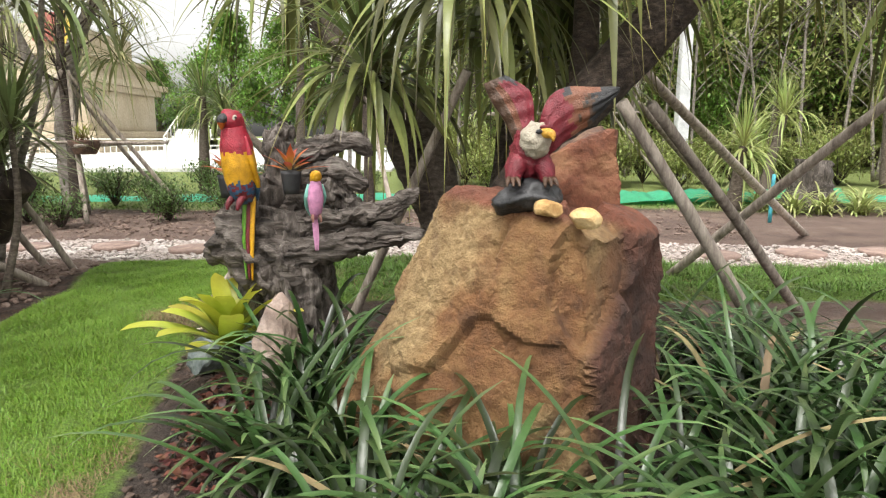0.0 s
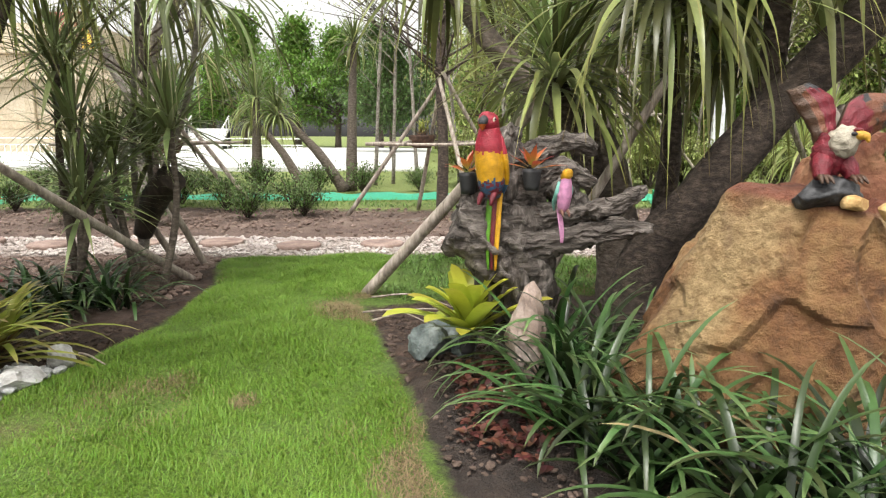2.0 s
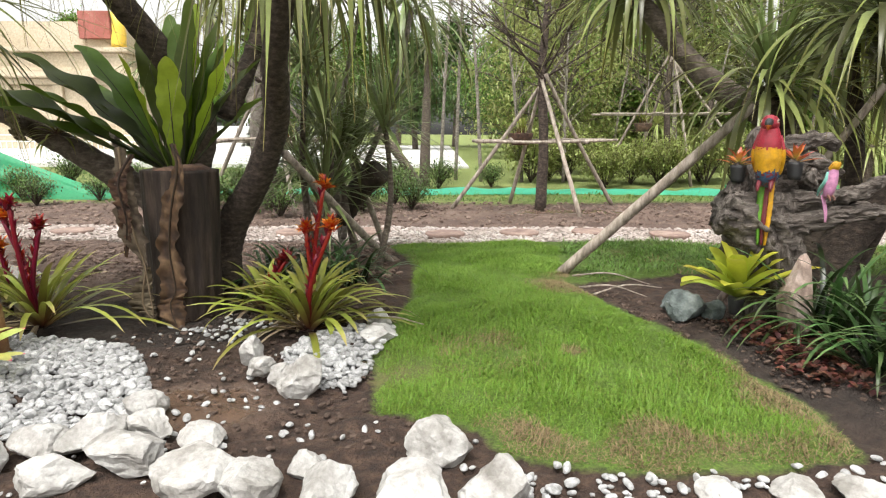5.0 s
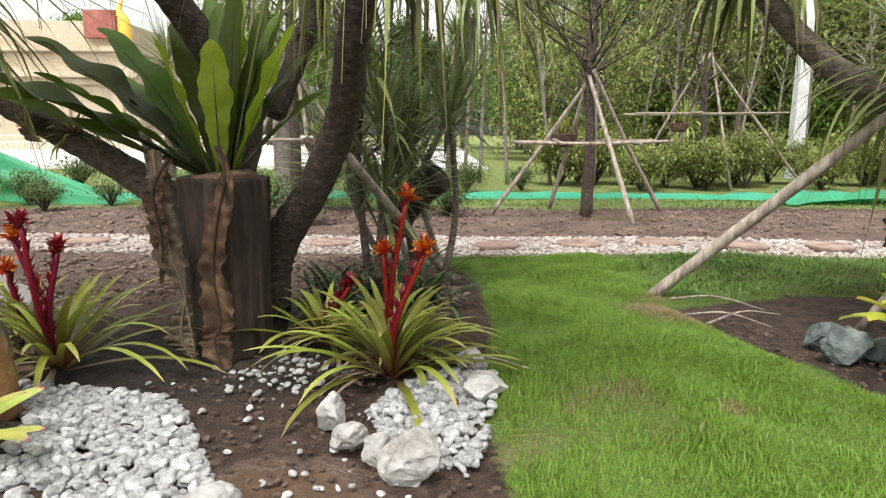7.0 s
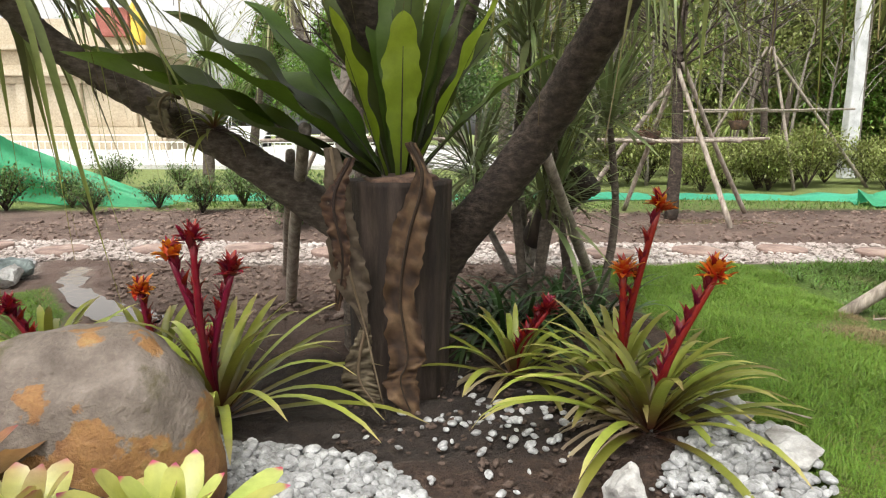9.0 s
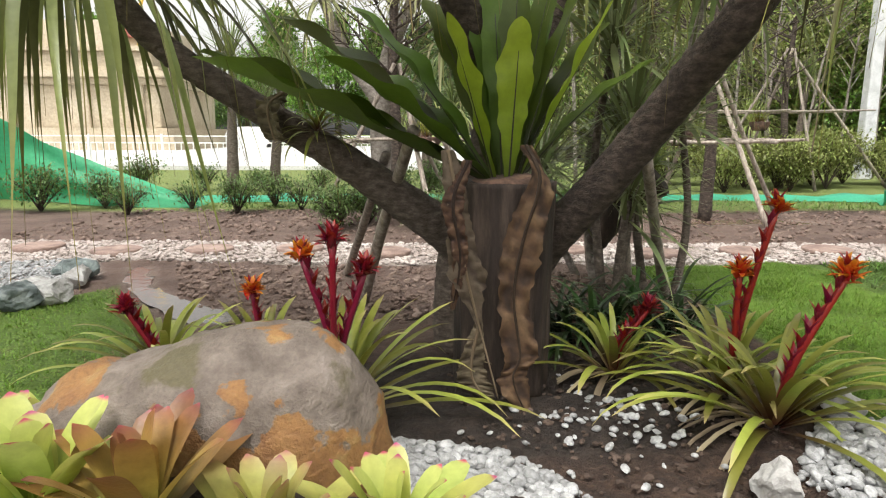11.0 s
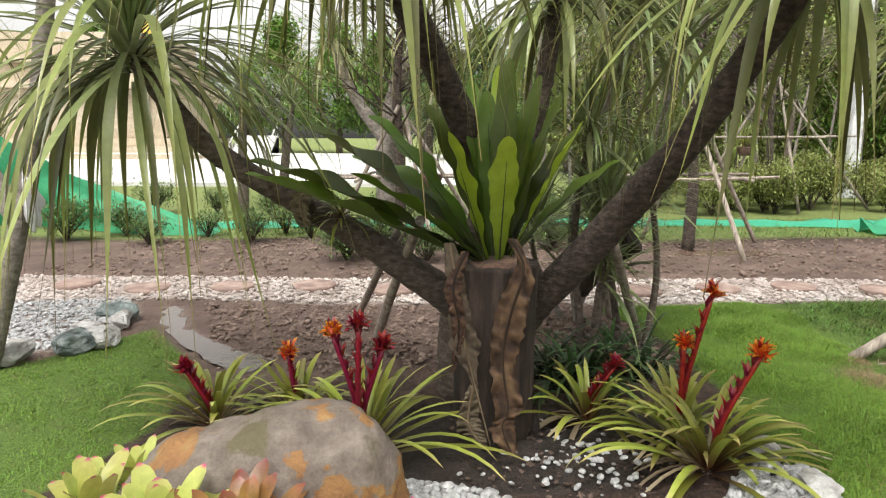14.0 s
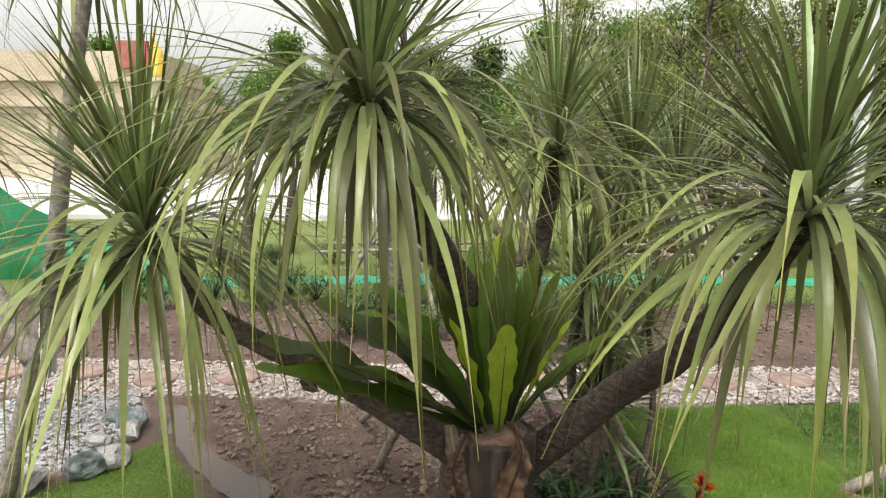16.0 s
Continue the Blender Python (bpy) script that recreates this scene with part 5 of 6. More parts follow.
guzmania(-3.22, 2.66, 40, 0.66, [(0.15, -0.1, 0.60, 1)], "guzmania with red stems and orange flower heads on white pebbles")
guzmania(-3.25, 2.98, 28, 0.62, [(0.09, -0.1, 0.80, 1), (-0.02, -0.08, 0.55, 1)], "guzmania with green arching leaves and red bracts")
guzmania(-3.62, 3.30, 24, 0.55, [(0.14, 0.0, 0.34, 0)], "guzmania with green arching leaves and one red bract")
guzmania(-4.80, 2.88, 36, 0.80, [(0.02, -0.2, 0.74, 0), (0.12, -0.12, 0.62, 0), (-0.12, -0.05, 0.66, 1)], "guzmania with tall red flower spikes behind the boulder")
guzmania(-5.2, 3.3, 30, 0.52, [(-0.02, -0.08, 0.42, 1)], "guzmania with an orange flower head behind the boulder")
guzmania(-5.62, 3.2, 30, 0.66, [(-0.12, -0.05, 0.36, 0)], "guzmania with a single red flower behind the boulder")


# ---- boulder with bromeliads ----
def boulder():
    """A long slab-backed boulder: low at one end, steep at the other, with shelves where layers broke off."""
    ICO[5] = ICO.get(5) or ico(5)
    u, f = ICO[5]
    x = np.where(u[:, 0] > 0, 0.54, 0.58) * u[:, 0]
    ridge = np.interp(x, [-0.57, -0.5, -0.32, 0.0, 0.17, 0.30, 0.42, 0.49, 0.54], [0.08, 0.22, 0.345, 0.455, 0.49, 0.48, 0.415, 0.30, 0.1])
    rise = (np.clip(u[:, 2], 0, 1) / np.sqrt(np.clip(1 - u[:, 0] ** 2, 0.02, 1))) ** 0.95
    v = np.stack([x, 0.31 * u[:, 1], np.where(u[:, 2] > 0, ridge * rise, 0.25 * u[:, 2])], -1)
    v += u * (0.022 * lumps(u, 1.7, 2)[:, None] + 0.006 * lumps(u, 7, 5)[:, None])
    shelf = np.clip((lumps(u, 1.9, 8, 4) - 0.06) / 0.03, 0, 1)
    v -= 0.014 * u * shelf[:, None]
    return tagged(obj("boulder", v, f, M["boulder"], at=(-5.07, 2.16, 0.105)), "smooth grey-brown boulder with ochre patches, behind the bromeliads", "rock")


boulder()
for x, y, n, L, w, m, lab in ((-5.27, 1.75, 19, 0.33, 0.078, "neoyellow", "broad yellow-green bromeliad with pink leaf tips"), (-5.02, 1.69, 20, 0.33, 0.072, "neobronze", "bronze-brown bromeliad"), (-4.75, 1.66, 18, 0.27, 0.06, "neopink", "small bromeliad flushed pink and yellow"), (-4.50, 1.74, 18, 0.30, 0.068, "neoyellow", "yellow-green bromeliad with pink leaf tips"), (-5.70, 2.12, 18, 0.36, 0.08, "neoyellow", "large yellow-green bromeliad with pink leaf tips"), (-5.72, 2.5, 14, 0.28, 0.066, "neoyellow", "small yellow-green bromeliad with pink leaf tips")):
    rosette_plant("bromeliad", (x, y, gz(x, y) - 0.005), n + 4, L, w, M[m], lab + " planted before the boulder", "bromeliad", "paddle", (0.22, 1.5), (0.15, 0.6), "bromeliads before the boulder", 0.0, core=0.03, fold=0.2)


# ---- white stones and pebbles ----
STONES = [(-3.42, 2.24, 0.085, 0.09), (-3.32, 2.07, 0.075, 0.06), (-3.22, 1.98, 0.07, 0.06), (-3.10, 1.88, 0.12, 0.10), (-2.82, 2.45, 0.12, 0.06), (-2.86, 2.85, 0.09, 0.07), (-2.52, 1.32, 0.12, 0.09), (-3.36, 1.42, 0.11, 0.05), (-3.12, 1.08, 0.12, 0.07), (-2.86, 1.05, 0.11, 0.07), (-2.6, 1.0, 0.15, 0.09), (-2.35, 1.02, 0.13, 0.1), (-3.3, 1.15, 0.16, 0.08), (-3.55, 1.28, 0.15, 0.07), (-3.75, 1.42, 0.14, 0.07), (-3.58, 1.5, 0.10, 0.06), (-3.66, 1.63, 0.10, 0.07), (-3.9, 1.35, 0.12, 0.06), (-3.75, 1.15, 0.13, 0.06), (-4.05, 1.2, 0.14, 0.08), (-2.95, 1.22, 0.07, 0.05), (-1.65, 1.08, 0.10, 0.04), (-1.4, 1.1, 0.09, 0.035), (-1.2, 1.1, 0.1, 0.035), (-0.85, 1.15, 0.13, 0.05), (-4.89, 1.60, 0.08, 0.08), (-5.62, 1.8, 0.09, 0.05), (-5.5, 1.78, 0.08, 0.05)]
for i, (x, y, r, h) in enumerate(STONES):
    loose_stone("white_stone", x, y, (r, r * 0.8, h), 50 + i, M["whitestone"], "rough white quartz stone lying on soil", "white stones")
for i, (x, y, r, h, m) in enumerate(((-7.1, 5.22, 0.16, 0.1, "greystone"), (-7.0, 5.05, 0.13, 0.09, "whitestone"), (-7.2, 4.9, 0.12, 0.06, "whitestone"), (-7.05, 4.5, 0.2, 0.1, "greystone"), (-6.95, 4.62, 0.15, 0.09, "whitestone"), (-7.35, 4.2, 0.17, 0.09, "whitestone"), (-7.3, 5.4, 0.12, 0.07, "greystone"), (-7.6, 4.05, 0.16, 0.08, "whitestone"))):
    loose_stone("edging_stone", x, y, (r, r * 0.8, h), 90 + i, M[m], "rough grey and white stone edging the gravel", "edging stones")


def pebble_shapes(n, sub=1):
    return [stone(200 + i, (1, 0.75 + 0.2 * math.sin(i), 0.6), sub, 6, 0.0, 0.8) for i in range(n)]


SHAPES = pebble_shapes(8, 2)
LOW = pebble_shapes(8, 1)


def pebbles(q, size, mat, name, label, lift=0.4, shapes=LOW):
    """Many small stones joined in one mesh."""
    q = q[(inside(LAWN, q[:, 0], q[:, 1]) < 0.0) & (inside(LEFT_LAWN, q[:, 0], q[:, 1]) < 0.0)]
    n = len(q)
    z = ground_height(q[:, 0], q[:, 1])
    s = size * (0.55 + 0.8 * rng.random(n) ** 1.6)
    vs, fs, k = [], [], 0
    for i in range(n):
        v, f = shapes[i % len(shapes)]
        c, d = math.cos(i * 2.3), math.sin(i * 2.3)
        t = 0.5 * math.sin(i * 1.7)
        w = v * s[i]
        w = np.stack([w[:, 0] * c - w[:, 1] * d, w[:, 0] * d + w[:, 1] * c, w[:, 2] + t * w[:, 0] * 0.6], -1)
        vs.append(w + (q[i, 0], q[i, 1], z[i] + s[i] * lift + 0.012 * rng.random()))
        fs.append(f + k)
        k += len(v)
    return tagged(obj(name, np.concatenate(vs), np.concatenate(fs), mat, smooth=False), label, "pebbles", kind="stuff")


# ---- poles, frames and posts ----
def pole_between(a, b, r, label, group="bracing poles"):
    a, b = np.asarray(a, float), np.asarray(b, float)
    mid = (a + b) / 2 + rng.normal(0, 0.012, 3)
    v, f, _ = tube([a - a, mid - a, b - a], [r, r * 0.92, r * 0.8], 10, 14, 0.06, 1, int(abs(a[0] * 100)))
    return tagged(obj("bracing_pole", v, f, M["pole"], at=tuple(a)), label, "pole", group)


BR = "weathered wooden pole propping up a tree"
for a, b, r in (((-1.58, 4.3, 0.0), (-0.5, 3.5, 1.3), 0.04), ((-0.6, 3.55, 0.0), (0.06, 3.1, 1.4), 0.028), ((-5.14, 5.45, 0.0), (-4.68, 3.72, 0.98), 0.03), ((-4.91, 4.6, 0.0), (-4.53, 3.36, 1.1), 0.035), ((-2.9, 4.75, 0.0), (-3.49, 3.41, 0.98), 0.032), ((-3.0, 5.27, 0.0), (-3.25, 4.85, 0.85), 0.028),
                ((1.57, 3.05, 0.0), (0.70, 2.85, 1.25), 0.032), ((2.2, 4.0, 0.0), (0.9, 3.08, 1.25), 0.03), ((1.74, 5.1, 0.0), (2.5, 3.45, 1.5), 0.036), ((4.07, 7.3, 0.0), (1.1, 3.9, 1.48), 0.04), ((3.3, 6.9, 0.0), (1.15, 4.1, 1.3), 0.025), ((-3.26, 5.36, 0.0), (-3.4, 4.95, 0.6), 0.03)):
    pole_between(a, b, r, BR)


def braced_tree(at, feet, top, rail, rail_half, label, seed, leafmat="treepale"):
    """A young tree held by a frame of poles, with rails tied round it and a hanging pot."""
    x, y = at
    th = empty("braced_tree", (x, y, 0), label, "tree")
    limb_of(th, [(0, 0, -0.02), (0.02, 0, 1.0), (-0.03, 0.02, 2.0), (0.03, 0.0, 3.2), (0.0, 0.05, 4.6)], [0.085, 0.07, 0.06, 0.045, 0.015], M["darkbark"], "trunk", seed=seed)
    vs = []
    loc = np.random.default_rng(seed)
    tips = []
    for i in range(34):
        az, h = loc.random() * 6.28, 1.6 + 2.8 * loc.random()
        L = (1.5 - 0.18 * h) * (0.7 + 0.6 * loc.random())
        tip = np.array([L * math.cos(az), L * math.sin(az), h + 0.6 * L])
        vs.append(tube([(0, 0, h), tip * (0.5, 0.5, 0.5) + (0, 0, h * 0.5 - 0.04), tip], [0.018, 0.011, 0.004], 5, 8, 0.1, 1, i))
        for k in range(5):
            d = tip + loc.normal(0, 0.22, 3)
            vs.append(tube([tip * (0.6, 0.6, 0.6) + (0, 0, h * 0.4), d], [0.007, 0.002], 4, 4))
            tips.append(d)
    v, f, a = join(vs)
    obj("branchwork", v, f, M["darkbark"], th)
    t = np.array(tips).repeat(9, 0)
    t = t + loc.normal(0, 0.16, t.shape)
    v, f, a = blades(t, loc.random(len(t)) * 6.28, loc.normal(0, 0.5, len(t)), 0.07, 0.025, 0.4, 2, 0.2, "leaf")
    obj("crown", v, f, M[leafmat], th, along=a)
    for i, (fx, fy) in enumerate(feet):
        pole_between((fx, fy, 0.0), (x + 0.06 * math.cos(i * 1.6), y + 0.06 * math.sin(i * 1.6), top), 0.032, "wooden pole of a tree support frame", "support frame poles")
    h = rail_half
    for p, q in (((-h, -0.4), (h, -0.36)), ((-h, 0.42), (h, 0.38)), ((-0.5, -h * 0.7), (-0.42, h * 0.7)), ((0.5, -h * 0.7), (0.46, h * 0.7))):
        pole_between((x + p[0], y + p[1], rail), (x + q[0], y + q[1], rail + 0.03), 0.024, "horizontal pole tied to a tree support frame", "support frame rails")
    return th


def hanging_pot(at, label="dark coir pot with a small plant hung from a frame"):
    th = empty("hanging_pot", at, label, "plant pot", "hanging pots")
    v, f, a = tube([(0, 0, -0.18), (0, 0, -0.08), (0, 0, 0.0)], [0.13, 0.18, 0.2], 18, 8, 0.03)
    obj("pot", v, f, M["crust"], th)
    for i in range(3):
        an = i * 2.09
        v, f, a = tube([(0.18 * math.cos(an), 0.18 * math.sin(an), 0.0), (0, 0, 0.75)], [0.004, 0.004], 4, 3)
        obj("cord", v, f, M["cord"], th)
    n = 30
    v, f, a = blades(rng.normal(0, 0.05, (n, 3)) * (1, 1, 0), rng.random(n) * 6.28, 0.5 + rng.random(n), 0.28, 0.018, 0.8, 5, 0.2, "strap")
    obj("foliage", v, f, M["guzleaf"], th, along=a)
    return th


braced_tree((-1.0, 8.9), [(-2.31, 8.95), (-1.35, 9.84), (-0.59, 8.05), (0.23, 9.5)], 1.95, 1.0, 1.0, "young tree with thin twiggy crown in a pole frame", 41)
hanging_pot((-1.28, 9.25, 1.12))
braced_tree((2.6, 14.1), [(2.96, 13.4), (4.85, 14.1), (1.3, 14.8), (2.2, 15.2)], 2.8, 1.55, 1.6, "young tree with thin twiggy crown in a pole frame", 43)
hanging_pot((2.0, 13.9, 1.35))
braced_tree((-5.0, 9.0), [(-4.5, 8.3), (-3.75, 9.6), (-4.2, 10.3), (-6.0, 9.2)], 1.95, 0.98, 1.15, "young tree with bare grey twigs in a pole frame", 47)
hanging_pot((-4.6, 8.6, 1.05))
grey_tree = empty("grey_dracaena", (-5.15, 9.3, 0), "old dracaena with a grey trunk and pale drying leaves", "tree")
limb_of(grey_tree, [(0, 0, 0), (-0.05, 0, 1.2), (0.1, 0.05, 2.2), (0.5, 0.1, 3.0)], [0.17, 0.14, 0.11, 0.07], M["palebark"], seed=71)
limb_of(grey_tree, [(0.0, 0, 1.4), (-0.5, 0.1, 2.1), (-0.8, 0.1, 2.8)], [0.11, 0.08, 0.06], M["palebark"], "limb", seed=72)
for p in ((0.5, 0.1, 3.05), (-0.8, 0.1, 2.85), (0.75, 0.0, 2.2), (0.0, 0.2, 3.3)):
    crown(grey_tree, p, 90, 1.2, M["dracpale"], width=0.04, hang=0.6)


def concrete_post(x, y, h):
    bm = bmesh.new()
    bmesh.ops.create_cube(bm, size=1.0)
    for q in bm.verts:
        k = 0.16 if q.co.z < 0 else 0.10
        q.co = Vector((q.co.x * 2 * k, q.co.y * 2 * k, 0 if q.co.z < 0 else h))
    bmesh.ops.bevel(bm, geom=bm.edges[:], offset=0.02, segments=1, affect="EDGES")
    me = bpy.data.meshes.new("concrete_post")
    bm.to_mesh(me)
    bm.free()
    me.materials.append(M["concrete"])
    ob = new("concrete_post", me)
    ob.location = (x, y, 0)
    return tagged(ob, "tall tapered pale grey concrete post", "post")


concrete_post(6.15, 17.0, 7.0)


# ---- shade net ----
def net_strip(pts, w, label, lumpy=0.06):
    c = smooth_path(pts, 90)
    m = 9
    rows = []
    for i in range(m):
        u = i / (m - 1)
        hump = math.sin(u * math.pi)
        wob = np.array([noise.fractal(Vector((p[0] * 1.8, u * 2.5, 3)), 1, 2, 3) for p in c])
        rows.append(c + np.stack([0 * wob, (u - 0.5) * w + 0.12 * wob, hump * (0.08 + lumpy * wob) + 0.01], -1))
    v = np.stack(rows, 1).reshape(-1, 3)
    i, j = np.meshgrid(np.arange(89), np.arange(m - 1), indexing="ij")
    f = np.stack([i * m + j, (i + 1) * m + j, (i + 1) * m + j + 1, i * m + j + 1], -1).reshape(-1, 4)
    return tagged(obj("shade_net", v, f, M["net"], along=np.tile(np.linspace(0, 1, m), 90)), label, "net", "green shade nets")


net_strip([(-9.5, 10.9, 0), (-7.9, 11.1, 0), (-5, 11.4, 0), (-3, 11.3, 0), (-1, 11.6, 0), (2.1, 11.5, 0), (4.2, 11.3, 0), (6.5, 11.2, 0), (10, 11.5, 0)], 0.55, "long green shade net lying bundled on the grass")
net_strip([(2.5, 10.6, 0.02), (4.2, 10.9, 0.1), (6.5, 10.7, 0.05)], 0.7, "heaped green shade net on the grass", 0.2)


def net_screen():
    n, m = 40, 16
    g = np.zeros((n, m, 3))
    for i in range(n):
        u = i / (n - 1)
        x = -14 + 6.0 * u
        top = 1.9 - 1.9 * max(0, (u - 0.35) / 0.65) ** 0.7
        for j in range(m):
            w = j / (m - 1)
            g[i, j] = (x, 10.6 + 0.6 * (1 - w) * math.sin(u * 5) + 0.2 * noise.noise(Vector((u * 9, w * 3, 0))), 0.01 + top * w)
    i, j = np.meshgrid(np.arange(n - 1), np.arange(m - 1), indexing="ij")
    f = np.stack([i * m + j, (i + 1) * m + j, (i + 1) * m + j + 1, i * m + j + 1], -1).reshape(-1, 4)
    return tagged(obj("shade_net", g.reshape(-1, 3), f, M["net"], along=np.tile(np.linspace(0, 1, m), n)), "green shade net hung up and sagging to the ground", "net", "green shade nets")


net_screen()


# ---- shrubs and low plants ----
def shrub(name, at, r, h, mat, label, group, count=900, leaf=0.05):
    th = empty(name, (*at, gz(*at) - 0.01), label, "shrub", group)
    vs, tips = [], []
    for i in range(16):
        az, e = rng.random() * 6.28, 0.5 + 0.9 * rng.random()
        tip = np.array([r * math.cos(az) * math.cos(e), r * math.sin(az) * math.cos(e), h * (0.5 + 0.5 * math.sin(e))])
        vs.append(tube([(0, 0, 0), tip * 0.5 + (0, 0, 0.05), tip], [0.012, 0.008, 0.003], 5, 6))
        tips.append(tip)
    v, f, a = join(vs)
    obj("stem", v, f, M["darkbark"], th)
    t = np.array(tips)[rng.integers(0, 16, count)] * (0.45 + 0.6 * rng.random((count, 1))) + rng.normal(0, 0.16 * r, (count, 3))
    t[:, 2] = np.maximum(t[:, 2], 0.03)
    v, f, a = blades(t, rng.random(count) * 6.28, 0.3 + 0.6 * rng.normal(0, 1, count), leaf * (0.7 + 0.6 * rng.random(count)), leaf * 0.45, 0.5, 2, 0.2, "leaf")
    obj("foliage", v, f, mat, th, along=a)
    return th


base_shrubs = [shrub("shrub", (-3.6, 8.6), 0.42, 0.45, M["shrub"], "small bushy green shrub on muddy soil", "small hedge shrubs", 1500), shrub("shrub", (-4.6, 7.9), 0.36, 0.42, M["shrub"], "small bushy green shrub on muddy soil", "small hedge shrubs")]
for x, y in ((-2.9, 8.9), (-3.2, 9.6), (-5.3, 8.4), (-4.2, 9.6), (-5.9, 9.0), (-6.4, 9.8), (-7.2, 9.4), (-5.6, 8.0), (-8.0, 9.9), (-8.6, 9.2), (-9.3, 10.0), (-6.9, 10.3), (-5.2, 10.5), (-10, 9.6), (-2.5, 12.6), (-3.4, 12.9), (-4.5, 12.8), (-5.6, 12.8), (-6.7, 13.0), (-7.8, 12.8), (-8.9, 13.0), (-10.2, 13.1), (-11.5, 13.0), (-1.4, 12.9)):
    s = 0.8 + 0.5 * rng.random()
    copy_thing(base_shrubs[int(rng.random() * 2)], pose(x, y, 0, 0, 0, rng.random() * 360) @ Matrix.Scale(s, 4)).scale = (s, s, s)
pale = [shrub("pale_shrub", (1.0, 13.0), 0.75, 0.8, M["paleshrub"], "pale yellow-green leafy shrub behind the net", "pale shrubs", 2600, 0.075), shrub("pale_shrub", (2.4, 13.3), 0.65, 0.9, M["paleshrub"], "pale yellow-green leafy shrub behind the net", "pale shrubs", 2600, 0.075)]
for i in range(26):
    s = 0.8 + 0.6 * rng.random()
    x, y = -0.3 + 0.52 * i + 0.3 * rng.normal(), 13.4 + 2.4 * rng.random()
    copy_thing(pale[i % 2], pose(x, y, 0, 0, 0, rng.random() * 360)).scale = (s, s, s)


def tuft(name, at, n, L, w, mat, label, group):
    th = empty(name, (*at, gz(*at)), label, "plant", group)
    v, f, a = blades(rng.normal(0, 0.05, (n, 3)) * (1, 1, 0), rng.random(n) * 6.28, 0.4 + 1.0 * rng.random(n), L * (0.6 + 0.5 * rng.random(n)), w, 1.0 + rng.random(n), 7, 0.3, "strap", 1.5)
    obj("foliage", v, f, mat, th, along=a)
    return th


t0 = tuft("variegated_tuft", (5.4, 9.3), 60, 0.6, 0.03, M["variegated"], "cream and yellow striped grassy plant", "striped tufts")
for x, y in ((5.9, 9.2), (6.4, 9.0), (4.8, 9.8), (4.4, 10.2), (6.9, 9.3), (5.0, 9.3), (7.4, 9.5), (6.2, 9.7)):
    copy_thing(t0, pose(x, y, 0, 0, 0, rng.random() * 360))


def far_dracaena(x, y, h, lean, label="grey-trunked dracaena with a round spiky head", mat="dracaena", L=0.8):
    th = empty("far_dracaena", (x, y, 0), label, "tree", "far dracaenas")
    limb_of(th, [(0, 0, 0), (lean * 0.4, 0, h * 0.5), (lean, 0, h)], [0.12, 0.09, 0.06], M["bark"], "trunk", 10, 16, seed=int(x * 10))
    crown(th, (lean, 0, h), 120, L, M[mat], width=0.045, hang=0.45)
    return th


far_dracaena(-2.9, 13.0, 1.55, -1.3)
far_dracaena(-2.8, 13.2, 2.9, 0.1)
far_dracaena(-4.3, 15.5, 1.5, -1.1)
far_dracaena(4.4, 9.9, 0.95, 0.1, "variegated dracaena with arching cream leaves", "variegated", 0.95)
far_dracaena(6.4, 13.0, 1.5, 0.3, "variegated dracaena with arching cream leaves", "variegated", 1.1)
far_dracaena(7.9, 16.0, 2.0, 0.2)
far_dracaena(-4.7, 13.2, 1.85, 0.05, L=1.15)
far_dracaena(-8.5, 13.4, 2.5, 0.1, "leafy bright green dracaena beyond the path", "dracdark", 1.2)
far_dracaena(-7.9, 14.2, 2.2, 0.3, "leafy bright green dracaena beyond the path", "dracdark", 1.2)
far_dracaena(0.9, 17.0, 1.6, 0.1)
far_dracaena(5.2, 18.5, 2.6, 0.2)
far_dracaena(9.5, 14.0, 2.3, -0.2)
far_dracaena(3.4, 17.5, 1.4, 0.1, "variegated dracaena with arching cream leaves", "variegated", 1.0)

dead = empty("dead_stump", (5.55, 9.9, 0), "weathered pale tree stump with gnarled roots", "stump")
v, f, a = tube([(0, 0, -0.05), (0, 0, 0.35), (0.02, 0, 0.75)], [0.42, 0.26, 0.25], 20, 18, 0.14, 1, 3)
obj("body", v, f, M["driftwood"], dead)
for i in range(5):
    v, f, a = tube([(0.2 * math.cos(i * 1.2), 0.2 * math.sin(i * 1.2), 0.15), (0.6 * math.cos(i * 1.2), 0.6 * math.sin(i * 1.2), 0.02)], [0.1, 0.03], 8, 8, 0.15, 1, i)
    obj("root", v, f, M["driftwood"], dead)


for x, y in ((-3.62, 3.78), (-3.45, 3.95), (-3.3, 4.1), (-3.15, 3.95), (-3.72, 4.0)):
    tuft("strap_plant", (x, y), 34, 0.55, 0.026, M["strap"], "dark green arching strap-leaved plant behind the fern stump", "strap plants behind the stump")


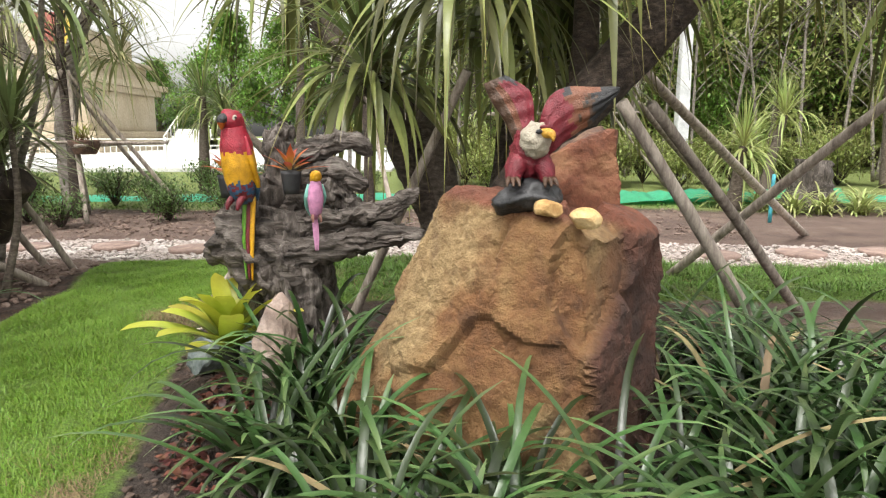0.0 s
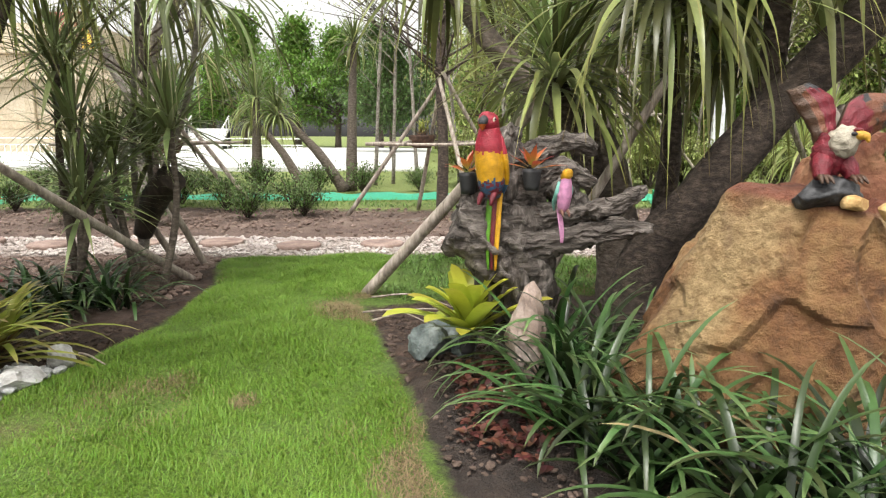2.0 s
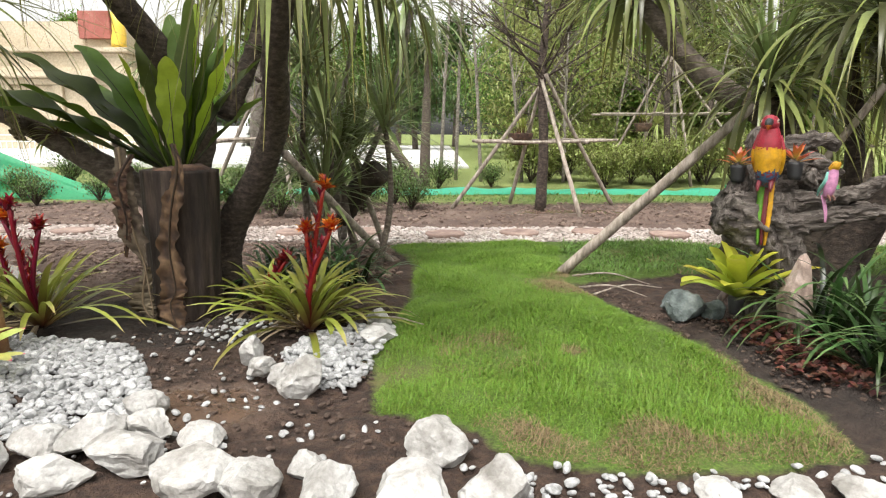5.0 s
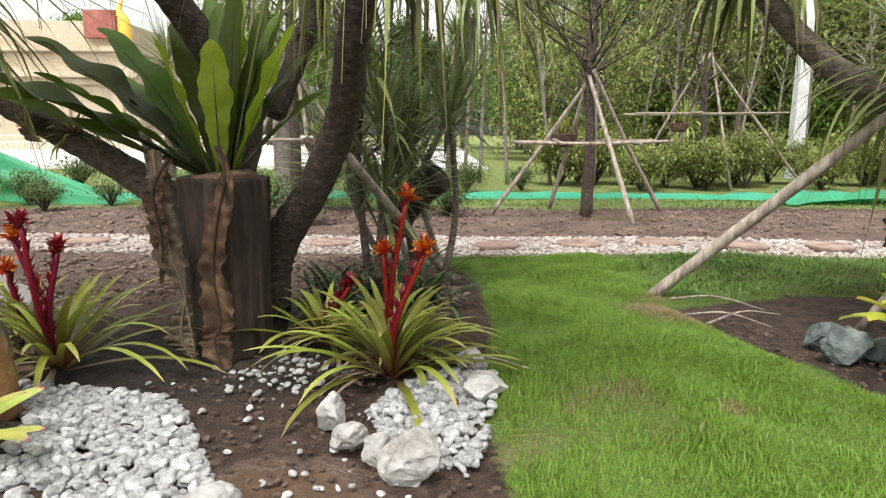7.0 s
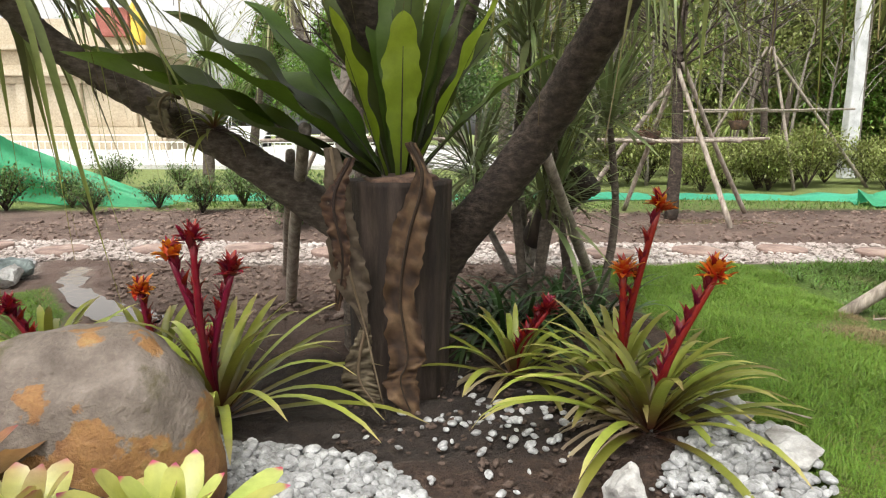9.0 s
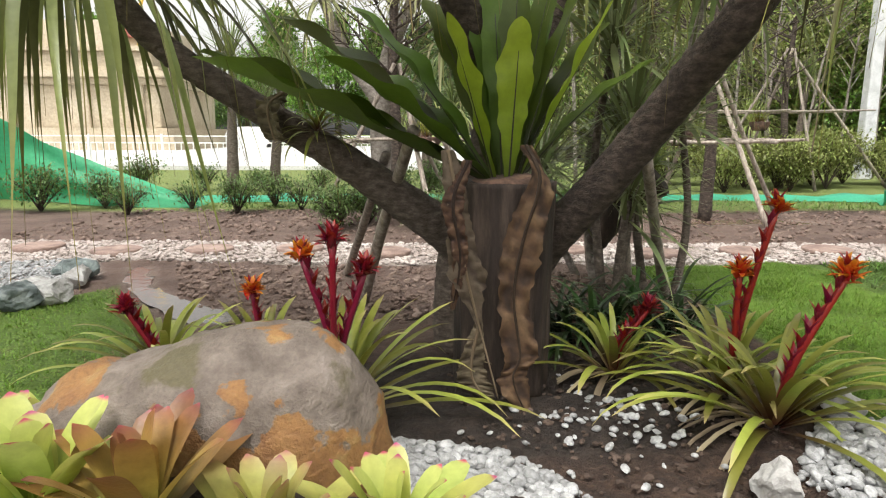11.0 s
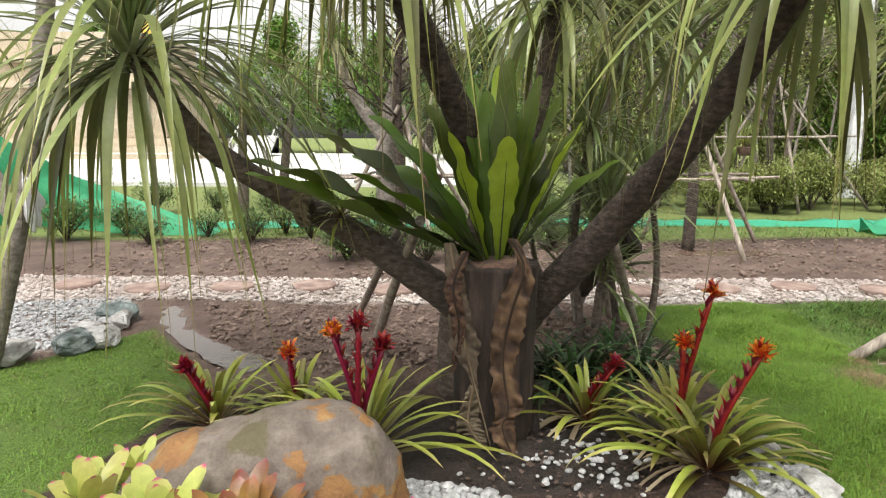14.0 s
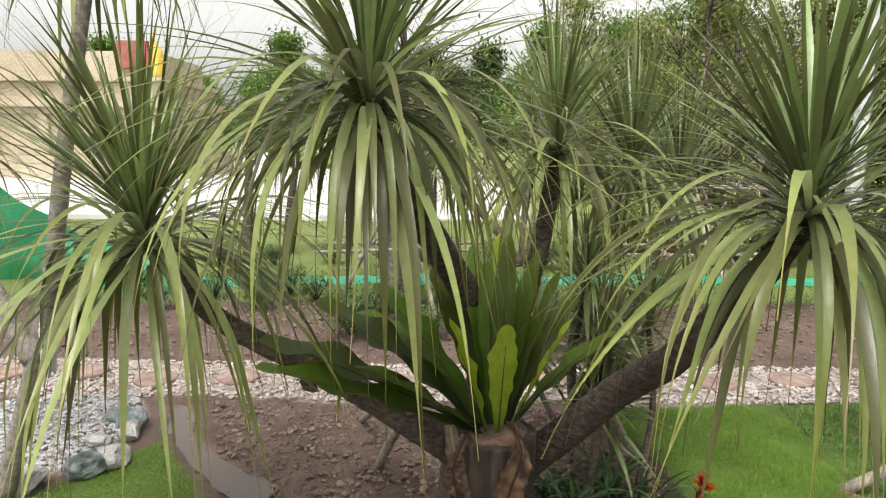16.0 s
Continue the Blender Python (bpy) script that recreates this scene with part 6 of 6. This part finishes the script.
# ---- woods ----
def broad_tree(at, h, spread, mat, label, seed, clumps=70, per=90, leaf=0.22, low=0.25):
    th = empty("woodland_tree", at, label, "tree", "trees of the woods")
    loc = np.random.default_rng(seed)
    limb_of(th, [(0, 0, -0.1), (0.1, 0, h * 0.3), (-0.1, 0.1, h * 0.65), (0.05, 0, h * 0.92)], [0.03 * h, 0.022 * h, 0.013 * h, 0.004 * h], M["bark"], "trunk", 10, 16, seed=seed)
    vs, cs = [], []
    for i in range(clumps):
        u = loc.random()
        az = loc.random() * 6.283
        z = h * (low + (1 - low) * u)
        r = spread * (math.sin(min(1, u * 1.15 + 0.12) * math.pi) ** 0.7) * (0.35 + 0.7 * loc.random())
        c = np.array([r * math.cos(az), r * math.sin(az), z])
        cs.append(c)
        if i % 2 == 0:
            vs.append(tube([(0, 0, z * 0.72), c * (0.5, 0.5, 0.93), c], [0.008 * h, 0.005 * h, 0.002 * h], 5, 7, 0.1, 1, i))
    v, f, a = join(vs)
    obj("branchwork", v, f, M["bark"], th)
    c = np.array(cs).repeat(per, 0)
    c = c + loc.normal(0, 1, c.shape) * (0.11 * spread + 0.18) * (1, 1, 0.7)
    n = len(c)
    v, f, a = blades(c, loc.random(n) * 6.28, loc.normal(0.1, 0.6, n), leaf * (0.6 + 0.8 * loc.random(n)), leaf * 0.5, 0.6, 2, 0.25, "leaf")
    obj("crown", v, f, mat, th, along=a)
    return th


kinds = [broad_tree((-14, 62, 0), 11, 4.6, M["treeleaf"], "broad green tree at the edge of the woods", 61, 90, 100, 0.42), broad_tree((-6, 58, 0), 10, 4.2, M["treedark"], "dark green tree at the edge of the woods", 63, 80, 100, 0.4), broad_tree((6, 26, 0), 8, 2.6, M["treepale"], "slender pale-leaved tree in the woods", 65, 80, 80, 0.2, 0.12), broad_tree((11, 24, 0), 7.5, 2.4, M["treeleaf"], "slender green tree in the woods", 67, 80, 80, 0.18, 0.1)]
for x, y, k, s in ((-20, 66, 0, 1.1), (-10, 60, 0, 0.9), (-1, 56, 1, 1.0), (3, 50, 0, 0.95), (8, 46, 1, 1.0), (-26, 75, 1, 0.9), (-33, 80, 0, 0.85), (13, 44, 0, 1.0), (19, 42, 1, 1.0), (26, 40, 0, 1.0), (33, 38, 1, 1.0), (-4, 44, 1, 0.7), (2, 38, 1, 0.7), (-40, 70, 0, 1.1), (-50, 66, 1, 1.1), (-60, 60, 0, 1.2)):
    copy_thing(kinds[k], pose(x, y, 0, 0, 0, (x * 37) % 360)).scale = (s, s, s)
for i in range(40):
    x, y = 1.0 + 23 * ((i * 0.618) % 1.0), 18.0 + 14 * ((i * 0.377) % 1.0)
    s = 0.7 + 0.5 * ((i * 0.731) % 1.0)
    copy_thing(kinds[2 + i % 2], pose(x, y, 0, 0, 0, (i * 77) % 360)).scale = (s, s, s)


def sapling(x, y, h, lean, seed):
    """A thin bare stem with a few twigs."""
    th = empty("sapling", (x, y, 0), "thin pale bare sapling at the edge of the woods", "tree", "saplings")
    limb_of(th, [(0, 0, 0), (lean * 0.4, 0.05, h * 0.5), (lean, 0, h)], [0.045, 0.035, 0.012], M["palebark"], "stem", 7, 14, seed=seed)
    loc = np.random.default_rng(seed)
    vs = []
    for i in range(14):
        z = h * (0.35 + 0.6 * loc.random())
        az, L = loc.random() * 6.28, 0.4 + 0.8 * loc.random()
        p = np.array([lean * (z / h) ** 1.3, 0, z])
        vs.append(tube([p, p + (0.5 * L * math.cos(az), 0.5 * L * math.sin(az), 0.45 * L), p + (L * math.cos(az), L * math.sin(az), 0.8 * L)], [0.014, 0.009, 0.003], 5, 6))
    v, f, a = join(vs)
    obj("branchwork", v, f, M["palebark"], th)


for i in range(26):
    sapling(-3.0 + 17 * ((i * 0.618 + 0.2) % 1.0), 14.5 + 5 * ((i * 0.377) % 1.0), 3.5 + 2.5 * ((i * 0.29) % 1.0), 0.6 * math.sin(i * 2.2), 300 + i)


# ---- plaza, railing and hall ----
def box(name, lo, hi, mat, parent=None, bevel=0.0, label=""):
    bm = bmesh.new()
    bmesh.ops.create_cube(bm, size=1.0)
    lo, hi = Vector(lo), Vector(hi)
    for q in bm.verts:
        q.co = Vector([l + (h - l) * (c + 0.5) for l, h, c in zip(lo, hi, q.co)])
    if bevel:
        bmesh.ops.bevel(bm, geom=bm.edges[:], offset=bevel, segments=2, affect="EDGES")
    me = bpy.data.meshes.new(name)
    bm.to_mesh(me)
    bm.free()
    me.materials.append(mat)
    ob = new(name, me)
    if parent:
        ob.parent = parent
    if label:
        ob["label"] = label
    return ob


tagged(box("plaza", (-60, 20.6, -0.3), (-1.5, 58, 0.06), M["plaza"]), "pale concrete plaza beyond the garden", "pavement", kind="structure")


def railing(x0, x1, y):
    th = empty("railing", (x0, y, 0.06), "white metal railing along the plaza edge", "railing")
    L = x1 - x0
    for z in (0.12, 0.72, 0.92):
        box("rail", (0, -0.02, z), (L, 0.02, z + 0.04), M["whitepaint"], th)
    box("kerb", (0, -0.12, -0.12), (L, 0.12, 0.06), M["plaza"], th)
    first = box("post", (0, -0.03, 0.0), (0.06, 0.03, 1.0), M["whitepaint"], th)
    bar = box("bar", (0.1, -0.01, 0.14), (0.125, 0.01, 0.74), M["whitepaint"], th)
    for i in range(int(L / 0.18)):
        o = bar.copy()
        scene.collection.objects.link(o)
        o.location.x = i * 0.18
    for i in range(1, int(L / 2.2) + 1):
        o = first.copy()
        scene.collection.objects.link(o)
        o.location.x = i * 2.2
    return th


railing(-26, -5.2, 20.4)


def hall():
    th = empty("temple_hall", (-36.4, 50, 0), "large beige plastered hall with stepped mouldings and gold trim", "building")
    z = 0.0
    for w, d, h in ((15.9, 9.4, 0.9), (15.3, 8.8, 0.5), (14.6, 8, 2.6), (15.0, 8.4, 0.4), (15.4, 8.8, 0.4), (14.8, 8.3, 0.3), (14.2, 7.8, 0.9), (14.6, 8.2, 0.3)):
        box("wall", (-w, -d, z), (w, d - 6, z + h), M["beige"], th, 0.05)
        z += h
    box("upper_wall", (-13.2, -7.0, z), (13.4, 1.4, z + 1.7), M["beige"], th, 0.05, "pale upper storey")
    for x in (11.2,):
        box("roof_gable", (x, -7.4, z + 0.6), (x + 2.0, -7.05, z + 2.3), M["redroof"], th, 0.04, "red-brown gable panel")
        v, f, a = tube([(x + 2.6, -7.6, z), (x + 2.65, -7.6, z + 1.4), (x + 2.4, -7.6, z + 2.2), (x + 2.7, -7.6, z + 3.0)], [0.5, 0.4, 0.18, 0.03], 10, 14, 0.12)
        obj("finial", v, f, M["gold"], th, label="gold finial")
    for i in range(9):
        x = -13.4 + i * 3.35
        box("pilaster", (x - 0.3, -8.3, 1.4), (x + 0.3, -7.98, 4.0), M["beige"], th, 0.04)
    return th


hall()


def stair():
    th = empty("stair", (-19.6, 49, 0.06), "white stair with railings beside the hall", "stair")
    for i in range(9):
        box("step", (-0.5, i * 0.32, 0), (2.4, 3.2, 0.17 * (i + 1)), M["whitepaint"], th)
    for x in (-0.5, 2.4):
        v, f, a = tube([(x, 0, 0.95), (x, 2.9, 2.5)], [0.05, 0.05], 8, 4)
        obj("handrail", v, f, M["whitepaint"], th)
        for i in range(5):
            v, f, a = tube([(x, i * 0.7, 0.1 + i * 0.37), (x, i * 0.7, 0.95 + i * 0.37)], [0.035, 0.035], 6, 3)
            obj("baluster", v, f, M["whitepaint"], th)
    return th


stair()


# ---- plastic bag on the grey trunk ----
v, f = stone(77, (0.085, 0.06, 0.2), 4, 10, 0.4)
v[:, 0] *= 0.75 - 1.4 * v[:, 2]
tagged(obj("plastic_bag", v, f, M["plastic"], at=(-6.93, 3.93, 1.14)), "crumpled white plastic bag tied to a trunk", "bag")


# ---- puddle, pipe and sticks ----
def puddle():
    m, nt, p = nodes_of("muddy_water")
    p.inputs["Base Color"].default_value, p.inputs["Roughness"].default_value = (0.10, 0.075, 0.06, 1), 0.07
    bump(nt, p, noise_tex(nt, coords(nt, False), 12, 3), 0.004, 0.4)
    ring = smooth_path(PUDDLE + PUDDLE[:1], 60)[:-1]
    ring = ring + 0.012 * np.stack([np.sin(np.arange(59) * 1.3), np.cos(np.arange(59) * 1.7)], -1)
    z = float(ground_height(ring[:, 0], ring[:, 1]).mean()) + 0.004
    v = np.concatenate([ring, np.full((len(ring), 1), z)], 1)
    return tagged(obj("puddle", v, [list(range(len(v)))], m), "shallow muddy puddle beside the lawn", "water", kind="structure")


puddle()
v, f, a = tube([(0, 0, 0), (0, 0, 0.35), (0.01, 0, 0.62)], [0.024, 0.024, 0.024], 10, 6)
tagged(obj("water_pipe", v, f, M["cyan"], at=(4.22, 8.41, 0)), "short upright pale blue plastic pipe", "pipe")
for a, b in (((-1.5, 4.1), (-0.95, 3.95)), ((-1.45, 3.6), (-0.9, 3.85)), ((-1.52, 3.75), (-1.1, 3.55)), ((-2.95, 3.0), (-2.6, 2.75))):
    v, f, _ = tube([(*a, gz(*a) + 0.02), ((a[0] + b[0]) / 2, (a[1] + b[1]) / 2 + 0.03, gz(*a) + 0.05), (*b, gz(*b) + 0.02)], [0.007, 0.006, 0.003], 6, 10, 0.1)
    tagged(obj("dry_stick", v, f, M["pole"]), "thin dry stick lying on the soil", "stick", "dry sticks")


q = scatter([(-6.1, 1.7), (-5.5, 1.6), (-5.45, 1.95), (-5.8, 2.2), (-6.2, 2.1)], 160)
v, f, a = blades(np.stack([q[:, 0], q[:, 1], ground_height(q[:, 0], q[:, 1]) + 0.04 * rng.random(160)], -1), rng.random(160) * 6.28, 0.4 + 0.7 * rng.random(160), 0.04, 0.026, 0.8, 3, 0.2, "leaf")
tagged(obj("red_groundcover", v, f, M["redcover"], along=a), "low dark red leafy groundcover on soil", "groundcover", kind="stuff")


# ---- stepping stones, gravel, grass ----
v, f, a = tube([(0, 0, -0.03), (0, 0, 0.02), (0, 0, 0.03)], [0.21, 0.22, 0.2], 22, 5, 0.02)
disc0 = tagged(obj("stepping_stone", v, f, M["disc"], at=(-9.0, 6.5, 0.02)), "round red-brown stepping stone set in gravel", "stepping stone", "stepping stones")
for i in range(1, 18):
    x = -9.0 + i * 0.82
    copy_thing(disc0, pose(x, float(path_mid(x)) + 0.1 * math.sin(i * 2.1), 0.02, 0, 0, i * 50))

n = 9000
x = -9.5 + rng.random(n) * 13.5
y = path_mid(x) + (rng.random(n) - 0.5) * 1.06
pebbles(np.stack([x, y], -1), 0.022, M["pathpebble"], "path_gravel", "pinkish white gravel of the garden path")
pebbles(scatter(LEFT_GRAVEL, 5200, 0.02), 0.021, M["pebble"], "left_gravel", "white gravel bed with dark gaps")
pebbles(scatter(PEBBLE_BED, 2500), 0.02, M["pebble"], "pebble_fill", "white pebbles in front of the stump", shapes=SHAPES)
pebbles(scatter(MOUND, 1150), 0.018, M["pebble"], "pebble_fill", "white pebbles round the guzmania", shapes=SHAPES)
M["mudclod"] = rough_mat("pale_mud_clod", (0.085, 0.056, 0.044), (0.16, 0.11, 0.088), (0.24, 0.18, 0.15), 5, 60, 0.9, 0.006)
M["clod"] = rough_mat("soil_clod", (0.03, 0.019, 0.014), (0.075, 0.05, 0.038), (0.13, 0.093, 0.075), 5, 60, 0.95, 0.006)
soil_areas = [([(-5.9, 4.1), (-3.0, 3.9), (-3.0, 5.7), (-6.6, 5.8)], 1500, 0.024), ([(-9, 7.1), (3.5, 7.1), (3.5, 9.8), (-9, 9.8)], 2200, 0.028), ([(-4.3, 2.4), (-3.5, 1.3), (-2.5, 1.4), (-2.9, 3.6), (-4.4, 3.8)], 900, 0.014), ([(-1.3, 2.2), (-0.6, 1.3), (-0.5, 2.9), (-1.4, 3.9)], 700, 0.013), ([(-3.7, 4.0), (-2.8, 4.2), (-3.0, 5.6), (-3.9, 5.6)], 500, 0.03)]
for area, count, size in soil_areas:
    pebbles(scatter(area, count), size, M["mudclod" if size > 0.02 else "clod"], "soil_clods", "loose brown clods of garden soil", 0.1)
n = 230
pebbles(np.stack([-2.45 + 1.9 * rng.random(n), 1.10 + 0.09 * rng.normal(0, 1, n)], -1), 0.02, M["pebble"], "scattered_pebbles", "white pebbles along the lawn edge", shapes=SHAPES)
n = 150
pebbles(np.stack([-3.35 + 0.5 * rng.normal(0, 1, n), 1.8 + 0.5 * rng.normal(0, 1, n)], -1), 0.016, M["pebble"], "scattered_pebbles", "white pebbles scattered on soil", shapes=SHAPES)
n = 90
pebbles(np.stack([-3.75 + 0.16 * rng.normal(0, 1, n), 2.85 + 0.14 * rng.normal(0, 1, n)], -1), 0.018, M["pebble"], "scattered_pebbles", "white pebbles scattered on dark soil", shapes=SHAPES)


def loose_pebbles(poly, count, group, label):
    """Single pebbles on top of the fill, each its own piece."""
    th = empty("pebble_bed", (0, 0, 0), label, "pebbles", group)
    meshes = []
    for i, (v, f) in enumerate(SHAPES):
        me = bpy.data.meshes.new("pebble")
        me.from_pydata((v * 0.021).tolist(), [], f.tolist())
        me.materials.append(M["pebble"])
        meshes.append(me)
    for i, (x, y) in enumerate(scatter(poly, count, 0.01)):
        ob = new("pebble", meshes[i % len(meshes)])
        s = 0.7 + 0.8 * rng.random()
        ob.location, ob.scale, ob.rotation_euler = (x, y, gz(x, y) + 0.028), (s, s, s), (rng.normal(0, 0.4), rng.normal(0, 0.4), rng.random() * 6.28)
        ob.parent = th


loose_pebbles(PEBBLE_BED, 300, "pebble beds", "bed of broken white pebbles in front of the stump")
loose_pebbles(MOUND, 160, "pebble beds", "mound of broken white pebbles round the guzmania")

GOOD = [(-3.05, 5.75), (-2.72, 4.6), (-2.70, 3.6), (-2.78, 3.05), (-2.85, 2.3), (-2.78, 1.72), (-2.36, 1.52), (-2.3, 1.34), (-1.95, 1.24), (-1.45, 1.24), (-1.04, 1.32), (-1.0, 1.65), (-1.12, 2.15), (-1.32, 3.05), (-1.52, 4.0), (-1.3, 5.8)]
STRIP = [(-1.5, 4.05), (-0.5, 4.4), (1.9, 4.3), (5.0, 4.5), (5.0, 5.5), (2.4, 5.5), (-0.1, 5.95), (-1.35, 5.8)]
grass("lawn_grass", GOOD, 190000, M["grass"], 0.034, 0.0036, "short bright green lawn with a few dry patches", M["drygrass"])
grass("strip_grass", STRIP, 22000, M["weed"], 0.07, 0.009, "coarse broad-bladed green grass strip", M["drygrass"])
grass("left_lawn_grass", LEFT_LAWN, 40000, M["grass"], 0.034, 0.006, "short bright green lawn", M["drygrass"])
grass("verge_grass", [(-9, 10.0), (5, 10.0), (8, 12.4), (-9, 12.4)], 14000, M["weed"], 0.08, 0.014, "sparse green grass beyond the mud", M["drygrass"])
